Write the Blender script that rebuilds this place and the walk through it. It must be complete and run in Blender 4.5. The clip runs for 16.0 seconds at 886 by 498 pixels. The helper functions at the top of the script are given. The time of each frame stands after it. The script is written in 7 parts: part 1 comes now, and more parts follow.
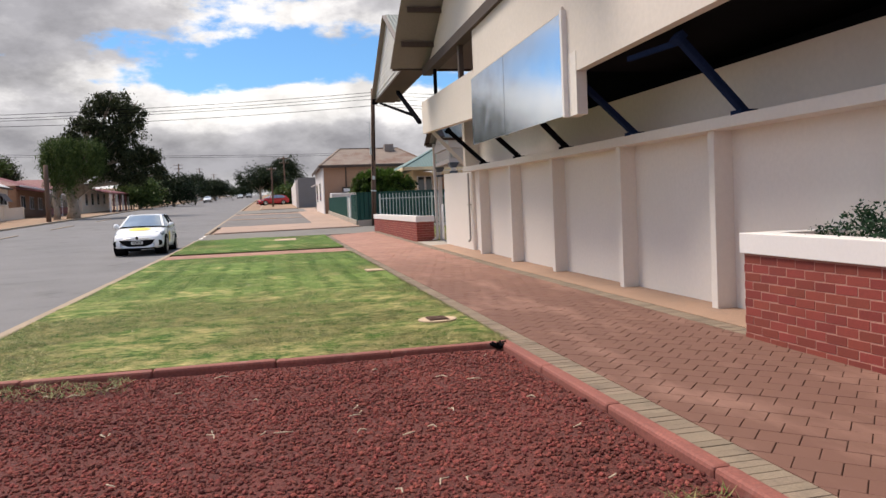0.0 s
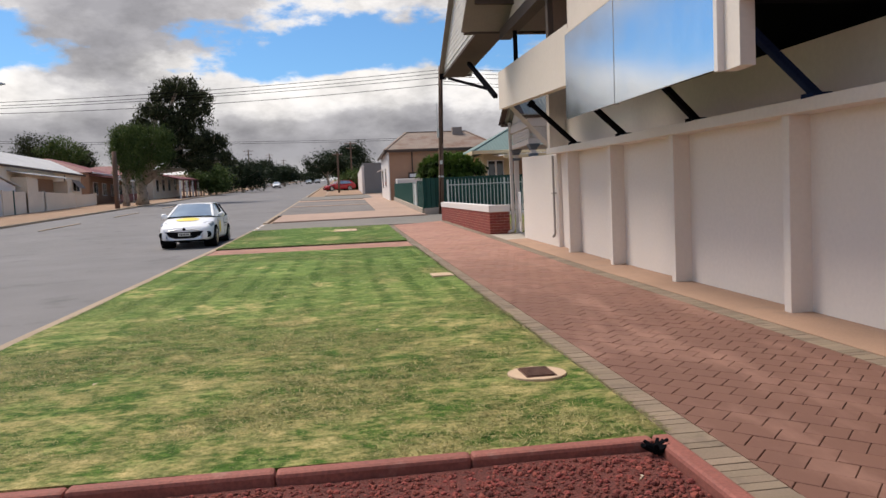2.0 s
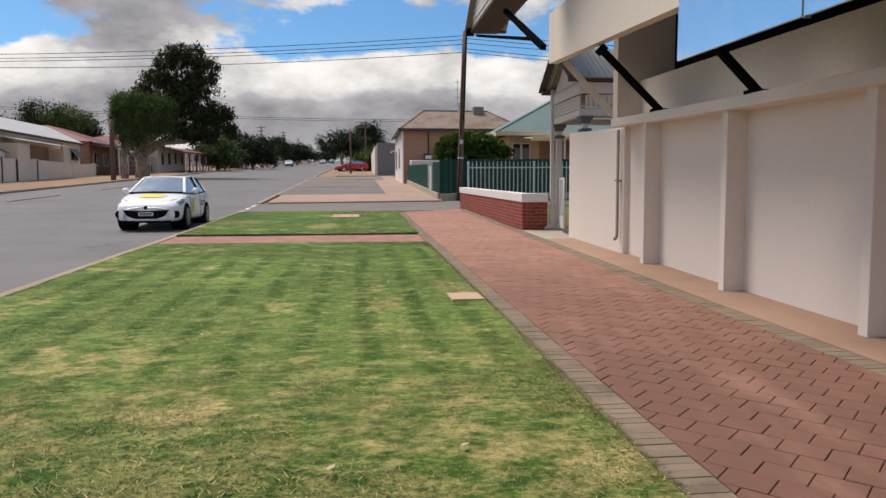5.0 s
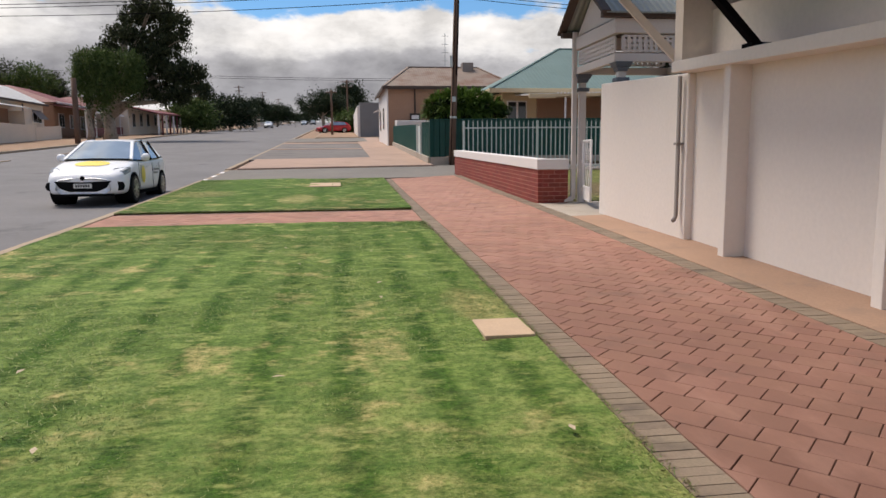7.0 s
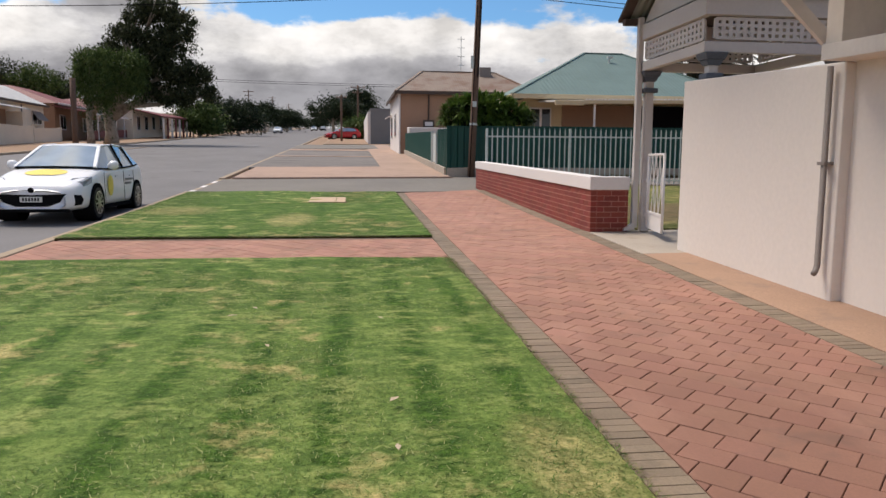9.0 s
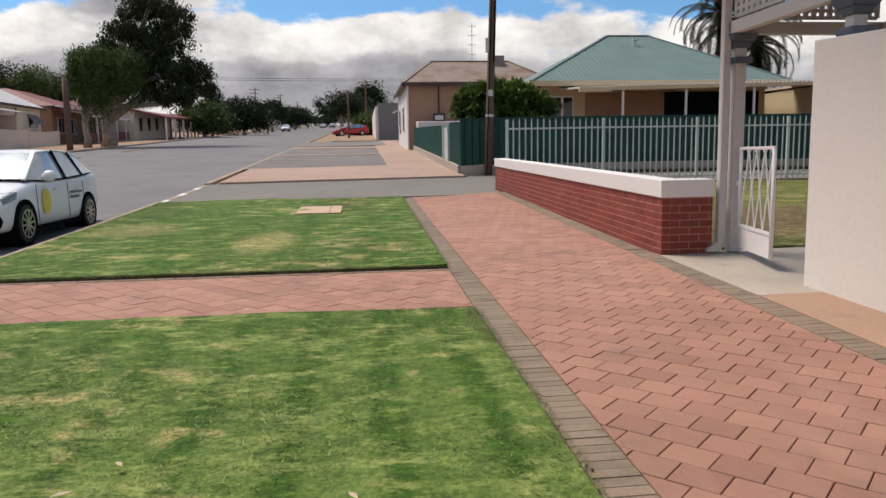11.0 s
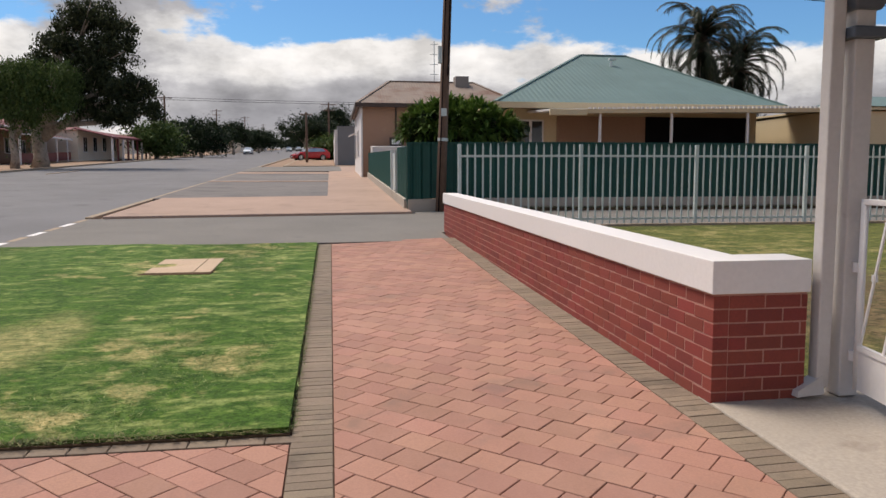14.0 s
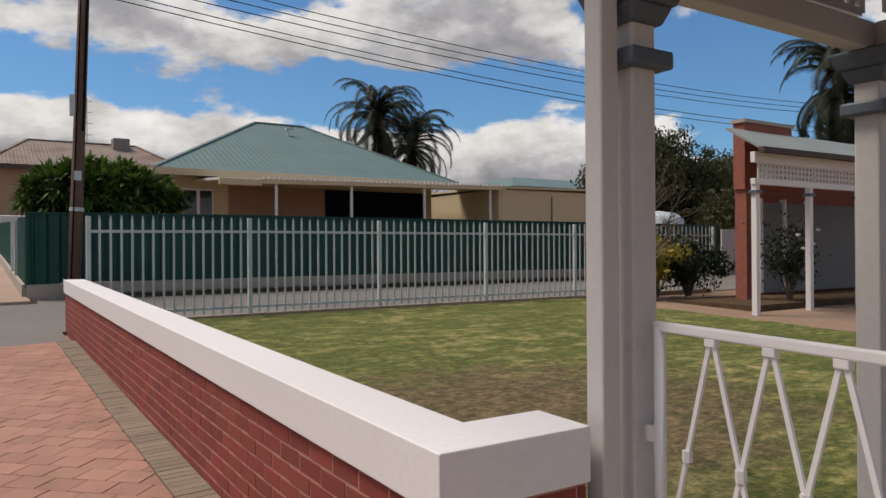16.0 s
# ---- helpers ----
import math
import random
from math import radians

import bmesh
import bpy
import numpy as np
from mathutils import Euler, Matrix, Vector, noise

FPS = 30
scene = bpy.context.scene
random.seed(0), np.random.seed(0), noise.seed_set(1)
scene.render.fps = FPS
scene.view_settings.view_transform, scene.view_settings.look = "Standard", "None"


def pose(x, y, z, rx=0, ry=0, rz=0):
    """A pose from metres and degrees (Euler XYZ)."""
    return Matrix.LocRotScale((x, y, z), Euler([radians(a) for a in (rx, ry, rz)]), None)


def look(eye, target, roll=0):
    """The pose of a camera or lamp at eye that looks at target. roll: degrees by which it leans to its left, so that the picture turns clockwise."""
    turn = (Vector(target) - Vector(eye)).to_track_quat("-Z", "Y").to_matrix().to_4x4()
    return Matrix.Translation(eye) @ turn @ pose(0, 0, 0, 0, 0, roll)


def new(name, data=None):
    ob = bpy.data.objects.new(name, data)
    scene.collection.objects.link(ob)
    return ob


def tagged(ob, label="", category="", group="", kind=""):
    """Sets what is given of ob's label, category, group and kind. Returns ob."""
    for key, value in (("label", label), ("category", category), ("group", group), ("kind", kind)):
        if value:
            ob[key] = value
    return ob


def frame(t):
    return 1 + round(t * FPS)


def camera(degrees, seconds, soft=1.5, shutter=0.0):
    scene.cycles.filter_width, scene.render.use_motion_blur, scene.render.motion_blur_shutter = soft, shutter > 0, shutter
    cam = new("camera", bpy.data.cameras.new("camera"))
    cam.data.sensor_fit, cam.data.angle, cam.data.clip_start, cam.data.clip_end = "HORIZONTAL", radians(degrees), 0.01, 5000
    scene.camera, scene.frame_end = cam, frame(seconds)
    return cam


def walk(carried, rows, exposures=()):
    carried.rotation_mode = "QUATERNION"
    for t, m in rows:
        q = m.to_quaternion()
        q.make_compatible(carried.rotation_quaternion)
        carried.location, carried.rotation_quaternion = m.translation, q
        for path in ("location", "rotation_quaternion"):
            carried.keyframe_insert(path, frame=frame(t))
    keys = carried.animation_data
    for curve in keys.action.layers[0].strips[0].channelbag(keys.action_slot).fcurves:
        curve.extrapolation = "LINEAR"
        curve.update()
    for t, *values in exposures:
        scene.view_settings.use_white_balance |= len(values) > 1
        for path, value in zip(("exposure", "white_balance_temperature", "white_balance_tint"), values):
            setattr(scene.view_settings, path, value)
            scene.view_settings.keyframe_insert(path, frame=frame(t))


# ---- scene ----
cam = camera(62.5, 16.0)
PATH = [
    (0, (-0.017, 0.294, 1.266), (0.434, 2.241, 1.182), -2.5),
    (0.5, (0.085, 0.974, 1.287), (0.452, 2.934, 1.143), -1.6),
    (1, (0.196, 1.699, 1.35), (0.496, 3.674, 1.258), -1.1),
    (1.5, (0.305, 2.5, 1.405), (0.612, 4.475, 1.35), -1.7),
    (2, (0.388, 3.286, 1.422), (0.657, 5.264, 1.305), -2.5),
    (2.5, (0.451, 4.046, 1.44), (0.663, 6.03, 1.299), -3.1),
    (3, (0.546, 4.724, 1.452), (0.702, 6.711, 1.293), -2.4),
    (3.5, (0.589, 5.459, 1.459), (0.725, 7.448, 1.29), -0.8),
    (4, (0.679, 6.184, 1.457), (0.825, 8.172, 1.306), -0.4),
    (4.5, (0.786, 6.948, 1.421), (0.99, 8.933, 1.278), 0.2),
    (7, (0.9, 10.828, 1.52), (1.175, 12.792, 1.259), -0.5),
    (7.5, (0.852, 11.53, 1.555), (1.136, 13.497, 1.328), -0.3),
    (8, (0.916, 12.331, 1.577), (1.179, 14.299, 1.337), -0.5),
    (8.5, (0.919, 13.031, 1.594), (1.179, 14.999, 1.35), 0.3),
    (9, (1.014, 13.831, 1.616), (1.267, 15.801, 1.376), 0.4),
    (9.5, (1.042, 14.613, 1.649), (1.274, 16.584, 1.407), 0.2),
    (12, (1.7, 18.292, 1.73), (1.905, 20.263, 1.461), -1.7),
    (12.5, (1.912, 18.977, 1.75), (2.023, 20.955, 1.479), 0.4),
    (13, (2.139, 19.641, 1.81), (2.257, 21.625, 1.586), 0.4),
    (13.5, (2.356, 20.325, 1.832), (2.525, 22.307, 1.628), 0.4),
    (14, (2.539, 20.988, 1.863), (2.84, 22.956, 1.676), -0.1),
    (14.5, (2.784, 21.602, 1.913), (3.298, 23.529, 1.757), 0.3),
    (15, (3.001, 22.193, 1.986), (3.738, 24.052, 1.923), 0.0),
    (15.5, (3.295, 22.718, 2.002), (4.201, 24.501, 1.994), -0.9),
    (16, (3.564, 23.114, 2.017), (4.655, 24.791, 2.021), -0.4),
]
EXPOSE = [(t, stops, 6850, 12) for t, stops in ((0, 0.15), (2, -0.05), (3.5, -0.15), (4.5, -0.2), (7.5, -0.1), (9, -0.12), (12.5, -0.15), (14.5, -0.2), (16, -0.42))]
walk(cam, [(t, look(eye, target, roll)) for t, eye, target, roll in PATH], EXPOSE)

# ---------------------------------------------------------------- world and sun
SUN_EL, SUN_AZ = radians(60), radians(-50)          # azimuth from +y towards +x
SUN_DIR = Vector((math.sin(SUN_AZ) * math.cos(SUN_EL), math.cos(SUN_AZ) * math.cos(SUN_EL), math.sin(SUN_EL)))


def link(nt, a, b):
    nt.links.new(a, b)


def node(nt, kind, **values):
    n = nt.nodes.new(kind)
    for key, value in values.items():
        n.inputs[key].default_value = value
    return n


def mathn(nt, op, a, b=None, clamp=False):
    n = nt.nodes.new("ShaderNodeMath")
    n.operation, n.use_clamp = op, clamp
    for i, v in enumerate((a, b)):
        if v is None:
            continue
        if isinstance(v, (int, float)):
            n.inputs[i].default_value = v
        else:
            link(nt, v, n.inputs[i])
    return n.outputs[0]


def ramp(nt, fac, stops, mode="LINEAR"):
    n = nt.nodes.new("ShaderNodeValToRGB")
    n.color_ramp.interpolation = mode
    while len(n.color_ramp.elements) < len(stops):
        n.color_ramp.elements.new(0.5)
    for e, (p, c) in zip(n.color_ramp.elements, stops):
        e.position = p
        e.color = (c, c, c, 1) if isinstance(c, (int, float)) else (*c, 1)
    link(nt, fac, n.inputs[0])
    return n.outputs[0]


def mixc(nt, fac, a, b, mode="MIX"):
    n = nt.nodes.new("ShaderNodeMix")
    n.data_type, n.blend_type = "RGBA", mode
    for sock, v in ((n.inputs[0], fac), (n.inputs[6], a), (n.inputs[7], b)):
        if isinstance(v, (int, float)):
            sock.default_value = v
        elif isinstance(v, tuple):
            sock.default_value = (*v, 1)
        else:
            link(nt, v, sock)
    return n.outputs[2]


world = bpy.data.worlds.new("sky")
scene.world = world
world.use_nodes = True
wt = world.node_tree
wt.nodes.clear()
sky = wt.nodes.new("ShaderNodeTexSky")
sky.sky_type, sky.sun_disc = "NISHITA", False
sky.sun_elevation, sky.sun_rotation = SUN_EL, SUN_AZ
sky.air_density, sky.dust_density, sky.ozone_density = 1.0, 0.6, 1.4
blue = mixc(wt, 1.0, sky.outputs[0], (0.070, 0.114, 0.150), "MULTIPLY")
wc = wt.nodes.new("ShaderNodeTexCoord")
sep = wt.nodes.new("ShaderNodeSeparateXYZ")
link(wt, wc.outputs["Generated"], sep.inputs[0])


def density(lift):
    """Cloud thickness in a direction raised by lift: billows, with a deck above, gaps below it and a bank low over the street."""
    m = wt.nodes.new("ShaderNodeMapping")
    m.inputs["Location"].default_value = (3.15, 1.72, 0.42 + lift * 2.1)
    m.inputs["Scale"].default_value = (1.0, 1.0, 2.1)
    link(wt, wc.outputs["Generated"], m.inputs[0])
    n = node(wt, "ShaderNodeTexNoise", Scale=3.3, Detail=12.0, Roughness=0.57)
    link(wt, m.outputs[0], n.inputs["Vector"])
    e = mathn(wt, "ADD", sep.outputs[2], lift)
    bias = ramp(wt, e, [(0.0, 0.68), (0.10, 0.80), (0.15, 0.68), (0.185, 0.42), (0.215, 0.38), (0.27, 0.66), (0.42, 0.60), (0.8, 0.45)])
    east = mathn(wt, "MULTIPLY", mathn(wt, "MAXIMUM", mathn(wt, "SUBTRACT", sep.outputs[0], 0.12), 0.0), 0.11)
    return mathn(wt, "SUBTRACT", mathn(wt, "ADD", n.outputs[0], mathn(wt, "MULTIPLY", mathn(wt, "SUBTRACT", bias, 0.5), 0.62)), east)


here, over = density(0.0), density(0.045)
mask = ramp(wt, here, [(0.475, 0.0), (0.535, 1.0)], "EASE")
body = ramp(wt, over, [(0.43, (1.0, 1.0, 1.0)), (0.51, (0.82, 0.83, 0.85)), (0.57, (0.53, 0.538, 0.575)), (0.67, (0.36, 0.367, 0.405))])
lumps = node(wt, "ShaderNodeTexNoise", Scale=11.0, Detail=9.0, Roughness=0.6)
tilt = wt.nodes.new("ShaderNodeMapping")
tilt.inputs["Scale"].default_value = (1.0, 1.0, 1.9)
link(wt, wc.outputs["Generated"], tilt.inputs[0])
link(wt, tilt.outputs[0], lumps.inputs["Vector"])
body = mixc(wt, 1.0, body, ramp(wt, lumps.outputs[0], [(0.34, 0.74), (0.50, 0.98), (0.64, 1.16)]), "MULTIPLY")
low = ramp(wt, sep.outputs[2], [(0.0, 0.95), (0.035, 0.75), (0.075, 0.0)])
body = mixc(wt, low, body, (0.85, 0.86, 0.88))
above = mixc(wt, mask, blue, body)
bg = wt.nodes.new("ShaderNodeBackground")
link(wt, above, bg.inputs[0])
bg.inputs[1].default_value = 1.0
wo = wt.nodes.new("ShaderNodeOutputWorld")
link(wt, bg.outputs[0], wo.inputs[0])

sun = new("sun", bpy.data.lights.new("sun", "SUN"))
sun.data.energy, sun.data.angle, sun.data.color = 4.6, radians(26), (1.0, 0.925, 0.825)
sun.matrix_world = look((0, 0, 60), Vector((0, 0, 60)) - SUN_DIR)

# ---------------------------------------------------------------- materials


def shader(name):
    m = bpy.data.materials.new(name)
    m.use_nodes = True
    nt = m.node_tree
    nt.nodes.clear()
    out = nt.nodes.new("ShaderNodeOutputMaterial")
    b = nt.nodes.new("ShaderNodeBsdfPrincipled")
    link(nt, b.outputs[0], out.inputs[0])
    return m, nt, b


def world_coords(nt, scale=(1, 1, 1)):
    g = nt.nodes.new("ShaderNodeNewGeometry")
    m = nt.nodes.new("ShaderNodeMapping")
    m.inputs["Scale"].default_value = scale
    link(nt, g.outputs["Position"], m.inputs[0])
    return m.outputs[0]


def noise_of(nt, vec, scale, detail=4.0, rough=0.55):
    n = node(nt, "ShaderNodeTexNoise", Scale=scale, Detail=detail, Roughness=rough)
    link(nt, vec, n.inputs["Vector"])
    return n.outputs[0]


def bump(nt, b, height, strength=0.3, distance=0.01):
    n = nt.nodes.new("ShaderNodeBump")
    n.inputs["Strength"].default_value, n.inputs["Distance"].default_value = strength, distance
    link(nt, height, n.inputs["Height"])
    link(nt, n.outputs[0], b.inputs["Normal"])


def tone(c, k):
    return tuple(min(1.0, v * k) for v in c)


def plain(name, colour, rough=0.7, metal=0.0, grain=60.0, blot=1.3, vary=0.12, stain=None, stain_at=0.62, relief=0.15, piece=0.0, depth=0.004, stretch=(1, 1, 1)):
    """Base colour with fine grain, broad blotches, optional stains, and a difference from piece to piece."""
    m, nt, b = shader(name)
    vec = world_coords(nt, stretch)
    fine, broad = noise_of(nt, vec, grain, 5.0), noise_of(nt, vec, blot, 5.0, 0.6)
    c = mixc(nt, ramp(nt, fine, [(0.3, 0.0), (0.7, 1.0)]), tone(colour, 1 - vary), tone(colour, 1 + vary))
    c = mixc(nt, mathn(nt, "MULTIPLY", ramp(nt, broad, [(0.35, 0.0), (0.7, 1.0)]), 0.55), c, tone(colour, 1 - 1.8 * vary))
    if stain:
        far = noise_of(nt, vec, blot * 2.3, 8.0, 0.65)
        c = mixc(nt, ramp(nt, far, [(stain_at, 0.0), (stain_at + 0.14, 0.8)]), c, stain)
    if piece:
        i = nt.nodes.new("ShaderNodeObjectInfo")
        g = nt.nodes.new("ShaderNodeNewGeometry")
        r = mathn(nt, "FRACT", mathn(nt, "ADD", i.outputs["Random"], g.outputs["Random Per Island"]))
        hsv = node(nt, "ShaderNodeHueSaturation")
        link(nt, mathn(nt, "ADD", 1 - piece, mathn(nt, "MULTIPLY", r, 2 * piece)), hsv.inputs["Value"])
        link(nt, mathn(nt, "ADD", 0.495, mathn(nt, "MULTIPLY", mathn(nt, "FRACT", mathn(nt, "MULTIPLY", r, 7.3)), 0.01)), hsv.inputs["Hue"])
        link(nt, c, hsv.inputs["Color"])
        c = hsv.outputs[0]
    link(nt, c, b.inputs["Base Color"])
    b.inputs["Metallic"].default_value = metal
    link(nt, mathn(nt, "ADD", rough - 0.08, mathn(nt, "MULTIPLY", fine, 0.16)), b.inputs["Roughness"])
    if relief:
        bump(nt, b, mathn(nt, "ADD", fine, mathn(nt, "MULTIPLY", broad, 0.8)), relief, depth)
    return m


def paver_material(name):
    """Clay pavers: browner and darker by the scoria bed, fading out farther along the street."""
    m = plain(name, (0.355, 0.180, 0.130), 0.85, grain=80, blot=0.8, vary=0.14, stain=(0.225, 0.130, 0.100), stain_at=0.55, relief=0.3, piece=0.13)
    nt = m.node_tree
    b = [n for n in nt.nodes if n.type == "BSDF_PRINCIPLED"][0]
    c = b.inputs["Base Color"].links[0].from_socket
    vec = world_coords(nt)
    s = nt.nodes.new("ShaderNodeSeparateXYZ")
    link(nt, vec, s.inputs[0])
    bay_y = mathn(nt, "ADD", s.outputs[1], mathn(nt, "MULTIPLY", mathn(nt, "SUBTRACT", noise_of(nt, vec, 0.6, 4.0), 0.5), 9.0))
    c = mixc(nt, ramp(nt, mathn(nt, "DIVIDE", bay_y, 30.0), [(0.30, 0.90), (0.42, 0.78), (0.60, 0.35), (0.78, 0.0)]), c, (0.125, 0.056, 0.039))
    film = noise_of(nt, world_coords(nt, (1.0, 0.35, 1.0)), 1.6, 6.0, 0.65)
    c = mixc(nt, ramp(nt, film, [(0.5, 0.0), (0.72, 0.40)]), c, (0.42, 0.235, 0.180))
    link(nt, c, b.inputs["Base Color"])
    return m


def striped(name, colour, pitch, axis, rough=0.5, dark=0.75, relief=0.6, stain=None, metal=0.0):
    """Corrugated or ribbed sheet: ribs of a given pitch along one world axis, as relief."""
    m, nt, b = shader(name)
    vec = world_coords(nt)
    s = nt.nodes.new("ShaderNodeSeparateXYZ")
    link(nt, vec, s.inputs[0])
    w = mathn(nt, "SINE", mathn(nt, "MULTIPLY", s.outputs[axis], 2 * math.pi / pitch))
    broad = noise_of(nt, vec, 0.9, 6.0, 0.65)
    c = mixc(nt, ramp(nt, broad, [(0.3, 0.0), (0.7, 1.0)]), tone(colour, 1.08), tone(colour, dark))
    if stain:
        streak = noise_of(nt, world_coords(nt, (0.55, 0.55, 0.3)), 1.1, 7.0, 0.6)
        c = mixc(nt, ramp(nt, streak, [(0.48, 0.0), (0.66, 0.85)]), c, stain)
    link(nt, c, b.inputs["Base Color"])
    b.inputs["Roughness"].default_value, b.inputs["Metallic"].default_value = rough, metal
    b.inputs["Specular IOR Level"].default_value = 0.3
    bump(nt, b, w, relief, pitch * 0.12)
    return m


def lawn_material(name, stripes):
    """Couch lawn: dark green with pale mown streaks, dry straw patches, and bare bits; stripes along the street."""
    m, nt, b = shader(name)
    vec = world_coords(nt)
    s = nt.nodes.new("ShaderNodeSeparateXYZ")
    link(nt, vec, s.inputs[0])
    x, y = s.outputs[0], s.outputs[1]
    mul = lambda p, q: mathn(nt, "MULTIPLY", p, q)
    add = lambda p, q: mathn(nt, "ADD", p, q)
    tuft, patch, big = noise_of(nt, vec, 60.0, 5.0, 0.8), noise_of(nt, vec, 2.6, 6.0, 0.62), noise_of(nt, vec, 0.5, 4.0, 0.6)
    flick = noise_of(nt, world_coords(nt, (0.6, 1.0, 1)), 13.0, 5.0, 0.7)
    streak = noise_of(nt, world_coords(nt, (0.75, 1.7, 1)), 2.1, 6.0, 0.66)
    deep, green, pale, straw = ((0.022, 0.062, 0.007), (0.085, 0.168, 0.024), (0.300, 0.340, 0.130), (0.48, 0.39, 0.200)) if stripes else ((0.055, 0.066, 0.018), (0.165, 0.170, 0.050), (0.30, 0.265, 0.110), (0.40, 0.31, 0.16))
    c = mixc(nt, ramp(nt, tuft, [(0.32, 0.0), (0.68, 1.0)]), deep, green)
    c = mixc(nt, ramp(nt, flick, [(0.46, 0.0), (0.68, 0.7)]), c, tone(green, 1.25))
    light = add(mul(streak, 0.65), mul(flick, 0.35))
    c = mixc(nt, ramp(nt, light, [(0.50, 0.0), (0.60, 0.85)]), c, pale)
    if stripes:
        wob = add(x, mul(mathn(nt, "SUBTRACT", noise_of(nt, vec, 0.9, 3.0), 0.5), 0.18))
        band = ramp(nt, add(mul(mathn(nt, "SINE", mul(wob, 2 * math.pi / 0.53)), 0.5), 0.5), [(0.10, 0.0), (0.45, 1.0)])
        run = ramp(nt, mathn(nt, "DIVIDE", y, 40.0), [(0.27, 0.0), (0.36, 1.0), (0.50, 0.85), (0.57, 0.30), (0.62, 0.12)])
        broken = ramp(nt, add(mul(patch, 0.5), mul(flick, 0.5)), [(0.38, 0.55), (0.56, 1.0)])
        c = mixc(nt, mul(mul(mul(band, run), broken), 0.85), c, (0.190, 0.268, 0.080))
        near = ramp(nt, mathn(nt, "DIVIDE", y, 40.0), [(0.18, 1.0), (0.26, 0.85), (0.40, 0.0)])
        c = mixc(nt, mul(ramp(nt, add(mul(patch, 0.55), mul(flick, 0.45)), [(0.44, 0.0), (0.56, 0.9)]), near), c, (0.37, 0.305, 0.150))
        for px, py, kx, ky in ((-0.05, 27.4, 3.2, 0.55), (-2.4, 29.2, 1.2, 0.9), (2.05, 16.9, 8.0, 1.6)):
            ox, oy = mathn(nt, "SUBTRACT", x, px), mathn(nt, "SUBTRACT", y, py)
            off = add(mul(mul(ox, ox), kx), mul(mul(oy, oy), ky))
            worn = ramp(nt, add(off, mul(mathn(nt, "SUBTRACT", add(patch, flick), 1.0), 1.6)), [(0.15, 0.8), (0.85, 0.0)])
            c = mixc(nt, mul(worn, ramp(nt, flick, [(0.36, 0.3), (0.56, 1.0)])), c, (0.43, 0.355, 0.185))
    dry = add(patch, mul(mathn(nt, "SUBTRACT", big, 0.5), 0.7))
    c = mixc(nt, mul(ramp(nt, dry, [(0.58, 0.0), (0.70, 1.0)]), ramp(nt, flick, [(0.35, 0.45), (0.6, 1.0)])), c, straw)
    if not stripes:
        cx, cy = mathn(nt, "SUBTRACT", x, 7.3), mathn(nt, "SUBTRACT", y, 28.0)
        far = add(mul(mul(cx, cx), 0.09), mul(mul(cy, cy), 0.22))
        worn = ramp(nt, add(mul(far, 0.5), mul(mathn(nt, "SUBTRACT", patch, 0.5), 1.1)), [(0.24, 1.0), (0.58, 0.0)])
        earth = mixc(nt, ramp(nt, flick, [(0.38, 0.0), (0.62, 1.0)]), (0.100, 0.066, 0.045), (0.235, 0.168, 0.098))
        c = mixc(nt, mul(worn, ramp(nt, add(mul(tuft, 0.5), mul(flick, 0.5)), [(0.36, 0.65), (0.5, 1.0)])), c, earth)
    bare = noise_of(nt, vec, 1.7, 7.0, 0.7)
    c = mixc(nt, ramp(nt, bare, [(0.68, 0.0), (0.76, 0.7)]), c, (0.17, 0.125, 0.085))
    mottle = ramp(nt, noise_of(nt, world_coords(nt, (0.8, 1.0, 1.0)), 6.0, 7.0, 0.72), [(0.40, 0.0), (0.60, 1.0)])
    c = mixc(nt, mottle, mixc(nt, 1.0, c, (0.70, 0.80, 0.62), "MULTIPLY"), mixc(nt, 1.0, c, (1.30, 1.24, 1.12), "MULTIPLY"))
    thatch = ramp(nt, noise_of(nt, vec, 26.0, 6.0, 0.85), [(0.36, 0.0), (0.56, 1.0)])
    c = mixc(nt, thatch, mixc(nt, 1.0, c, (0.36, 0.44, 0.28), "MULTIPLY"), mixc(nt, 1.0, c, (1.06, 1.06, 1.06), "MULTIPLY"))
    link(nt, c, b.inputs["Base Color"])
    b.inputs["Roughness"].default_value = 0.85
    b.inputs["Specular IOR Level"].default_value = 0.2
    bump(nt, b, add(tuft, flick), 0.6, 0.03)
    return m


def leaf_material(name, dark, light, warm=None, upright=False):
    m, nt, b = shader(name)
    b.inputs["Specular IOR Level"].default_value = 0.18
    if upright:
        up = node(nt, "ShaderNodeCombineXYZ", Z=1.0)
        link(nt, up.outputs[0], b.inputs["Normal"])
    g = nt.nodes.new("ShaderNodeNewGeometry")
    r = g.outputs["Random Per Island"]
    c = mixc(nt, r, dark, light)
    if warm:
        c = mixc(nt, ramp(nt, mathn(nt, "FRACT", mathn(nt, "MULTIPLY", r, 13.7)), [(0.62, 0.0), (0.8, 1.0)]), c, warm)
    link(nt, c, b.inputs["Base Color"])
    b.inputs["Roughness"].default_value = 0.55
    tr = node(nt, "ShaderNodeBsdfTranslucent")
    link(nt, c, tr.inputs[0])
    ms = node(nt, "ShaderNodeMixShader", Fac=0.0 if upright else 0.22)
    link(nt, b.outputs[0], ms.inputs[1])
    link(nt, tr.outputs[0], ms.inputs[2])
    out = [n for n in nt.nodes if n.type == "OUTPUT_MATERIAL"][0]
    link(nt, ms.outputs[0], out.inputs[0])
    return m


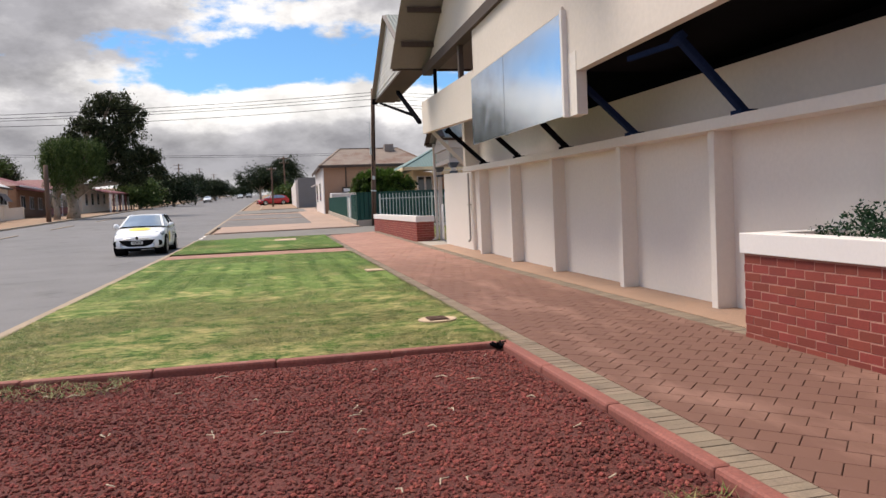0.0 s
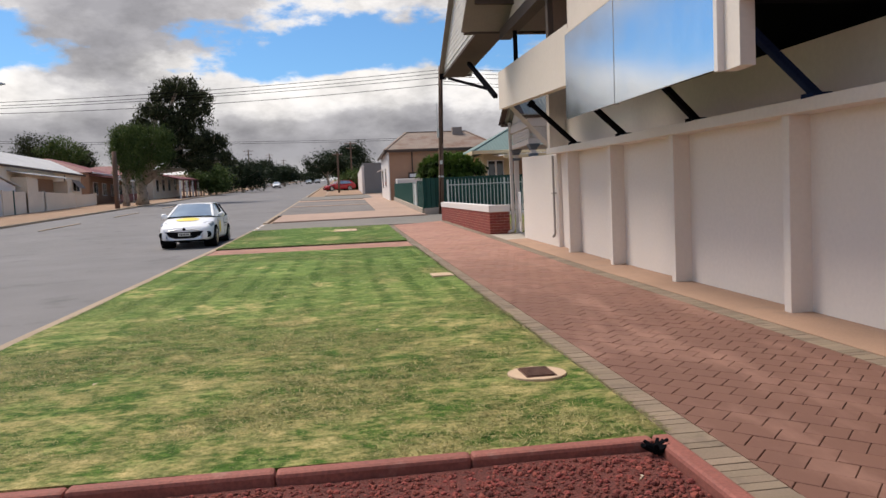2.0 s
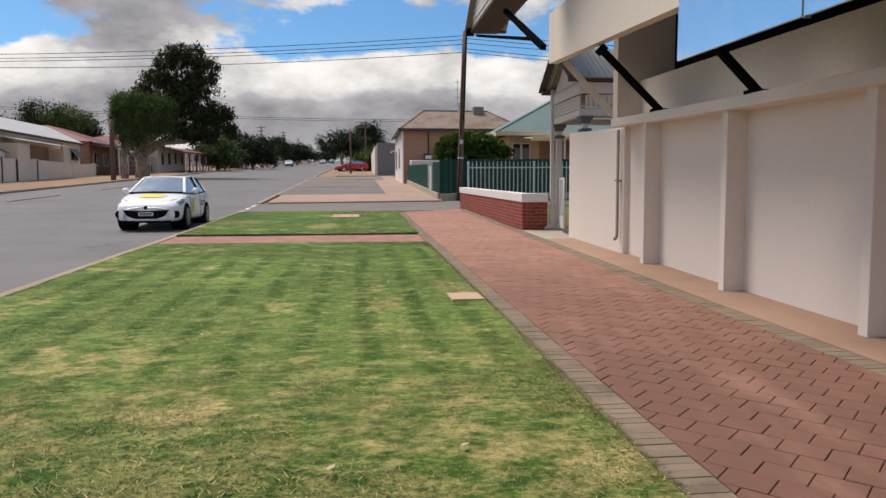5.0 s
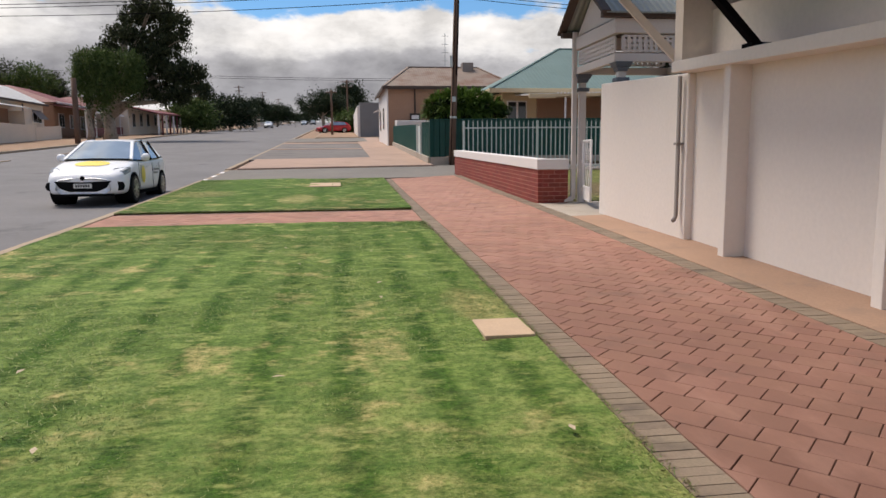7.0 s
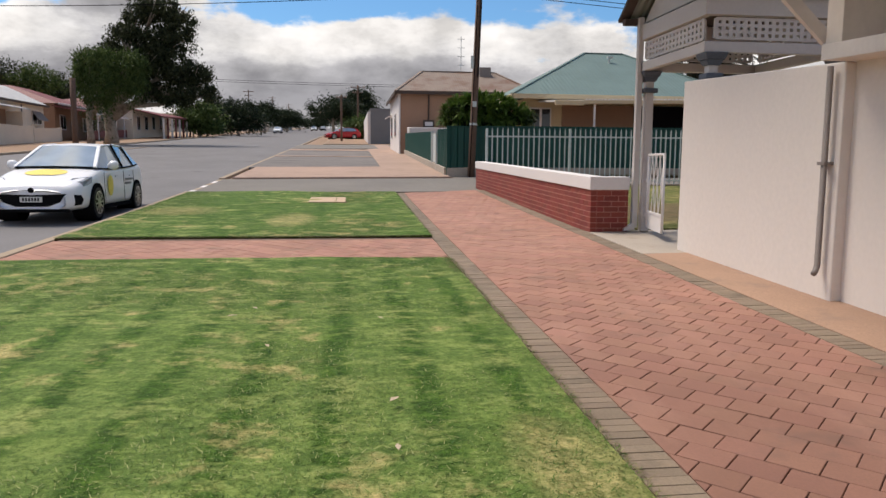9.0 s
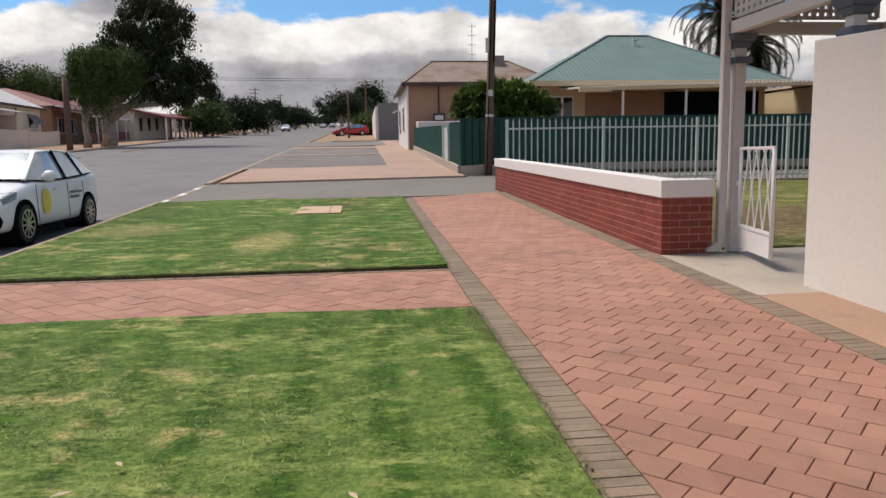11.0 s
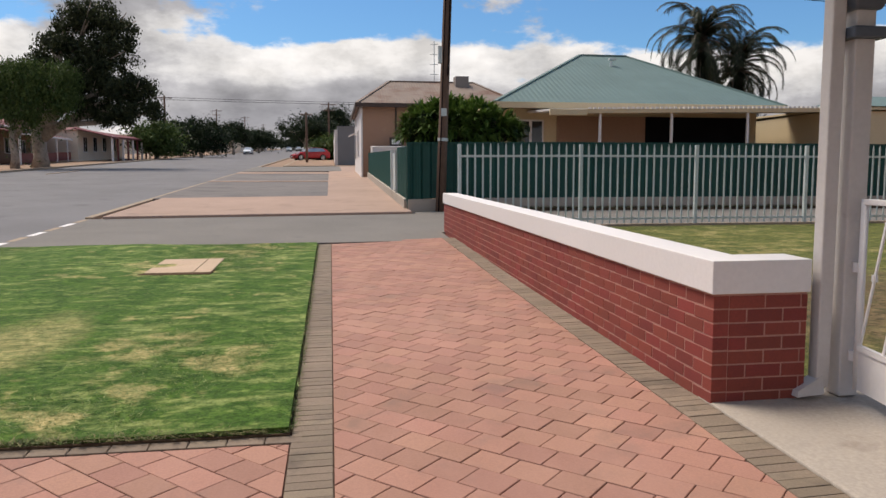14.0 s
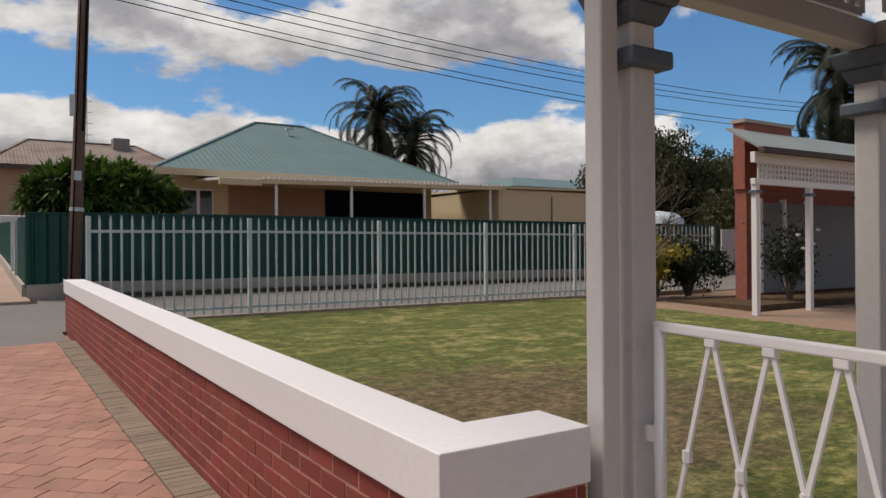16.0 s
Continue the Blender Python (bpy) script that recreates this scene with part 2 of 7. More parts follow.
def glass_material(name, colour=(0.02, 0.025, 0.03), rough=0.03):
    m, nt, b = shader(name)
    b.inputs["Base Color"].default_value = (*colour, 1)
    b.inputs["Roughness"].default_value = rough
    b.inputs["IOR"].default_value = 1.5
    b.inputs["Specular IOR Level"].default_value = 0.8
    return m


M = dict(
    road=plain("asphalt", (0.165, 0.158, 0.162), 0.85, grain=90, blot=0.35, vary=0.22, stain=(0.075, 0.073, 0.076), stain_at=0.57, relief=0.5, depth=0.008),
    lane=plain("old_asphalt", (0.185, 0.168, 0.150), 0.9, grain=70, blot=0.5, vary=0.2, stain=(0.07, 0.068, 0.066), relief=0.5, depth=0.008),
    dirt=plain("bare_earth", (0.31, 0.200, 0.130), 0.95, grain=25, blot=0.4, vary=0.22, stain=(0.22, 0.16, 0.11), stain_at=0.55, relief=0.7, depth=0.02),
    kerb=plain("kerb_concrete", (0.36, 0.275, 0.195), 0.9, grain=40, blot=1.1, vary=0.18, stain=(0.2, 0.17, 0.14), relief=0.4),
    lid=plain("lid_concrete", (0.52, 0.375, 0.26), 0.9, grain=50, blot=2.0, vary=0.12, stain=(0.36, 0.26, 0.18), relief=0.4),
    concrete=plain("concrete", (0.40, 0.345, 0.29), 0.88, grain=45, blot=0.9, vary=0.14, stain=(0.24, 0.19, 0.15), stain_at=0.58, relief=0.3),
    slab=plain("pink_concrete", (0.385, 0.265, 0.205), 0.9, grain=45, blot=0.5, vary=0.16, stain=(0.24, 0.165, 0.13), stain_at=0.56, relief=0.3),
    strip=plain("stained_strip", (0.36, 0.225, 0.155), 0.9, grain=45, blot=0.8, vary=0.16, stain=(0.25, 0.17, 0.13), stain_at=0.55, relief=0.3),
    edging=plain("red_edging_concrete", (0.26, 0.085, 0.066), 0.8, grain=50, blot=1.6, vary=0.25, stain=(0.30, 0.17, 0.14), stain_at=0.57, relief=0.5),
    scoria=plain("red_scoria", (0.200, 0.046, 0.036), 0.95, grain=120, blot=1.5, vary=0.35, relief=0.8, piece=0.45, depth=0.006),
    scoria_bed=plain("scoria_bed", (0.15, 0.038, 0.030), 0.95, grain=60, blot=2.0, vary=0.4, relief=1.0, depth=0.03),
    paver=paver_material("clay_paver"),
    soldier=plain("edge_brick", (0.225, 0.170, 0.122), 0.88, grain=80, blot=1.1, vary=0.17, stain=(0.115, 0.088, 0.066), stain_at=0.54, relief=0.3, piece=0.12),
    joint=plain("sand_joint", (0.105, 0.066, 0.050), 0.95, grain=70, blot=1.0, vary=0.25, relief=0.4),
    brick=plain("red_brick", (0.232, 0.041, 0.029), 0.8, grain=110, blot=1.4, vary=0.18, stain=(0.29, 0.105, 0.085), stain_at=0.68, relief=0.3, piece=0.15),
    mortar=plain("mortar", (0.42, 0.21, 0.165), 0.95, grain=90, blot=2.0, vary=0.2, relief=0.4),
    cream=plain("cream_paint", (0.73, 0.665, 0.615), 0.75, grain=18, blot=0.7, vary=0.035, relief=0.12, depth=0.003),
    white=plain("white_paint", (0.74, 0.70, 0.685), 0.6, grain=30, blot=0.9, vary=0.035, stain=(0.55, 0.49, 0.46), stain_at=0.70, relief=0.12),
    stucco=plain("stucco_paint", (0.66, 0.585, 0.525), 0.85, grain=14, blot=0.6, vary=0.045, stain=(0.56, 0.48, 0.42), stain_at=0.68, relief=0.2),
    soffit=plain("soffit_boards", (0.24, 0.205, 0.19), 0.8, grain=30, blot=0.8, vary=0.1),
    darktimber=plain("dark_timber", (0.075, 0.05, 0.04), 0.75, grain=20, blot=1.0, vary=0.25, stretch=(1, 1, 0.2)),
    pole=plain("weathered_pole", (0.150, 0.092, 0.066), 0.9, grain=14, blot=0.7, vary=0.35, stretch=(6, 6, 0.4), relief=0.6, depth=0.01),
    black=plain("black_steel", (0.009, 0.009, 0.011), 0.45, grain=40, blot=1.0, vary=0.2),
    navy=plain("navy_steel", (0.018, 0.030, 0.075), 0.4, grain=40, blot=1.0, vary=0.2),
    # near-black with shade put into the colour, for openings and recesses
    interior=plain("interior_shade", (0.012, 0.012, 0.014), 0.9, vary=0.2),
    greysteel=plain("blue_grey_cap", (0.085, 0.10, 0.125), 0.5, grain=30, blot=2.0, vary=0.12),
    galv=plain("galvanised_steel", (0.50, 0.545, 0.54), 0.5, 0.05, grain=25, blot=2.0, vary=0.12),
    fencegreen=striped("green_sheet", (0.006, 0.060, 0.048), 0.12, 0, 0.45, 0.8),
    fencegreen_y=striped("green_sheet_side", (0.006, 0.060, 0.048), 0.12, 1, 0.45, 0.8),
    greenroof=striped("green_roof_sheet", (0.128, 0.190, 0.178), 0.20, 0, 0.55, 0.9, 0.18),
    rustroof=striped("rusted_roof_sheet", (0.24, 0.185, 0.15), 0.16, 0, 0.7, 0.85, 0.25, stain=(0.15, 0.066, 0.040)),
    whiteroof=striped("white_roof_sheet", (0.58, 0.57, 0.56), 0.16, 1, 0.5, 0.9, 0.4),
    whiteroof_x=striped("pale_fence_sheet", (0.50, 0.49, 0.47), 0.16, 0, 0.6, 0.85, 0.5),
    redroof=striped("red_roof_sheet", (0.165, 0.040, 0.043), 0.16, 1, 0.6, 0.85, 0.4),
    porchroof=striped("porch_roof_sheet", (0.25, 0.265, 0.24), 0.11, 0, 0.5, 0.9, 0.5),
    gablecover=striped("gable_sheet", (0.56, 0.55, 0.53), 0.09, 1, 0.6, 0.85, 0.4),
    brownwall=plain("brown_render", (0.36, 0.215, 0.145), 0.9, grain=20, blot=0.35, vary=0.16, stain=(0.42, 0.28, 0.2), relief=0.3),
    housecream=plain("house_cream", (0.62, 0.50, 0.32), 0.8, grain=20, blot=0.5, vary=0.06),
    pinkwall=plain("pale_pink_wall", (0.78, 0.67, 0.55), 0.85, grain=15, blot=0.4, vary=0.1),
    greywall=plain("grey_wall", (0.20, 0.205, 0.215), 0.85, grain=15, blot=0.4, vary=0.1),
    pinkbrick=plain("house_brick", (0.30, 0.095, 0.065), 0.85, grain=9, blot=1.0, vary=0.18, stain=(0.2, 0.07, 0.05), relief=0.3),
    redrail=plain("dark_red_paint", (0.16, 0.04, 0.035), 0.7, vary=0.12),
    rust=plain("rusty_iron", (0.12, 0.06, 0.042), 0.85, 0.2, grain=90, blot=8.0, vary=0.3, relief=0.4),
    soil=plain("dark_soil", (0.11, 0.075, 0.05), 0.95, grain=40, blot=3.0, vary=0.3, relief=0.8, depth=0.015),
    patch=plain("worn_verge_asphalt", (0.18, 0.16, 0.15), 0.9, grain=50, blot=0.35, vary=0.25, stain=(0.075, 0.07, 0.068), stain_at=0.52, stretch=(0.6, 1, 1), relief=0.5, depth=0.01),
    straw=plain("dry_straw", (0.50, 0.40, 0.29), 0.9, vary=0.2),
    mirror=glass_material("window_glass"),
    screenglass=plain("mirror_film_glass", (0.74, 0.78, 0.82), 0.14, 1.0, grain=3, blot=0.5, vary=0.03, relief=0.0),
    porchpaint=plain("porch_paint", (0.56, 0.515, 0.49), 0.6, grain=30, blot=1.0, vary=0.05, stain=(0.36, 0.31, 0.29), stain_at=0.66, relief=0.15),
    lawn=lawn_material("mown_lawn", True),
    yard=lawn_material("yard_lawn", False),
    bark=plain("gum_bark", (0.36, 0.30, 0.245), 0.9, grain=6, blot=1.2, vary=0.25, stain=(0.16, 0.11, 0.085), stain_at=0.5, relief=0.6, depth=0.03),
    gumleaf=leaf_material("gum_leaf", (0.010, 0.017, 0.008), (0.062, 0.074, 0.032)),
    pepperleaf=leaf_material("pepper_leaf", (0.030, 0.058, 0.014), (0.110, 0.155, 0.045)),
    oliveleaf=leaf_material("olive_leaf", (0.030, 0.036, 0.014), (0.105, 0.105, 0.045)),
    tanpole=plain("tan_timber_pole", (0.30, 0.185, 0.115), 0.85, grain=14, blot=0.7, vary=0.2, stretch=(6, 6, 0.4), relief=0.5, depth=0.008),
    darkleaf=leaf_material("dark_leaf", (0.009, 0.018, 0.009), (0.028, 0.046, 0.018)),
    shrubleaf=leaf_material("shrub_leaf", (0.034, 0.078, 0.013), (0.135, 0.215, 0.045)),
    yellowleaf=leaf_material("yellow_leaf", (0.16, 0.16, 0.03), (0.42, 0.33, 0.05)),
    conifer=leaf_material("conifer_leaf", (0.010, 0.030, 0.016), (0.030, 0.075, 0.035)),
    palmleaf=leaf_material("palm_fronds", (0.012, 0.017, 0.010), (0.036, 0.046, 0.024)),
    grassblade=leaf_material("lawn_blades", (0.036, 0.092, 0.011), (0.125, 0.208, 0.042), (0.29, 0.32, 0.12), True),
    dryblade=leaf_material("dry_lawn_blades", (0.082, 0.100, 0.024), (0.255, 0.240, 0.090), (0.46, 0.38, 0.18), True),
    deadblade=leaf_material("edge_thatch", (0.10, 0.095, 0.035), (0.26, 0.22, 0.10), (0.08, 0.13, 0.025), True),
    twig=plain("twig", (0.14, 0.10, 0.075), 0.9, vary=0.3),
    rubber=plain("rubber", (0.014, 0.014, 0.015), 0.75, vary=0.2),
    carwhite=plain("car_paint", (0.86, 0.87, 0.90), 0.22, grain=3, blot=0.4, vary=0.015, relief=0.0),
    carblack=plain("car_plastic", (0.012, 0.012, 0.013), 0.5, vary=0.2),
    chrome=plain("alloy", (0.60, 0.61, 0.63), 0.3, 0.9, vary=0.06),
    yellow=plain("yellow_sticker", (0.83, 0.66, 0.10), 0.5, grain=10, blot=6.0, vary=0.12, relief=0.0),
    carglass=plain("car_glass", (0.42, 0.47, 0.50), 0.12, 0.55, grain=2, blot=1.5, vary=0.12, relief=0.0),
    lampglass=plain("lamp_glass", (0.36, 0.38, 0.40), 0.15, 0.2, vary=0.2, relief=0.0),
    redpaint=plain("red_car_paint", (0.42, 0.022, 0.030), 0.25, vary=0.05, relief=0.0),
    plate=plain("number_plate", (0.75, 0.75, 0.72), 0.5, vary=0.03, relief=0.0),
    ink=plain("dark_ink", (0.02, 0.02, 0.022), 0.6, vary=0.05, relief=0.0),
)

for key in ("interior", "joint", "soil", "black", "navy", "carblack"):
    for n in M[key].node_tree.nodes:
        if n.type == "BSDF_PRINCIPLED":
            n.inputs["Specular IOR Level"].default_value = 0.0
# ---------------------------------------------------------------- geometry helpers


def G(y):
    """Rise of the street: gentle along the lawns, steepening past the cross path and even beyond the lane."""
    if y < 24:
        return 0.0254 * (y - 7.4) - 0.03
    k = min(y, 42) - 24
    z = 0.3916 + 0.0254 * k + 0.0006 * k * k
    return z + 0.047 * (min(y, 420) - 42) if y > 42 else z


def H(x, y):
    """Ground height: the street's rise, and the slight cross fall up to the yard."""
    k = 0.030 * min(1.0, max(0.0, (y - 16) / 9))
    return G(y) + k * min(3.2, max(0.0, x - 2.4))


class Geo:
    def __init__(self):
        self.v, self.f, self.smooth = [], [], False

    def add(self, verts, faces):
        n = len(self.v)
        self.v += [tuple(p) for p in verts]
        self.f += [tuple(i + n for i in f) for f in faces]
        return self

    def hexa(self, p):
        """Eight corners: bottom four counter-clockwise, then the top four."""
        return self.add(p, [(3, 2, 1, 0), (4, 5, 6, 7), (0, 1, 5, 4), (1, 2, 6, 5), (2, 3, 7, 6), (3, 0, 4, 7)])

    def box(self, x0, x1, y0, y1, z0, z1):
        return self.hexa([(x0, y0, z0), (x1, y0, z0), (x1, y1, z0), (x0, y1, z0), (x0, y0, z1), (x1, y0, z1), (x1, y1, z1), (x0, y1, z1)])

    def sbox(self, x0, x1, y0, y1, b, t, fn=H):
        """A box whose bottom and top follow the ground."""
        q = [(x0, y0), (x1, y0), (x1, y1), (x0, y1)]
        return self.hexa([(x, y, fn(x, y) + b) for x, y in q] + [(x, y, fn(x, y) + t) for x, y in q])

    def strip(self, x0, x1, y0, y1, b, t, step=1.5, fn=H):
        n = max(1, int(round((y1 - y0) / step)))
        v, f = [], []
        for i in range(n + 1):
            y = y0 + (y1 - y0) * i / n
            v += [(x0, y, fn(x0, y) + b), (x1, y, fn(x1, y) + b), (x1, y, fn(x1, y) + t), (x0, y, fn(x0, y) + t)]
            if i:
                k = 4 * i
                f += [(k - 4 + j, k + j, k + (j + 1) % 4, k - 4 + (j + 1) % 4) for j in range(4)]
        return self.add(v, f + [(0, 1, 2, 3), (4 * n + 3, 4 * n + 2, 4 * n + 1, 4 * n)])

    def beam(self, a, b, w, h, up=(0, 0, 1)):
        """A bar of section w x h from a to b."""
        a, b = Vector(a), Vector(b)
        d = (b - a).normalized()
        s = d.cross(Vector(up))
        s = s.normalized() if s.length > 1e-4 else Vector((1, 0, 0))
        u = s.cross(d)
        r = [(-w / 2, -h / 2), (w / 2, -h / 2), (w / 2, h / 2), (-w / 2, h / 2)]
        return self.hexa([a + s * i + u * j for i, j in r] + [b + s * i + u * j for i, j in r])

    def tube(self, pts, radii, n=8, cap=True):
        rings = []
        pts = [Vector(p) for p in pts]
        if isinstance(radii, (int, float)):
            radii = [radii] * len(pts)
        side = None
        for i, p in enumerate(pts):
            d = (pts[min(i + 1, len(pts) - 1)] - pts[max(i - 1, 0)]).normalized()
            ref = side if side is not None else (Vector((1, 0, 0)) if abs(d.x) < 0.9 else Vector((0, 1, 0)))
            s = (ref - d * ref.dot(d)).normalized()
            side, u = s, d.cross(s)
            rings.append([p + (s * math.cos(2 * math.pi * k / n) + u * math.sin(2 * math.pi * k / n)) * radii[i] for k in range(n)])
        faces = []
        for i in range(len(rings) - 1):
            for k in range(n):
                faces.append((i * n + k, i * n + (k + 1) % n, (i + 1) * n + (k + 1) % n, (i + 1) * n + k))
        if cap:
            faces += [tuple(reversed(range(n))), tuple(range((len(rings) - 1) * n, len(rings) * n))]
        return self.add([p for r in rings for p in r], faces)

    def grid(self, rows):
        """A sheet through rows of equal numbers of points."""
        n, m = len(rows), len(rows[0])
        return self.add([p for r in rows for p in r], [(i * m + j, i * m + j + 1, (i + 1) * m + j + 1, (i + 1) * m + j) for i in range(n - 1) for j in range(m - 1)])

    def prism(self, poly, off):
        """A flat polygon pushed along a vector."""
        n, off = len(poly), Vector(off)
        p = [Vector(q) for q in poly]
        return self.add(p + [q + off for q in p], [tuple(reversed(range(n))), tuple(range(n, 2 * n))] + [(i, (i + 1) % n, n + (i + 1) % n, n + i) for i in range(n)])


def origin_of(ob):
    p = Vector((0, 0, 0))
    while ob:
        p += ob.location
        ob = ob.parent
    return p


def mesh_of(name, geo, material, base=(0, 0, 0), smooth=False):
    me = bpy.data.meshes.new(name)
    b = Vector(base)
    me.from_pydata([tuple(Vector(p) - b) for p in geo.v] if b.length else geo.v, [], geo.f)
    me.materials.append(material)
    if smooth:
        me.polygons.foreach_set("use_smooth", [True] * len(me.polygons))
    me.update()
    return me


def part(name, geo, material, parent=None, label="", bevel=0.0, smooth=False, kind=""):
    base = origin_of(parent) if parent else Vector((0, 0, 0))
    ob = new(name, mesh_of(name, geo, material, base, smooth))
    if parent:
        ob.parent = parent
    if bevel:
        mod = ob.modifiers.new("edge", "BEVEL")
        mod.width, mod.segments, mod.limit_method, mod.angle_limit = bevel, 2, "ANGLE", radians(40)
    return tagged(ob, label=label, kind=kind)


def thing(name, at, label, category, group="", kind=""):
    ob = new(name)
    ob.location = at
    ob.empty_display_size = 0.1
    return tagged(ob, label, category, group, kind)


def fixed(name, geo, material, label, category, bevel=0.0, smooth=False, kind="structure"):
    ob = part(name, geo, material, None, label, bevel, smooth, kind)
    return tagged(ob, category=category)


def piece(name, mesh, at, parent, rz=0.0):
    ob = new(name, mesh)
    ob.parent = parent
    ob.location = Vector(at) - origin_of(parent)
    if rz:
        ob.rotation_euler = (0, 0, rz)
    return ob

# ---------------------------------------------------------------- ground, road, pavement
ys = [-60, -30, -15, 0, 10, 20, 30, 40, 44, 48, 60, 80, 110, 150, 200, 260, 330, 420, 600, 1000, 2500, 5000]
xs = [-4000, -1200, -400, -120, -60, -30, -19.3, -19.0, -3.5, -3.2, 3, 9, 20, 60, 140, 400, 1200, 4000]


def ground_z(x, y):
    z = H(min(x, 9), y) - 0.06
    if -19.2 < x < -3.3:
        z -= 0.16
    return z


g = Geo()
g.grid([[(x, y, ground_z(x, y)) for x in xs] for y in ys])
fixed("ground", g, M["dirt"], "bare reddish earth reaching to the horizon", "ground")

g = Geo()
g.strip(-19.0, -3.42, -40, 420, -0.30, -0.12, 4.0, lambda x, y: G(y) + 0.05 * (1 - ((x + 11) / 8) ** 2))
fixed("road", g, M["road"], "worn grey asphalt street with patched edges", "road")

g = Geo()
g.strip(-3.45, -3.28, -40, 34.6, -0.30, 0.012, 1.2)
kerb_near = fixed("kerb_1", g, M["kerb"], "weathered flush concrete kerb along the lawn", "kerb", 0.02)
g = Geo()
g.strip(-19.25, -19.0, -40, 420, -0.30, 0.02, 5)
fixed("kerb_2", g, M["kerb"], "pale concrete kerb across the street", "kerb", 0.02)
g = Geo()
g.strip(-3.5, -3.3, 40.2, 200, -0.3, 0.01, 4)
fixed("kerb_3", g, M["kerb"], "worn concrete kerb beyond the lane", "kerb", 0.02)

# painted dashes on the gutter across the lane mouth
for i in range(6):
    y = 34.65 + i * 0.9
    g = Geo()
    g.sbox(-3.44, -3.29, y, y + 0.7, -0.13, -0.016)
    fixed("kerb_block", g, M["white"] if i % 2 == 0 else M["kerb"], "short painted gutter block across the lane", "kerb", 0.01)

# faded edge line marks on the far side of the street
for y in (44, 57, 71):
    g = Geo()
    g.strip(-15.4, -15.25, y, y + 6, -0.11, -0.078, 2)
    fixed("road_marking", g, M["kerb"], "faded pale parking line on the asphalt", "road marking")

# lawns
LAWN_X = (-3.28, 2.28)


def lawn(name, x0, x1, y0, y1, top, material, label, nx, ny):
    g = Geo()
    rows = []
    for j in range(ny + 1):
        y = y0 + (y1 - y0) * j / ny
        row = []
        for i in range(nx + 1):
            x = x0 + (x1 - x0) * i / nx
            e = 0.012 * noise.noise((x * 1.7, y * 1.7, 0.3)) + 0.02 * noise.noise((x * 0.5, y * 0.5, 2.0))
            row.append((x, y, H(x, y) + top + e))
        rows.append(row)
    g.grid(rows)
    m = nx + 1
    edge = [(i, 0) for i in range(nx + 1)] + [(nx, j) for j in range(1, ny + 1)] + [(i, ny) for i in range(nx - 1, -1, -1)] + [(0, j) for j in range(ny - 1, 0, -1)]
    ids = [j * m + i for i, j in edge]
    low = len(g.v)
    for k in ids:
        x, y, z = g.v[k]
        g.v.append((x, y, z - 0.12))
    n = len(ids)
    for a in range(n):
        b = (a + 1) % n
        g.f.append((ids[b], ids[a], low + a, low + b))
    return fixed(name, g, material, label, "lawn", smooth=False)


lawn("lawn_1", *LAWN_X, 7.42, 23.15, 0.015, M["lawn"], "mown striped verge lawn with dry patches", 30, 80)
lawn("lawn_2", *LAWN_X, 25.12, 34.3, 0.04, M["lawn"], "mown verge lawn with a cut soil edge", 30, 56)
lawn("lawn_3", 5.08, 15.5, 25.25, 35.7, 0.02, M["yard"], "yard lawn with a worn brown patch", 40, 40)


def blades(name, boxes, count, hmin, hmax, material, label, top):
    """Short grass blades, one narrow triangle each, with bare bits left open."""
    rng = np.random.default_rng(4)
    verts, total = [], sum((b[1] - b[0]) * (b[3] - b[2]) for b in boxes)
    for x0, x1, y0, y1 in boxes:
        n = int(count * (x1 - x0) * (y1 - y0) / total)
        px, py = rng.uniform(x0, x1, n), rng.uniform(y0, y1, n)
        a, hgt = rng.uniform(0, 2 * math.pi, n), rng.uniform(hmin, hmax, n)
        lx, ly = rng.normal(0, 1.7, n) * hgt, rng.normal(0, 1.7, n) * hgt
        for x, y, t, h, dx, dy in zip(px, py, a, hgt, lx, ly):
            z = H(x, y) + top
            w = 0.0024 + 0.05 * h
            verts += [(x - w * math.cos(t), y - w * math.sin(t), z), (x + w * math.cos(t), y + w * math.sin(t), z), (x + dx, y + dy, z + h)]
    g = Geo()
    g.v, g.f = verts, [(i, i + 1, i + 2) for i in range(0, len(verts), 3)]
    return tagged(fixed(name, g, material, label, "grass", kind="stuff"))


blades("grass_blades", [(-3.3, 2.31, 7.44, 9.6), (-3.3, 2.31, 7.44, 11.2), (-3.3, 2.31, 7.44, 13.2)], 95000, 0.006, 0.022, M["dryblade"], "short green and straw blades of the verge lawn", 0.012)
blades("grass_blades", [(-3.3, 2.31, 9.2, 23.18), (-3.3, 2.31, 11.6, 23.18)], 130000, 0.006, 0.018, M["grassblade"], "short mown blades of the striped lawn", 0.012)
blades("grass_blades", [(-3.3, 2.32, 25.10, 34.3)], 90000, 0.006, 0.02, M["grassblade"], "short mown blades beyond the cross path", 0.03)

blades("edge_thatch", [(2.19, 2.33, 7.5, 23.1), (2.2, 2.32, 25.2, 34.3)], 13000, 0.006, 0.022, M["deadblade"], "ragged dry thatch along the lawn edge", 0.006)
blades("weed_tufts", [(-2.9, -1.3, 6.75, 7.28), (-2.6, -1.6, 2.2, 2.8), (1.75, 2.1, 2.9, 3.5)], 1500, 0.02, 0.06, M["deadblade"], "small weeds and dry tufts in the scoria", -0.02)
blades("edge_thatch", [(-3.27, 2.28, 25.085, 25.16)], 5000, 0.008, 0.03, M["deadblade"], "ragged overhanging thatch of the cut lawn edge", 0.026)
g = Geo()
g.strip(-3.28, 2.285, 25.098, 25.118, -0.1, 0.014, 0.5)
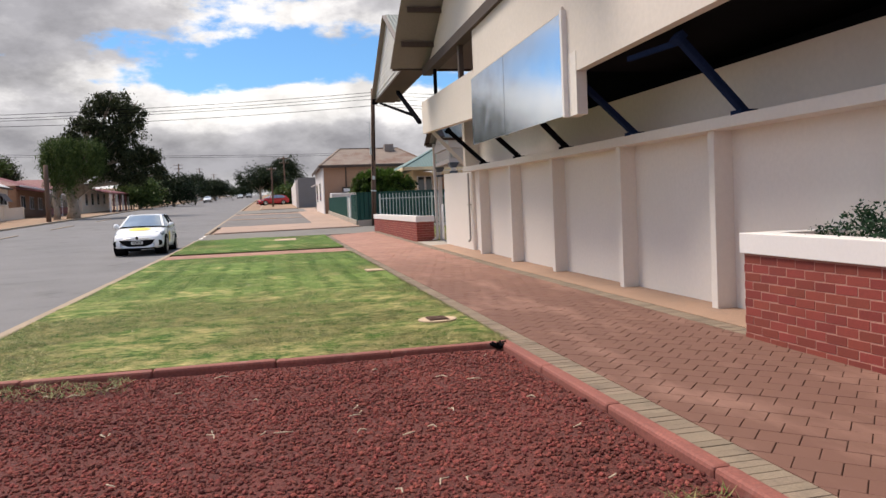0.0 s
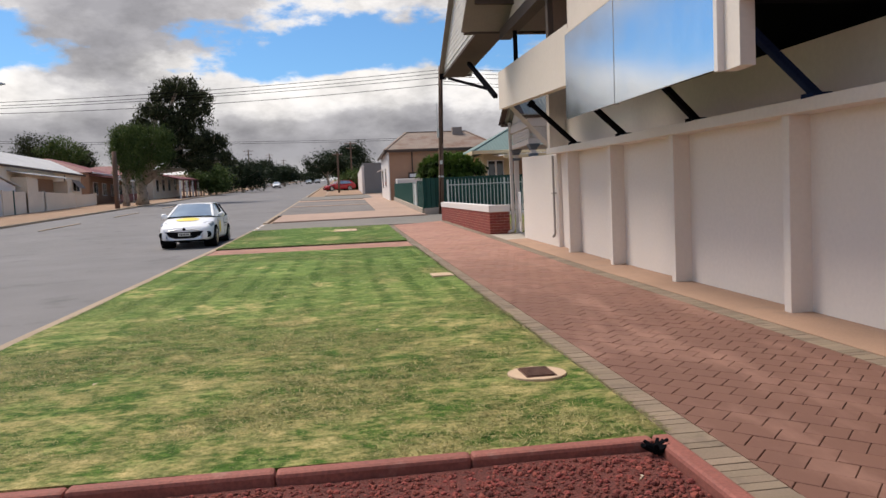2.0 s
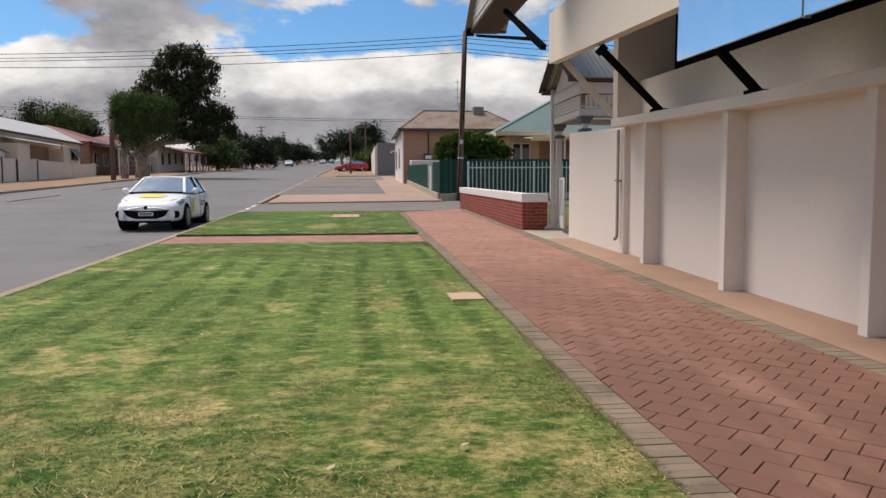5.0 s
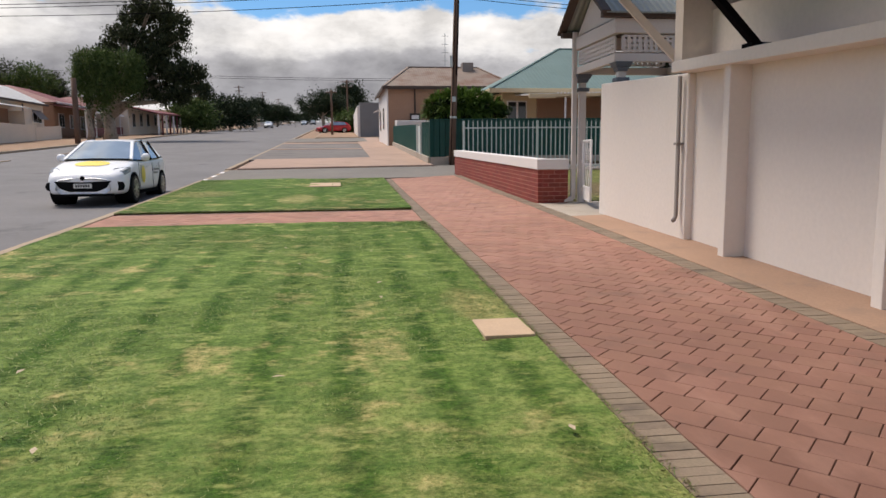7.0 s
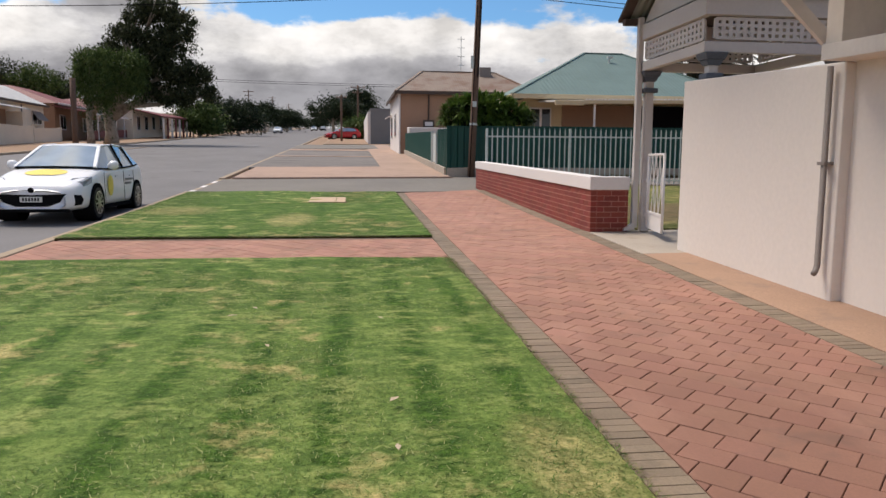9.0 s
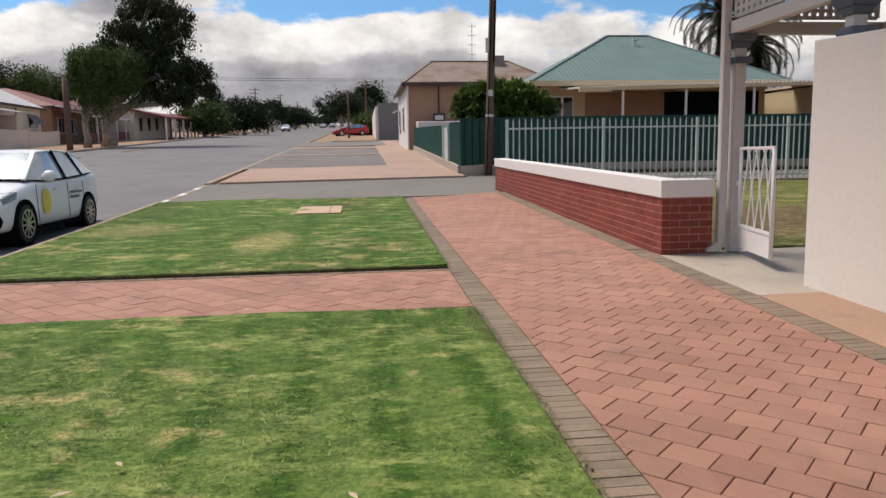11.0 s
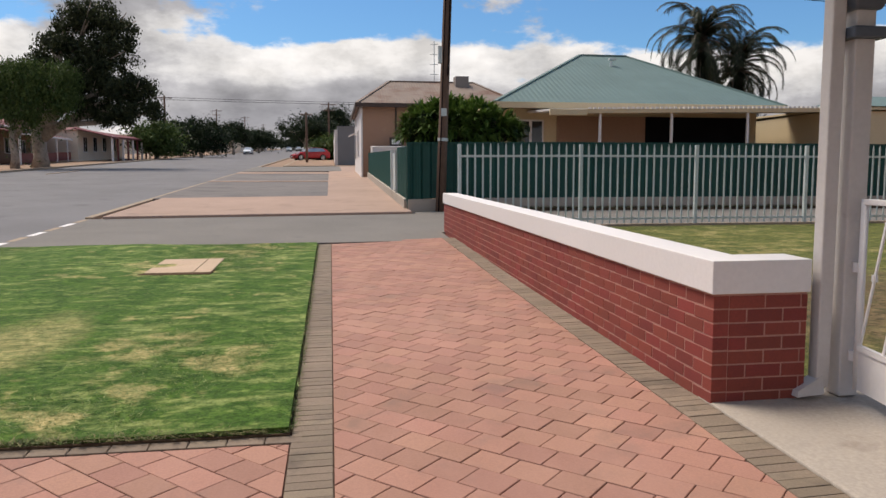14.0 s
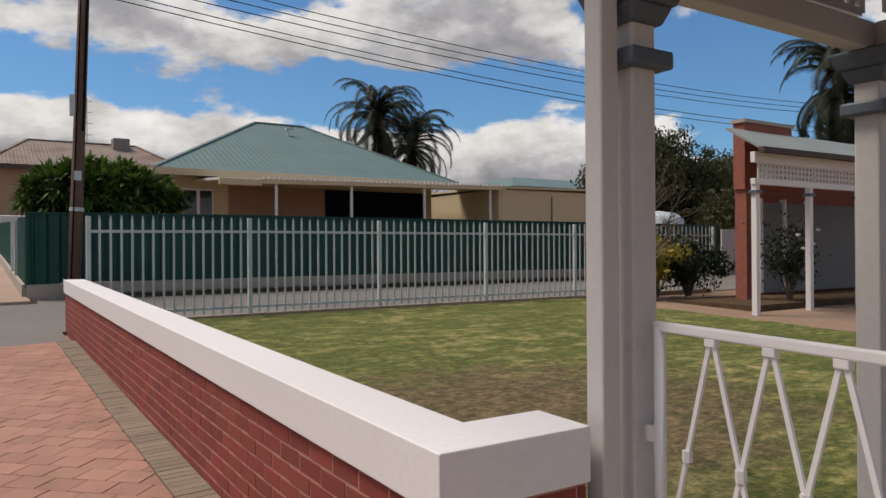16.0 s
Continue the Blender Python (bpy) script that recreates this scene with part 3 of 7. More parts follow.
fixed("lawn_edge_soil", g, M["soil"], "dark cut soil edge of the lawn", "soil edge")

# scoria bed with its red edging
g = Geo()
rows = []
for j in range(41):
    y = -6 + 13.3 * j / 40
    rows.append([(x, y, H(x, y) - 0.035 + 0.03 * noise.noise((x * 1.3, y * 1.3, 5.1))) for x in np.linspace(-3.28, 2.15, 24)])
g.grid(rows)
fixed("scoria_bed", g, M["scoria_bed"], "garden bed of crushed dark red scoria", "gravel bed")


def stones(name, x0, x1, y0, y1, count, rmin, rmax, material, label):
    rng = random.Random(7)
    t = (1 + 5 ** 0.5) / 2
    ico = [Vector(p).normalized() for p in ((-1, t, 0), (1, t, 0), (-1, -t, 0), (1, -t, 0), (0, -1, t), (0, 1, t), (0, -1, -t), (0, 1, -t), (t, 0, -1), (t, 0, 1), (-t, 0, -1), (-t, 0, 1))]
    tri = [(0, 11, 5), (0, 5, 1), (0, 1, 7), (0, 7, 10), (0, 10, 11), (1, 5, 9), (5, 11, 4), (11, 10, 2), (10, 7, 6), (7, 1, 8), (3, 9, 4), (3, 4, 2), (3, 2, 6), (3, 6, 8), (3, 8, 9), (4, 9, 5), (2, 4, 11), (6, 2, 10), (8, 6, 7), (9, 8, 1)]
    shapes = []
    for _ in range(14):
        s = Vector((rng.uniform(0.7, 1.2), rng.uniform(0.7, 1.2), rng.uniform(0.5, 0.9)))
        shapes.append([Vector((p.x * s.x, p.y * s.y, p.z * s.z)) * rng.uniform(0.72, 1.2) for p in ico])
    g = Geo()
    for _ in range(count):
        x, y = rng.uniform(x0, x1), rng.uniform(y0, y1)
        r = rmin + (rmax - rmin) * rng.random() ** 2
        c, s = math.cos(6.3 * rng.random()), 0
        s = math.sqrt(max(0.0, 1 - c * c))
        z = H(x, y) - 0.035 + 0.03 * noise.noise((x * 1.3, y * 1.3, 5.1)) + r * 0.25
        n = len(g.v)
        g.v += [(x + r * (p.x * c - p.y * s), y + r * (p.x * s + p.y * c), z + r * p.z) for p in shapes[rng.randrange(14)]]
        g.f += [(a + n, b + n, d + n) for a, b, d in tri]
    return fixed(name, g, material, label, "gravel", kind="stuff")


stones("scoria_stones", -3.25, 2.13, 1.2, 7.26, 38000, 0.009, 0.022, M["scoria"], "loose crushed dark red scoria stones")

rngs = random.Random(3)
edge_parent = thing("bed_edging", (2.22, 7.35, H(2.22, 7.35)), "rounded red concrete edging round the scoria bed", "edging", kind="structure")
for i in range(8):
    y0 = 7.40 - (i + 1) * 1.25
    part("edging_block", Geo().strip(2.155, 2.275, y0 + 0.001, y0 + 1.249, -0.12, 0.035 + rngs.uniform(-0.004, 0.004)), M["edging"], edge_parent, bevel=0.025)
for i in range(5):
    x0 = 2.15 - (i + 1) * 1.1
    part("edging_block", Geo().sbox(max(x0, -3.27) + 0.001, x0 + 1.099, 7.31, 7.42, -0.12, 0.03 + rngs.uniform(-0.006, 0.004)), M["edging"], edge_parent, bevel=0.025)

# bases below the paving
g = Geo()
g.strip(2.28, 4.82, -20, 34.55, -0.16, -0.012)
g.strip(-3.28, 2.28, 23.15, 25.12, -0.16, -0.012, 0.5)
fixed("pavement_bed", g, M["joint"], "sand bed between the paving bricks", "pavement")

# lane, far footpath, asphalt patches
g = Geo()
g.strip(-3.42, 4.75, 34.3, 39.95, -0.16, -0.02, 1.0)
g.strip(4.75, 5.6, 35.6, 40.5, -0.16, -0.02, 1.0)
g.strip(5.6, 40.0, 35.98, 40.6, -0.16, -0.02, 1.0)
fixed("lane", g, M["lane"], "grey asphalt lane crossing the footpath", "lane")
g = Geo()
g.strip(-3.0, 4.62, 39.9, 46.4, -0.2, 0.05, 0.8)
fixed("footpath_apron", g, M["slab"], "raised pinkish concrete apron with a dirty kerb face", "pavement", 0.02)
g = Geo()
for k in range(4):
    y0 = 46.4 + k * 9.0
    g.strip(2.42, 4.5, y0 + 0.01, y0 + 8.99, -0.2, 0.045, 1.6)
fixed("footpath", g, M["slab"], "pinkish concrete footpath in long bays", "pavement")
g = Geo()
g.strip(-3.3, 2.42, 46.4, 57.6, -0.2, 0.03, 1.6)
g.strip(-3.3, 2.42, 58.4, 68.0, -0.2, 0.03, 1.6)
fixed("parking_patch", g, M["patch"], "cracked grey asphalt verge with darker patches", "pavement")
g = Geo()
g.strip(-3.3, 2.42, 57.6, 58.4, -0.2, 0.05, 0.8)
g.strip(-3.3, 2.42, 68.0, 70.5, -0.2, 0.045, 1.2)
fixed("concrete_strip", g, M["slab"], "pale concrete strip across the verge", "pavement")
g = Geo()
g.strip(-3.42, 9.0, 72.0, 83.3, -0.2, 0.02, 2)
fixed("side_street", g, M["lane"], "grey asphalt side street mouth", "road")
g = Geo()
g.strip(-1.2, 2.9, 83.5, 125, -0.2, 0.09, 3)
fixed("far_verge", g, M["dirt"], "dry bare verge farther along the street", "verge")
g = Geo()
g.strip(-1.35, 2.95, 83.3, 83.5, -0.2, 0.11, 0.2)
g.strip(-1.35, -1.2, 83.5, 125, -0.2, 0.11, 3)
fixed("kerb_4", g, M["kerb"], "pale kerb round the far verge", "kerb")
g = Geo()
g.strip(-27, -19.2, -40, 60, -0.2, 0.03, 4)
fixed("far_footpath", g, M["dirt"], "dusty earth verge across the street", "verge")
# strip beside the cream wall, and the entrance slab
g = Geo()
g.strip(4.82, 5.75, -20, 22.9, -0.16, 0.006)
fixed("concrete_edge_strip", g, M["strip"], "rust-stained concrete strip along the cream wall", "pavement")
g = Geo()
g.strip(4.82, 9.0, 22.9, 25.22, -0.16, 0.012)
fixed("entrance_slab", g, M["concrete"], "worn grey concrete slab at the gate", "slab", 0.01)

# ---------------------------------------------------------------- brickwork
def brick_mesh(name, lx, ly, lz, material, cut=0.0022):
    """One brick with chamfered edges, centred on its base."""
    bm = bmesh.new()
    bmesh.ops.create_cube(bm, size=1.0, matrix=Matrix.Translation((0, 0, lz / 2)) @ Matrix.Diagonal((lx, ly, lz, 1)))
    bmesh.ops.bevel(bm, geom=list(bm.edges), offset=cut, segments=1, affect="EDGES")
    me = bpy.data.meshes.new(name)
    bm.to_mesh(me)
    bm.free()
    me.materials.append(material)
    return me


BRICK_L, BRICK_H, BRICK_W, JOINT = 0.23, 0.076, 0.10, 0.010


def coping_run(name, poly, z0, z1, fn, material, parent, bevel=0.006):
    """A coping of a closed outline in plan, following the ground."""
    n = len(poly)
    g = Geo()
    g.add([(x, y, fn(x, y) + z0) for x, y in poly] + [(x, y, fn(x, y) + z1) for x, y in poly],
          [tuple(reversed(range(n))), tuple(range(n, 2 * n))] + [(i, (i + 1) % n, n + (i + 1) % n, n + i) for i in range(n)])
    return part(name, g, material, parent, bevel=bevel)


def brick_face_y(parent, x, y0, y1, base, courses, stop=1e9):
    """Courses on a face at x that looks to the street, stretchers in running bond; the pieces past stop are joined."""
    pitch = BRICK_L + JOINT
    mesh = brick_mesh("brick", BRICK_W, BRICK_L, BRICK_H, M["brick"])
    half = brick_mesh("brick", BRICK_W, BRICK_L / 2 - 0.005, BRICK_H, M["brick"])
    rest = Geo()
    rng = random.Random(int(x * 100 + courses))
    for c in range(courses):
        y = y0
        first = True
        while y < y1 - 0.03:
            full = not (first and c % 2)
            ly = BRICK_L if full else BRICK_L / 2 - 0.005
            if y + ly > y1 + 0.002:
                ly = y1 - y
            yc = y + ly / 2
            dx = rng.uniform(-0.0015, 0.0015)
            z = base(yc) + c * (BRICK_H + JOINT)
            if abs(ly - BRICK_L) < 0.002 and yc < stop:
                piece("brick", mesh, (x + BRICK_W / 2 + dx, yc, z), parent)
            elif not full and yc < stop:
                piece("brick", half, (x + BRICK_W / 2 + dx, yc, z), parent)
            else:
                rest.box(x + dx, x + BRICK_W + dx, y, y + ly, z, z + BRICK_H)
            y += ly + JOINT
            first = False
    return rest


def brick_face_x(parent, y, x0, x1, base, courses, rest):
    """Courses on a face at y that looks back along the street."""
    mesh = brick_mesh("brick", BRICK_L, BRICK_W, BRICK_H, M["brick"])
    half = brick_mesh("brick", BRICK_L / 2 - 0.005, BRICK_W, BRICK_H, M["brick"])
    rng = random.Random(11)
    for c in range(courses):
        x, first = x0, True
        while x < x1 - 0.03:
            full = not (first and c % 2 == 0)
            lx = min(BRICK_L if full else BRICK_L / 2 - 0.005, x1 - x)
            z = base(y) + c * (BRICK_H + JOINT)
            dy = rng.uniform(-0.002, 0.002)
            if abs(lx - BRICK_L) < 0.002:
                piece("brick", mesh, (x + lx / 2, y + BRICK_W / 2 + dy, z), parent)
            elif abs(lx - BRICK_L / 2 + 0.005) < 0.002:
                piece("brick", half, (x + lx / 2, y + BRICK_W / 2 + dy, z), parent)
            else:
                rest.box(x, x + lx, y + dy, y + BRICK_W + dy, z, z + BRICK_H)
            x += lx + JOINT
            first = False


# the front garden wall
WX, WY0, WY1 = 4.82, 25.06, 35.76
brick_wall = thing("brick_wall", (WX, WY0, H(WX, WY0)), "low dark red brick garden wall with a white painted coping", "garden wall", kind="structure")
wall_line = lambda x, y: 0.494 + 0.0212 * (y - 25.08)
wall_base = lambda y: wall_line(0, y) - 0.012
part("mortar_core", Geo().strip(WX + 0.0028, WX + 0.24, WY0 + 0.0028, WY1, -0.1, 0.69, 1.5, wall_line).sbox(WX + 0.24, 5.44, WY0 + 0.0028, WY0 + 0.24, -0.1, 0.69, wall_line), M["mortar"], brick_wall, "pale mortar joints")
coping_run("coping", [(WX - 0.022, WY0 - 0.02), (5.45, WY0 - 0.02), (5.45, WY0 + 0.27), (WX + 0.27, WY0 + 0.27), (WX + 0.27, WY1 + 0.02), (WX - 0.022, WY1 + 0.02)], 0.682, 0.886, wall_line, M["white"], brick_wall)

# the planter by the wall
PX, PY1 = 4.53, 6.68
planter = thing("brick_planter", (PX, PY1, H(PX, PY1)), "red brick planter with a white coping beside the footpath", "planter", kind="structure")
planter_base = lambda y: H(PX, y) - 0.03
part("mortar_core", Geo().strip(PX + 0.0028, PX + 0.2, -3, PY1 - 0.0028, -0.1, 0.84).sbox(PX + 0.2, 5.54, PY1 - 0.2, PY1 - 0.006, -0.1, 0.84), M["mortar"], planter, "pale mortar joints")
part("soil", Geo().strip(PX + 0.2, 5.54, -3, PY1 - 0.2, -0.1, 0.93), M["dirt"], planter, "dry planter soil")
coping_run("coping", [(PX - 0.03, -3), (PX + 0.24, -3), (PX + 0.24, PY1 - 0.23), (5.54, PY1 - 0.23), (5.54, PY1 + 0.03), (PX - 0.03, PY1 + 0.03)], 0.84, 1.04, H, M["white"], planter)

# ---------------------------------------------------------------- the cream wall and stand above it
cream_wall = thing("wall_1", (5.5, 0, H(5.5, 0)), "tall cream painted boundary wall with thin piers and a ledge", "wall", kind="structure")
g = Geo().strip(5.56, 5.95, -20, 20.04, -0.15, 2.24)
part("wall_panel", g, M["cream"], cream_wall, "smooth cream painted panels")
part("wall_end", Geo().hexa([(5.46, 20.04, H(5.4, 20.04) - 0.1), (5.9, 20.04, H(5.4, 20.04) - 0.1), (5.75, 23.2, H(5.4, 23.2) - 0.1), (5.42, 23.2, H(5.4, 23.2) - 0.1),
                             (5.46, 20.04, 2.53), (5.9, 20.04, 2.53), (5.75, 23.2, 2.68), (5.42, 23.2, 2.68)]), M["cream"], cream_wall, "lower plain end of the wall", 0.015)
for y in (18.85, 16.31, 13.75, 10.91, 8.43, 5.7, 2.9, 0.1, -2.7):
    part("pier", Geo().strip(5.30, 5.57, y - 0.13, y, -0.1, 2.21), M["cream"], cream_wall, bevel=0.008)
part("ledge", Geo().strip(5.22, 5.98, -20, 20.06, 2.2, 2.34), M["cream"], cream_wall, "thick projecting ledge", 0.006)
dp = thing("downpipe", (5.40, 20.15, H(5.4, 20.1)), "grey round downpipe on the cream wall", "downpipe")
part("pipe", Geo().tube([(5.40, 20.17, 2.5), (5.40, 20.17, H(5.4, 20.1) + 0.32), (5.37, 20.15, H(5.4, 20.1) + 0.27), (5.34, 20.13, H(5.4, 20.1) + 0.25)], 0.028, 10), M["soffit"], dp, smooth=True)
part("bracket", Geo().box(5.36, 5.47, 20.12, 20.22, 1.6, 1.63), M["soffit"], dp)

stand = thing("stand", (5.7, 10, 2.4), "cream grandstand storey overhanging the wall on steel struts", "building")
part("back_wall", Geo().hexa([(5.70, -20, 1.6), (5.95, -20, 1.6), (5.95, 19.97, 2.60), (5.70, 19.97, 2.60), (5.70, -20, 2.45), (5.95, -20, 2.45), (5.95, 19.97, 3.375), (5.70, 19.97, 3.375)]), M["stucco"], stand, "cream sloping parapet wall")
# depth of the open storey: its shade is painted as a near-black sheet
part("dark_recess", Geo().box(6.3, 6.5, -20, 20.1, 1.8, 7.2), M["interior"], stand, "near-black sheet standing in for the shade behind the opening")
g = Geo()
g.hexa([(4.27, -20, 3.22), (4.40, -20, 3.22), (4.40, 10.15, 3.32), (4.27, 10.15, 3.32), (4.27, -20, 5.6), (4.40, -20, 5.6), (4.40, 10.15, 5.6), (4.27, 10.15, 5.6)])
part("upper_band", g, M["stucco"], stand, "broad cream fascia panel")
part("upper_band", Geo().box(4.262, 4.42, 9.86, 10.2, 2.72, 3.6), M["cream"], stand, "cream corner upright")
part("upper_band", Geo().box(4.28, 4.40, 10.15, 15.12, 3.4, 6.2), M["stucco"], stand, "cream wall above the glazing")
part("upper_band", Geo().hexa([(4.27, 15.12, 3.43), (4.42, 15.12, 3.43), (4.42, 20.45, 3.74), (4.27, 20.45, 3.74), (4.27, 15.12, 4.42), (4.42, 15.12, 4.42), (4.42, 20.45, 4.60), (4.27, 20.45, 4.60)]), M["stucco"], stand, "cream balcony front")
# slab painted near-black in place of the shade beneath it
part("floor_slab", Geo().box(4.40, 6.3, -20, 10.1, 3.36, 3.46), M["interior"], stand, "slab coloured near-black for its shaded underside")
# glazing: two tall panes in a thin frame
win = thing("window_1", (4.2, 12.6, 2.75), "large reflective glazed screen on the cream stand", "window", kind="structure")
for y0, y1, z0, z1 in ((10.22, 12.93, 2.745, 2.80), (12.96, 15.10, 2.805, 2.85)):
    part("pane", Geo().hexa([(4.207, y0, z0), (4.237, y0, z0), (4.237, y1, z1), (4.207, y1, z1), (4.22, y0, 4.22), (4.25, y0, 4.22), (4.25, y1, 4.3), (4.22, y1, 4.3)]), M["screenglass"], win)
part("window_frame", Geo().box(4.19, 4.27, 10.15, 10.22, 2.72, 4.24), M["white"], win)
part("window_frame", Geo().box(4.216, 4.27, 12.935, 12.955, 2.79, 4.27), M["greywall"], win)
part("window_frame", Geo().box(4.215, 4.26, 10.2, 15.1, 4.22, 4.30), M["stucco"], win)


def strut(y, foot_z, top_x, top_z, top_y, material, label):
    s = thing("strut", (5.32, y, foot_z), label, "strut", "struts under the stand")
    part("foot_plate", Geo().box(5.22, 5.44, y - 0.10, y + 0.10, foot_z - 0.012, foot_z + 0.035), material, s)
    part("bar", Geo().beam((5.34, y, foot_z + 0.01), (top_x, top_y, top_z), 0.085, 0.085), material, s, bevel=0.008)
    part("head_plate", Geo().beam((top_x + 0.02, top_y, top_z - 0.02), (top_x - 0.05, top_y, top_z + 0.04), 0.16, 0.12), material, s)
    return s


for y in (18.27, 15.59, 12.95):
    strut(y, H(5.3, y) + 2.345, 4.36, 3.43 if y > 16 else 3.31, y - 0.25, M["black"], "black steel diagonal strut under the stand")
for y in (10.34, 7.73, 5.1):
    s = strut(y, H(5.3, y) + 2.345, 4.47, 3.13, y - 0.1, M["navy"], "navy steel diagonal strut under the stand")
    part("arm", Geo().beam((4.50, y - 0.1, 3.11), (4.40, y + 0.95, 3.14), 0.05, 0.06), M["navy"], s)
part("end_wall", Geo().box(5.30, 6.5, 19.83, 20.05, 2.70, 4.5), M["stucco"], stand, "cream end wall of the open storey", 0.006)
part("brace", Geo().beam((4.55, 20.42, 3.78), (5.36, 20.12, 2.80), 0.10, 0.10), M["stucco"], stand, "cream diagonal brace")
part("post", Geo().box(4.30, 4.38, 18.9, 18.98, 4.5, 5.45), M["black"], stand, "black balcony post")
part("post", Geo().box(4.30, 4.40, 16.3, 16.45, 4.4, 5.4), M["darktimber"], stand, "dark timber post")
part("brace", Geo().beam((4.3, 20.95, 4.12), (4.3, 24.4, 5.6), 0.1, 0.1), M["black"], stand)
part("brace", Geo().beam((4.3, 21.7, 4.42), (4.3, 28.3, 5.86), 0.07, 0.07), M["black"], stand)


def gable(x, y0, y1, z, apex, back, face_mat, sheet, over, label):
    """A gabled roof that faces the street: face, two sheets, barge boards, gutter edge."""
    r = thing("gable_roof", (x, (y0 + y1) / 2, z), label, "roof")
    ym = (y0 + y1) / 2
    part("gable_face", Geo().prism([(x + over, y0 + 0.15, z + 0.02), (x + over, y1 - 0.15, z + 0.02), (x + over, ym, apex - 0.1)], (0.08, 0, 0)), face_mat, r, "shingled gable face")
    for a, b in ((y0, ym), (y1, ym)):
        n = Vector((0, -(apex - z), (b - a))).normalized() * (0.09 if b > a else -0.09)
        q = [(x, a, z), (back, a, z), (back, b, apex), (x, b, apex)]
        g = Geo()
        g.add([tuple(Vector(p)) for p in q] + [tuple(Vector(p) + Vector((0, 0, 0.07))) for p in q], [(0, 1, 2, 3), (7, 6, 5, 4), (0, 4, 5, 1), (1, 5, 6, 2), (2, 6, 7, 3), (3, 7, 4, 0)])
        part("roof_sheet", g, sheet, r)
        part("barge_board", Geo().beam((x - 0.02, a, z + 0.01), (x - 0.02, b, apex + 0.02), 0.04, 0.2, (1, 0, 0)), M["soffit"], r)
        s = 0.12 if b > a else -0.12
        part("gutter", Geo().beam((x - 0.05, a - s * 0.4, z + 0.02), (back, a - s * 0.4, z + 0.02), 0.13, 0.11), M["darktimber"], r)
    return r


far_gable = gable(3.98, 20.6, 27.7, 5.86, 8.0, 5.0, M["gablecover"], M["porchroof"], 0.05, "pale shingled street gable of the stand roof")
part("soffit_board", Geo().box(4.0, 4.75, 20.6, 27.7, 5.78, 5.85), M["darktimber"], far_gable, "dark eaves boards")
for i in range(13):
    z = 6.0 + i * 0.14
    k = (z - 5.86) / 2.14
    part("shingle_row", Geo().box(4.012 + 0.001 * (i % 2), 4.03, 20.75 + 3.4 * k, 27.55 - 3.4 * k, z, z + 0.125), M["gablecover"], far_gable)
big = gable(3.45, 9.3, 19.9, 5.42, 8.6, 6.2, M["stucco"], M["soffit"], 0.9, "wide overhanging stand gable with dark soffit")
for k in range(5):
    y = 19.0 - k * 1.0
    part("rafter", Geo().beam((3.5, y, 5.42 + (19.9 - y) * 0.6 - 0.1), (4.4, y, 5.42 + (19.9 - y) * 0.6 - 0.1), 0.07, 0.12), M["darktimber"], big)
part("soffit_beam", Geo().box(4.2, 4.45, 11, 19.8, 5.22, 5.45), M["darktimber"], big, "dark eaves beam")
part("gutter_end", Geo().box(3.9, 4.1, 27.6, 27.75, 5.72, 5.9), M["black"], big)

# the overhanging storey and its roofs stand a little lower and nearer the street than the ledge line
for ob in (stand, win, far_gable, big):
    ob.location += Vector((-0.05, 0.0, -0.08))

# ---------------------------------------------------------------- entrance porch and gate
porch = thing("porch", (5.6, 25.05, H(5.6, 25)), "grey painted timber lychgate with lattice panels", "porch")
PZ = 3.0


def lattice(name, a, b, z0, z1, parent, n, m=3):
    """A board pierced by rows of square holes, framed above and below."""
    a, b = Vector(a), Vector(b)
    d = (b - a)
    L = d.length
    d.normalize()
    g = Geo()
    t = 0.03
    cw, ch = L / n, (z1 - z0) / m
    for i in range(n + 1):
        g.beam(a + d * (i * cw) + Vector((0, 0, z0)), a + d * (i * cw) + Vector((0, 0, z1)), cw * 0.55, t, tuple(d.cross(Vector((0, 0, 1)))))
    for j in range(m + 1):
        g.beam(a + Vector((0, 0, z0 + j * ch)), b + Vector((0, 0, z0 + j * ch)), t * 0.9, ch * 0.5)
    return part(name, g, M["porchpaint"], parent)


def porch_post(x, y, base, top):
    p = part("post", Geo().box(x - 0.065, x + 0.065, y - 0.065, y + 0.065, base, top), M["porchpaint"], porch, bevel=0.01)
    q = lambda r, z: [(x - r, y - r, z), (x + r, y - r, z), (x + r, y + r, z), (x - r, y + r, z)]
    part("capital", Geo().hexa(q(0.085, top - 0.13) + q(0.115, top - 0.06)), M["greysteel"], p, "blue-grey moulded cap", 0.012)
    part("capital", Geo().hexa(q(0.125, top - 0.06) + q(0.158, top + 0.03)), M["greysteel"], p, "blue-grey spreading cap", 0.012)
    part("collar", Geo().box(x - 0.115, x + 0.115, y - 0.115, y + 0.115, top - 0.30, top - 0.23), M["greysteel"], p, "blue-grey collar", 0.012)
    return p


for x, y in ((5.715, 25.08), (7.525, 25.08), (5.715, 23.06), (7.525, 23.06)):
    porch_post(x, y, H(x, y), PZ)
part("downpipe", Geo().box(5.505, 5.595, 25.03, 25.12, H(5.5, 25) + 0.06, 3.85), M["porchpaint"], porch, "square grey painted downpipe with a bent toe", 0.01)
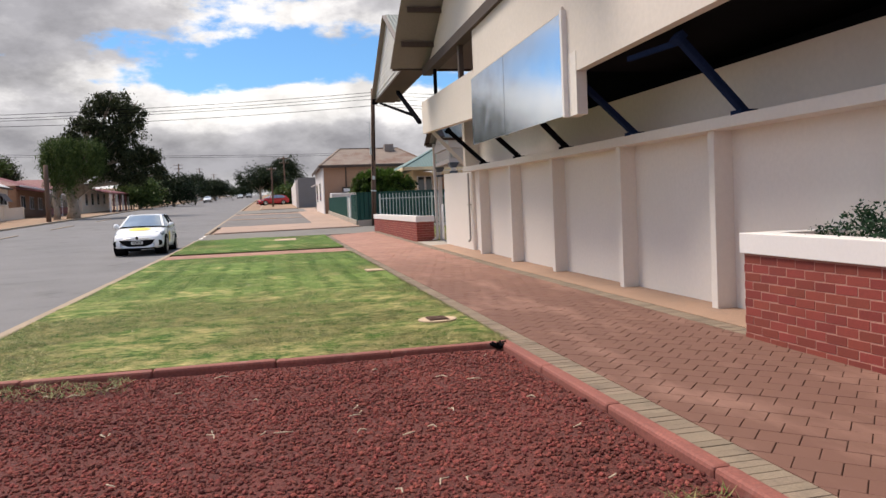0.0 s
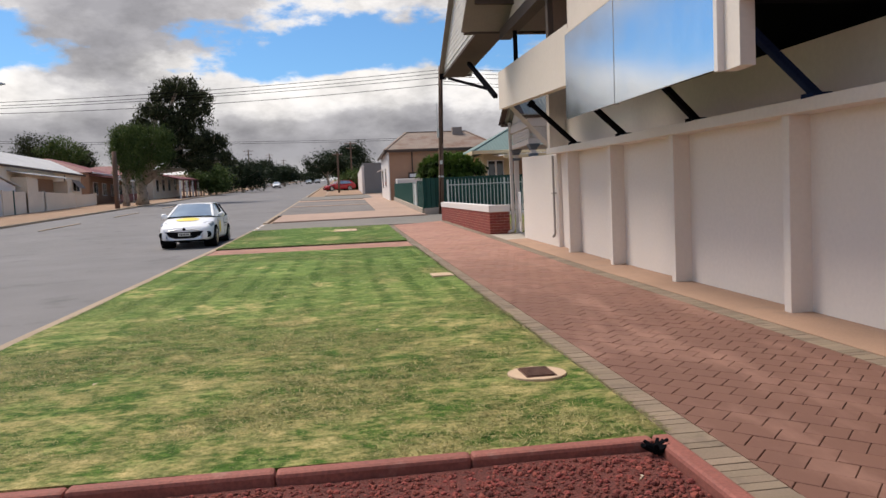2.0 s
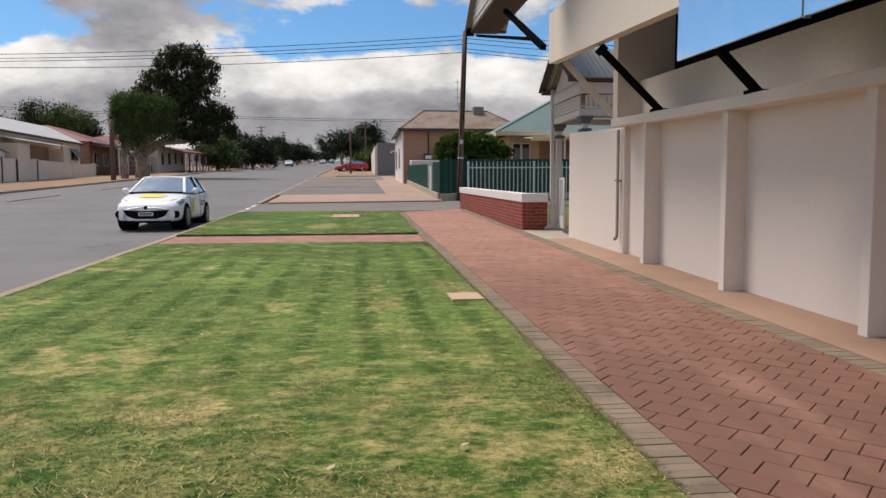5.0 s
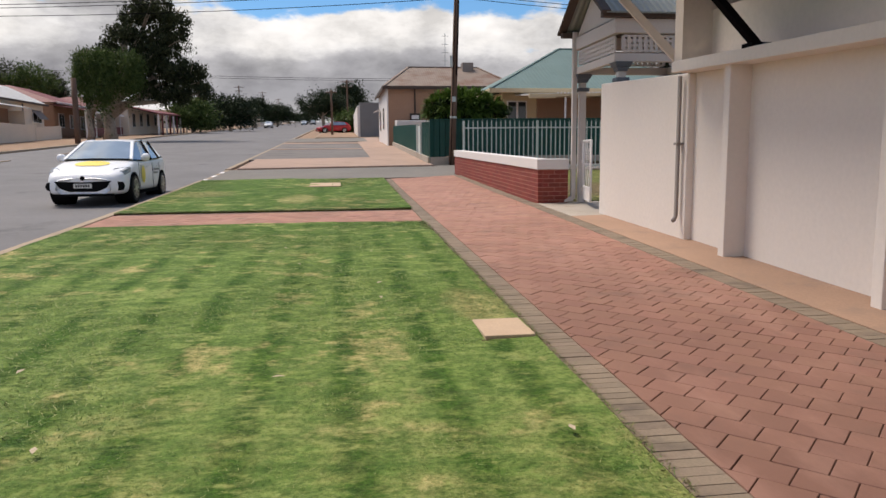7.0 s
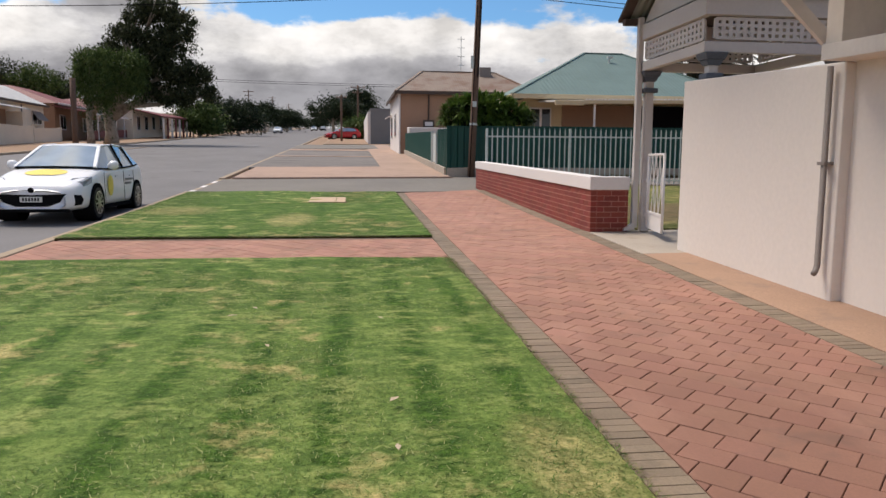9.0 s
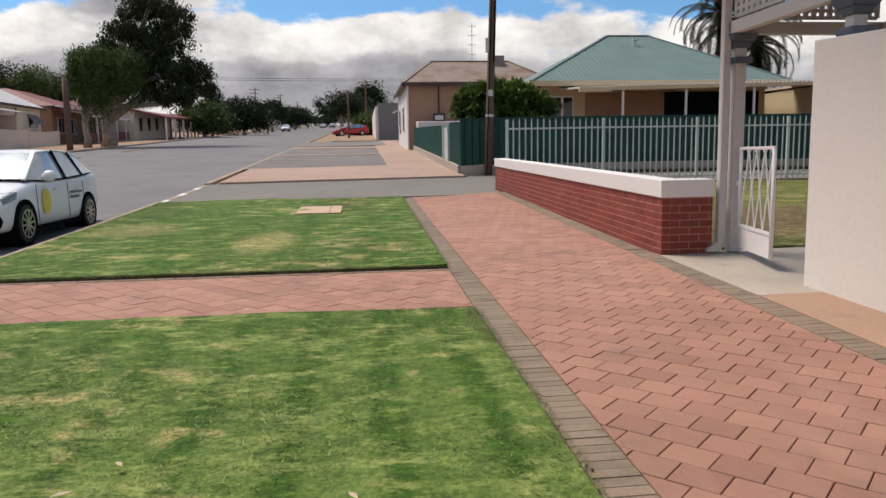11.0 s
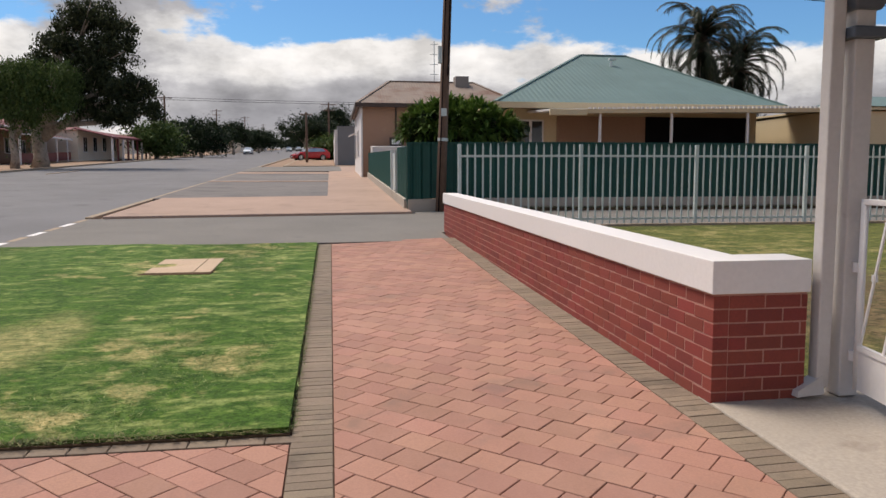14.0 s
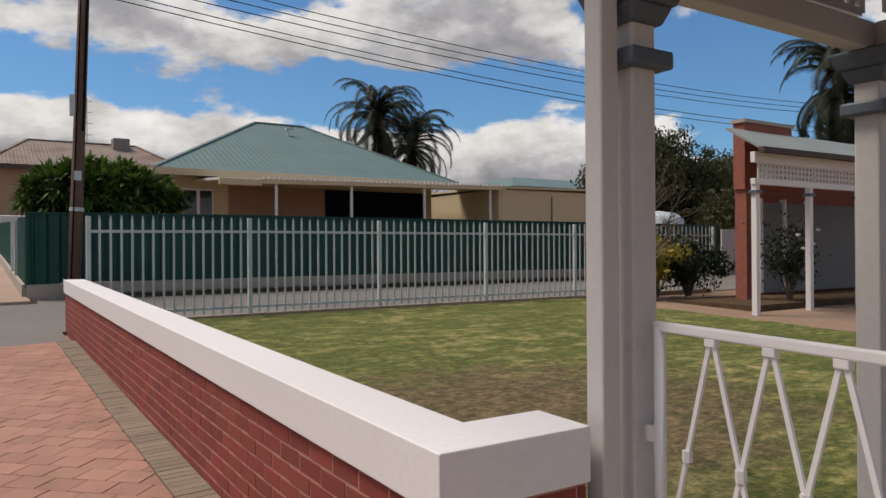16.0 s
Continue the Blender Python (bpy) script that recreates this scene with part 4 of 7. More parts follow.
part("downpipe_toe", Geo().hexa([(5.36, 25.0, H(5.5, 25) + 0.015), (5.54, 25.0, H(5.5, 25) + 0.03), (5.54, 25.13, H(5.5, 25) + 0.03), (5.36, 25.13, H(5.5, 25) + 0.015), (5.37, 25.01, H(5.5, 25) + 0.05), (5.54, 25.02, H(5.5, 25) + 0.14), (5.54, 25.12, H(5.5, 25) + 0.14), (5.37, 25.12, H(5.5, 25) + 0.05)]), M["porchpaint"], porch)
for y in (25.08, 23.0):
    part("beam", Geo().box(5.55, 7.55, y - 0.05, y + 0.05, PZ + 0.03, PZ + 0.17), M["porchpaint"], porch, bevel=0.01)
    lattice("lattice_panel", (5.72, y, 0), (7.4, y, 0), PZ + 0.22, PZ + 0.46, porch, 17)
    part("beam", Geo().box(5.55, 7.55, y - 0.06, y + 0.06, PZ + 0.5, PZ + 0.74), M["porchpaint"], porch, bevel=0.01)
    part("gutter", Geo().box(5.30, 7.75, y - 0.14 if y < 24 else y + 0.02, y - 0.02 if y < 24 else y + 0.14, PZ + 0.74, PZ + 0.84), M["darktimber"], porch, "dark brown gutter", 0.015)
for x in (5.62, 7.5):
    part("beam", Geo().box(x - 0.05, x + 0.05, 23.05, 25.03, PZ + 0.03, PZ + 0.17), M["porchpaint"], porch, bevel=0.01)
    lattice("lattice_panel", (x, 23.12, 0), (x, 24.98, 0), PZ + 0.22, PZ + 0.46, porch, 16)
    part("beam", Geo().box(x - 0.06, x + 0.06, 23.05, 25.03, PZ + 0.5, PZ + 0.74), M["porchpaint"], porch, bevel=0.01)
part("gable_face", Geo().prism([(5.60, 23.0, PZ + 0.74), (5.60, 25.1, PZ + 0.74), (5.60, 24.05, PZ + 1.5)], (0.04, 0, 0)), M["porchpaint"], porch)
part("gable_face", Geo().prism([(7.48, 23.0, PZ + 0.74), (7.48, 25.1, PZ + 0.74), (7.48, 24.05, PZ + 1.5)], (0.04, 0, 0)), M["porchpaint"], porch)
for a, b in ((22.8, 24.05), (25.3, 24.05)):
    q = [(5.35, a, PZ + 0.80), (7.75, a, PZ + 0.80), (7.75, b, PZ + 1.62), (5.35, b, PZ + 1.62)]
    part("roof_sheet", Geo().add(q + [(x, y, z + 0.03) for x, y, z in q], [(0, 1, 2, 3), (7, 6, 5, 4), (0, 4, 5, 1), (1, 5, 6, 2), (2, 6, 7, 3), (3, 7, 4, 0)]), M["porchroof"], porch, "pale corrugated roof sheet")
    part("barge_board", Geo().beam((5.34, a, PZ + 0.82), (5.34, b, PZ + 1.64), 0.05, 0.16, (1, 0, 0)), M["darktimber"], porch, "dark barge board")
part("ceiling_boards", Geo().box(5.6, 7.5, 23.0, 25.1, PZ + 0.745, PZ + 0.77), M["darktimber"], porch)


def gate(hx, hy, angle, length, z0):
    """A white steel gate: tube frame, crossed flats, a solid plate at the foot."""
    t = thing("garden_gate", (hx, hy, z0), "white painted steel gate with crossed bars, ajar", "gate")
    d = Vector((math.sin(angle), -math.cos(angle), 0))
    o = Vector((hx, hy, 0))
    P = lambda s, z: tuple(o + d * s + Vector((0, 0, z0 + z)))
    top, mid, low = 1.20, 0.31, 0.05
    for s in (0.02, length - 0.02):
        part("stile", Geo().tube([P(s, low), P(s, top)], 0.022, 8), M["white"], t, smooth=True)
    part("rail", Geo().beam(P(0, top), P(length, top), 0.032, 0.036), M["white"], t, bevel=0.006)
    part("rail", Geo().beam(P(0, mid), P(length, mid), 0.03, 0.035), M["white"], t)
    part("kick_plate", Geo().beam(P(0.02, (low + mid) / 2), P(length - 0.02, (low + mid) / 2), 0.012, mid - low), M["white"], t)
    n = 4
    w = (length - 0.08) / n
    for i in range(n + 1):
        s0 = 0.04 + i * w
        for e in (-1, 1):
            if 0 <= i + e <= n and i > 0:
                part("cross_bar", Geo().beam(P(s0, top), P(s0 + e * w, mid), 0.010, 0.018, tuple(d)), M["white"], t)
        if i:
            part("bracket", Geo().beam(P(s0 - 0.025, top - 0.03), P(s0 + 0.025, top - 0.03), 0.028, 0.03), M["white"], t, bevel=0.004)
        if i < n:
            part("collar", Geo().tube([P(s0 + w / 2, (top + mid) / 2 - 0.02), P(s0 + w / 2, (top + mid) / 2 + 0.02)], 0.018, 6), M["white"], t)
    for z in (0.25, 0.80):
        part("hinge", Geo().tube([P(-0.02, z - 0.03), P(-0.02, z + 0.03)], 0.035, 8), M["white"], t, "painted hinge collar")
    return t


gate(5.72, 24.97, radians(-11), 1.085, H(5.72, 24.9) + 0.02)

# ---------------------------------------------------------------- palisade fence
FY = 35.86
fence = thing("palisade_fence", (5.1, FY, H(5.1, FY)), "pale grey-green steel palisade fence along the lane", "fence")
posts = [5.16 + 2.60 * i for i in range(5)] + [18.1, 20.7]
rng = random.Random(5)
for x in posts:
    z = H(x, FY)
    part("post", Geo().box(x - 0.035, x + 0.035, FY - 0.035, FY + 0.035, z - 0.02, z + 1.74), M["galv"], fence, bevel=0.006)
pick = Geo().box(-0.017, 0.017, -0.008, 0.008, 0.0, 1.60).hexa([(-0.017, -0.008, 1.60), (0.017, -0.008, 1.60), (0.017, 0.008, 1.60), (-0.017, 0.008, 1.60), (-0.003, -0.004, 1.68), (0.003, -0.004, 1.68), (0.003, 0.004, 1.68), (-0.003, 0.004, 1.68)])
pick_mesh = mesh_of("picket", pick, M["galv"])
for a, b in zip(posts, posts[1:]):
    za, zb = H(a, FY), H(b, FY)
    part("rail", Geo().beam((a, FY + 0.01, za + 1.50), (b, FY + 0.01, zb + 1.50), 0.03, 0.045), M["galv"], fence)
    part("rail", Geo().beam((a, FY + 0.01, za + 0.17), (b, FY + 0.01, zb + 0.17), 0.03, 0.045), M["galv"], fence)
    n = int(round((b - a) / 0.16))
    for i in range(1, n):
        x = a + (b - a) * i / n
        piece("picket", pick_mesh, (x, FY - 0.015, H(x, FY) + 0.07 + rng.uniform(-0.006, 0.006)), fence)
g = Geo()
g.sbox(4.9, 9.0, FY - 0.09, FY + 0.06, -0.2, 0.06).sbox(9.0, 20.5, FY - 0.09, FY + 0.06, -0.2, 0.06)
fixed("fence_footing", g, M["kerb"], "low concrete footing under the palisade fence", "footing")

# ---------------------------------------------------------------- green sheet fences
gy = 40.6
gf = thing("sheet_fence", (4.6, gy, H(5, gy)), "dark green ribbed steel fence on a concrete plinth", "fence", "green fences")
part("plinth", Geo().sbox(4.58, 9.0, gy, gy + 0.2, -0.2, 0.31).sbox(9.0, 27.5, gy, gy + 0.2, -0.2, 0.31), M["concrete"], gf, "stained concrete plinth", 0.012)
fixed("soil_strip", Geo().sbox(6.2, 9.0, gy - 0.36, gy - 0.004, -0.05, 0.035).sbox(9.0, 27.5, gy - 0.36, gy - 0.004, -0.05, 0.035), M["soil"], "strip of brown soil along the fence plinth", "soil")
blades("leaf_litter", [(6.3, 27.4, gy - 0.3, gy - 0.02)], 7000, 0.02, 0.09, M["deadblade"], "dry litter and weeds along the fence plinth", 0.03)
rng = random.Random(8)
x = 4.62
while x < 27.4:
    w = 0.762
    g = Geo()
    top = 1.80 + rng.uniform(-0.006, 0.006)
    xs_ = [x + k * w / 12 for k in range(13)]
    ribs = [gy + 0.06 + (0.0, 0.0, 0.035, 0.035)[k % 4] for k in range(13)]
    g.grid([[(a, b, H(a, gy) + 0.31) for a, b in zip(xs_, ribs)], [(a, b, H(a, gy) + top) for a, b in zip(xs_, ribs)]])
    part("sheet", g, M["fencegreen"], gf)
    x += w
part("cap_rail", Geo().sbox(4.60, 9.0, gy + 0.03, gy + 0.12, 1.79, 1.84).sbox(9.0, 27.4, gy + 0.03, gy + 0.12, 1.79, 1.84), M["fencegreen"], gf)
part("post", Geo().sbox(4.57, 4.65, gy + 0.02, gy + 0.12, 0, 1.84), M["fencegreen"], gf)
bk = thing("sheet_fence", (28, gy, H(9, gy)), "pale ribbed boundary fence farther along the lane", "fence")
part("sheet", Geo().box(27.6, 60, gy, gy + 0.06, 0.8, 2.75), M["whiteroof_x"], bk)
gf2 = thing("sheet_fence", (4.6, 43, H(4.6, 43)), "dark green ribbed steel fence stepping along the footpath", "fence", "green fences")
part("plinth", Geo().strip(4.50, 4.68, 40.82, 60.9, -0.2, 0.31), M["concrete"], gf2, "", 0.012)
for y0, y1, a, b in ((40.72, 43.5, 1.80, 1.76), (45.3, 60.8, 1.66, 1.42)):
    g = Geo()
    yy = np.arange(y0, y1, 0.06)
    rb = [4.56 + (0.0, 0.0, 0.03, 0.03)[i % 4] for i in range(len(yy))]
    g.grid([[(x, y, G(y) + 0.3) for x, y in zip(rb, yy)], [(x, y, G(y) + a + (b - a) * (y - y0) / (y1 - y0)) for x, y in zip(rb, yy)]])
    part("sheet", g, M["fencegreen_y"], gf2)
part("gate_post", Geo().sbox(4.50, 4.62, 45.15, 45.28, 0, 1.62), M["galv"], gf2, "pale steel gate post")
part("gate_post", Geo().sbox(4.50, 4.62, 43.5, 43.62, 0, 1.62), M["galv"], gf2, "pale steel gate post")
part("gate_leaf", Geo().sbox(4.56, 4.60, 43.63, 45.14, 0.33, 1.50), M["galv"], gf2, "grey sheeted gate leaf")

# ---------------------------------------------------------------- service pole and wires


def utility_pole(x, y, h, r0, r1, label, lean=0.0, arms=(), wood="pole"):
    z = H(x, y) - 0.1
    p = thing("utility_pole", (x, y, z), label, "utility pole", "street poles")
    part("shaft", Geo().tube([(x + lean * t * h, y, z + t * h) for t in (0, 0.3, 0.7, 1)], [r0, r0 * 0.93, r1 * 1.1, r1], 12), M[wood], p, smooth=True)
    for dz, half in arms:
        part("cross_arm", Geo().box(x + lean * h - half, x + lean * h + half, y - 0.16, y - 0.05, z + h - dz, z + h - dz + 0.1), M["pole"], p)
        for s in (-0.9, -0.45, 0.45, 0.9):
            part("insulator", Geo().tube([(x + lean * h + s * half, y - 0.1, z + h - dz + 0.1), (x + lean * h + s * half, y - 0.1, z + h - dz + 0.24)], [0.035, 0.05], 8), M["white"], p)
    return p


pole_1 = utility_pole(5.43, 40.35, 7.55, 0.135, 0.105, "tall weathered brown timber pole at the lane", 0.036)
part("conduit", Geo().tube([(5.36, 40.21, 1.0), (5.50, 40.21, 5.0), (5.60, 40.23, 7.6)], 0.014, 6), M["black"], pole_1)
part("conduit", Geo().tube([(5.62, 40.21, 4.6), (5.74, 40.22, 8.2)], 0.02, 6), M["black"], pole_1)
part("junction_box", Geo().box(5.36, 5.46, 40.17, 40.24, 4.9, 5.35), M["galv"], pole_1, "small pale junction box", 0.01)
part("sign_plate", Geo().box(5.44, 5.58, 40.19, 40.21, 3.55, 3.75), M["galv"], pole_1)
part("band", Geo().tube([(5.50, 40.35, 2.9), (5.503, 40.35, 2.98)], 0.142, 12), M["galv"], pole_1)


def wire(name, a, b, sag, r, label, group="overhead wires"):
    a, b = Vector(a), Vector(b)
    pts = [a.lerp(b, t / 16) - Vector((0, 0, 4 * sag * (t / 16) * (1 - t / 16))) for t in range(17)]
    w = part(name, Geo().tube(pts, r, 4), M["black"])
    return tagged(w, label, "wire", group)


# ---------------------------------------------------------------- houses


def hip_roof(x0, x1, y0, y1, z, ridge, rx0, rx1, ry0, ry1, material, parent, name="roof"):
    c = [(x0, y0, z), (x1, y0, z), (x1, y1, z), (x0, y1, z), (rx0, ry0, ridge), (rx1, ry0, ridge), (rx1, ry1, ridge), (rx0, ry1, ridge)]
    g = Geo()
    g.add(c, [(0, 1, 5, 4), (1, 2, 6, 5), (2, 3, 7, 6), (3, 0, 4, 7), (4, 5, 6, 7), (3, 2, 1, 0)])
    return part(name, g, material, parent)


def sash(parent, x, y, z, w, h, along="x", material=None):
    """A window with frame, sill and two panes on a wall facing -y (along x) or -x/+x (along y)."""
    wv = part("window", Geo().box(x - w / 2, x + w / 2, y - 0.03, y + 0.05, z, z + h) if along == "x" else Geo().box(x - 0.05, x + 0.05, y - w / 2, y + w / 2, z, z + h), M["white"], parent)
    for k in (0, 1):
        if along == "x":
            part("pane", Geo().box(x - w / 2 + 0.07 + k * w / 2, x - 0.05 + k * (w / 2) + (0.0 if k == 0 else -0.02), y - 0.045, y - 0.033, z + 0.07, z + h - 0.07), M["mirror"], wv)
        else:
            for s in (-1, 1):
                part("pane", Geo().box(x + s * 0.052 - 0.006, x + s * 0.052 + 0.006, y - w / 2 + 0.07 + k * w / 2, y - 0.04 + k * (w / 2 - 0.03), z + 0.07, z + h - 0.07), M["mirror"], wv)
    return wv


# green-roofed bungalow behind the lane
h1 = thing("house", (14, 50, H(9, 50)), "cream bungalow with a pale green hipped metal roof", "house")
zb = H(9, 48)
part("wall", Geo().box(9.6, 20.1, 49.5, 62, zb - 0.3, 4.75), M["housecream"], h1, "cream rendered wall")
hip_roof(8.7, 20.65, 48.3, 63, 4.86, 7.88, 14.4, 16.7, 55.2, 56.0, M["greenroof"], h1)
part("fascia", Geo().box(8.7, 20.65, 48.25, 48.33, 4.64, 4.87), M["housecream"], h1, "cream fascia and gutter")
part("fascia", Geo().box(8.65, 8.73, 48.25, 63, 4.62, 4.86), M["housecream"], h1)
for e in ((8.7, 48.3, 4.87, 14.4, 55.2, 7.9), (20.65, 48.3, 4.87, 16.7, 55.2, 7.9), (14.4, 55.2, 7.9, 16.7, 55.2, 7.9)):
    part("ridge_cap", Geo().beam(e[:3], e[3:], 0.16, 0.07), M["greenroof"], h1, "folded ridge capping")
part("roof_vent", Geo().tube([(15.3, 53.5, 6.9), (15.3, 53.5, 7.45)], 0.06, 8).box(15.2, 15.5, 53.4, 53.6, 7.4, 7.5), M["galv"], h1)
sash(h1, 10.4, 49.46, 3.0, 1.1, 1.3)
part("veranda_roof", Geo().hexa([(10.3, 46.4, 4.36), (21.55, 46.4, 4.56), (21.55, 49.5, 4.68), (10.3, 49.5, 4.56), (10.3, 46.4, 4.44), (21.55, 46.4, 4.64), (21.55, 49.5, 4.76), (10.3, 49.5, 4.64)]), M["whiteroof"], h1, "flat corrugated veranda roof")
part("veranda_fascia", Geo().beam((11.6, 46.37, 4.36), (21.6, 46.37, 4.53), 0.08, 0.15), M["housecream"], h1)
part("awning_end", Geo().box(10.25, 11.62, 46.28, 46.40, 4.20, 4.42), M["housecream"], h1, "cream sheeted awning end", 0.02)
g = Geo()
for i in range(55):
    x = 11.68 + i * 0.18
    z = 4.43 + 0.17 * (x - 11.6) / 10
    g.box(x, x + 0.10, 46.30, 46.36, z, z + 0.07)
part("corrugation_edge", g, M["white"], h1, "pale corrugation ends", kind="stuff")
for x in (12.17, 14.9, 17.9, 20.95):
    part("veranda_post", Geo().box(x - 0.04, x + 0.04, 46.45, 46.53, zb - 0.2, 4.32 + 0.02 * (x - 12)), M["white"], h1)
# brown panel puts the veranda's shade into the cream wall's colour
part("veranda_wall", Geo().box(11.5, 15.2, 49.42, 49.5, zb, 4.45), M["brownwall"], h1, "wall panel coloured brown for the shade under the veranda")
# near-black panels stand for shade in the veranda opening and the carport
part("dark_doorway", Geo().box(15.2, 19.75, 49.40, 49.5, zb, 4.45), M["interior"], h1, "near-black panel painted as the shade in the veranda opening")
part("carport_wall", Geo().box(20.1, 24.0, 52.2, 52.4, zb - 0.3, 4.7), M["interior"], h1, "wall painted near-black for the shade at the carport back")
part("annex", Geo().box(21.46, 30, 46.6, 52.1, zb - 0.3, 4.52), M["housecream"], h1, "cream sheeted garage")
part("annex_roof", Geo().hexa([(21.4, 46.45, 4.54), (30.1, 46.45, 4.66), (30.1, 52.3, 4.76), (21.4, 52.3, 4.64), (21.4, 46.45, 4.62), (30.1, 46.45, 4.74), (30.1, 52.3, 4.84), (21.4, 52.3, 4.72)]), M["housecream"], h1, "thin flat garage roof")
part("annex_door", Geo().box(21.62, 24.15, 46.57, 46.6, zb - 0.2, 4.28), M["housecream"], h1, "cream garage door sheet", 0.005)
part("annex_pipe", Geo().tube([(24.25, 46.57, zb), (24.25, 46.57, 4.3)], 0.03, 6), M["soffit"], h1)
hip_roof(31.3, 52, 58, 66, 6.0, 6.95, 34.0, 50, 61.5, 62.5, M["greenroof"], h1, "rear_roof")
part("rear_wall", Geo().box(31.6, 51.5, 58.3, 65.6, 1.0, 6.0), M["housecream"], h1)

h1.scale = (0.95, 0.95, 0.935)
h1.location = (13.4, 48.45, 1.75 + 0.935 * (H(9, 50) - 1.75))

# brown corner building with a rusted roof
h2 = thing("house", (8, 66, H(4.3, 62)), "old brown rendered building with a rusty hipped roof", "house")
part("wall", Geo().box(4.30, 13.0, 61.2, 71.2, 1.2, 5.95), M["brownwall"], h2, "brown rendered side wall")
part("front_wall", Geo().box(4.2, 4.29, 61.15, 71.3, 1.2, 5.95), M["white"], h2, "white painted street front")
hip_roof(3.95, 13.3, 60.85, 71.5, 5.98, 7.76, 6.08, 11.2, 65.4, 66.6, M["rustroof"], h2)
part("fascia", Geo().box(3.93, 13.3, 60.79, 60.87, 5.80, 6.02), M["darktimber"], h2)
part("fascia", Geo().box(3.89, 3.96, 60.79, 71.5, 5.80, 6.02), M["darktimber"], h2)
for a, b in (((3.95, 60.85, 6.0), (6.08, 65.4, 7.78)), ((13.3, 60.85, 6.0), (11.2, 65.4, 7.78)), ((6.08, 65.4, 7.78), (11.2, 65.4, 7.78))):
    part("ridge_cap", Geo().beam(a, b, 0.18, 0.06), M["rustroof"], h2, "rusty ridge capping")
part("cooler_box", Geo().box(9.95, 10.75, 64.4, 65.2, 7.2, 8.02), M["soffit"], h2, "grey rooftop evaporative cooler", 0.02)
part("downpipe", Geo().tube([(6.1, 61.12, 5.85), (6.1, 61.12, 3.9), (6.0, 61.1, 3.7)], 0.05, 6), M["darktimber"], h2)
part("meter_box", Geo().box(5.75, 6.45, 61.0, 61.18, 3.75, 4.2), M["darktimber"], h2, "dark meter box with a small hood")
part("meter_window", Geo().box(5.85, 6.35, 60.98, 61.0, 3.82, 4.08), M["white"], h2)
sash(h2, 4.2, 64.5, 3.2, 1.2, 1.6, "y")
sash(h2, 4.2, 68.5, 3.2, 1.2, 1.6, "y")
part("street_awning", Geo().hexa([(3.75, 69.5, 4.75), (4.2, 69.5, 4.95), (4.2, 71.0, 4.95), (3.75, 71.0, 4.75), (3.75, 69.5, 4.81), (4.2, 69.5, 5.01), (4.2, 71.0, 5.01), (3.75, 71.0, 4.81)]), M["white"], h2, "small pale street awning")
mast = thing("antenna_mast", (8.9, 66, 7.5), "thin steel television antenna mast on the roof", "antenna")
part("mast", Geo().tube([(8.9, 66, 7.5), (8.9, 66, 10.3)], 0.025, 5), M["galv"], mast)
for dz in (0.3, 0.9, 1.5, 2.1):
    part("element", Geo().box(8.65, 9.15, 65.98, 66.02, 8.0 + dz, 8.03 + dz), M["galv"], mast)
# low white shed between fence and the brown building
h2b = thing("shed", (5.5, 60, G(60)), "small white painted lean-to beside the brown building", "shed")
part("wall", Geo().hexa([(4.7, 59.3, 1.4), (8.5, 59.3, 1.4), (8.5, 61.1, 1.4), (4.7, 61.1, 1.4), (4.7, 59.3, 3.62), (8.5, 59.3, 3.62), (8.5, 61.1, 3.74), (4.7, 61.1, 3.74)]), M["white"], h2b)
h3 = thing("commercial_building", (6, 95, G(95)), "grey rendered shop wall beside the street", "building")
part("wall", Geo().box(3.25, 14, 90.5, 112, 2.9, 6.75), M["greywall"], h3)
part("parapet", Geo().box(3.2, 14, 90.45, 112.1, 6.75, 6.92), M["greywall"], h3)
part("front_wall", Geo().box(2.95, 3.24, 90.7, 112, 2.9, 6.6), M["white"], h3, "pale painted shop front")

# ---------------------------------------------------------------- trees and shrubs


def leaf_cloud(blobs, count, size, seed, droop=0.0, clump=0.55, narrow=0.45):
    """Leaves as small diamonds, gathered in sprays inside the given ellipsoids (x, y, z, rx, ry, rz), with gaps between the sprays."""
    rng = np.random.default_rng(seed)
    vol = np.array([b[3] * b[4] * b[5] for b in blobs]) ** 0.8
    g = Geo()
    for b, share in zip(blobs, vol / vol.sum()):
        n = int(count * share)
        k = max(6, n // 60)
        d = rng.normal(size=(k, 3))
        d /= np.linalg.norm(d, axis=1)[:, None]
        reach = rng.uniform(0.25, 1.18, k) ** 0.7
        centres = np.array(b[:3]) + d * reach[:, None] * np.array(b[3:6])
        weight = rng.uniform(0.15, 1.0, k) ** 2
        pick = rng.choice(k, n, p=weight / weight.sum())
        spread = clump * rng.uniform(0.6, 1.5, k)
        at = centres[pick] + rng.normal(0, 1, (n, 3)) * spread[pick][:, None] * np.array([1, 1, 0.7])
        if droop:
            at[:, 2] -= rng.exponential(droop, n)
        u = rng.normal(size=(n, 3))
        if droop:
            u[:, 2] -= 1.6
        u /= np.linalg.norm(u, axis=1)[:, None]
        w = np.cross(u, rng.normal(size=(n, 3)))
        w /= np.linalg.norm(w, axis=1)[:, None]
        s = (size * rng.uniform(0.5, 1.4, n))[:, None]
        quad = np.stack([at - u * s, at + w * s * narrow, at + u * s, at - w * s * narrow], 1).reshape(-1, 3)
        base = len(g.v)
        g.v += [tuple(p) for p in quad.tolist()]
        g.f += [(base + 4 * i, base + 4 * i + 1, base + 4 * i + 2, base + 4 * i + 3) for i in range(n)]
    return g


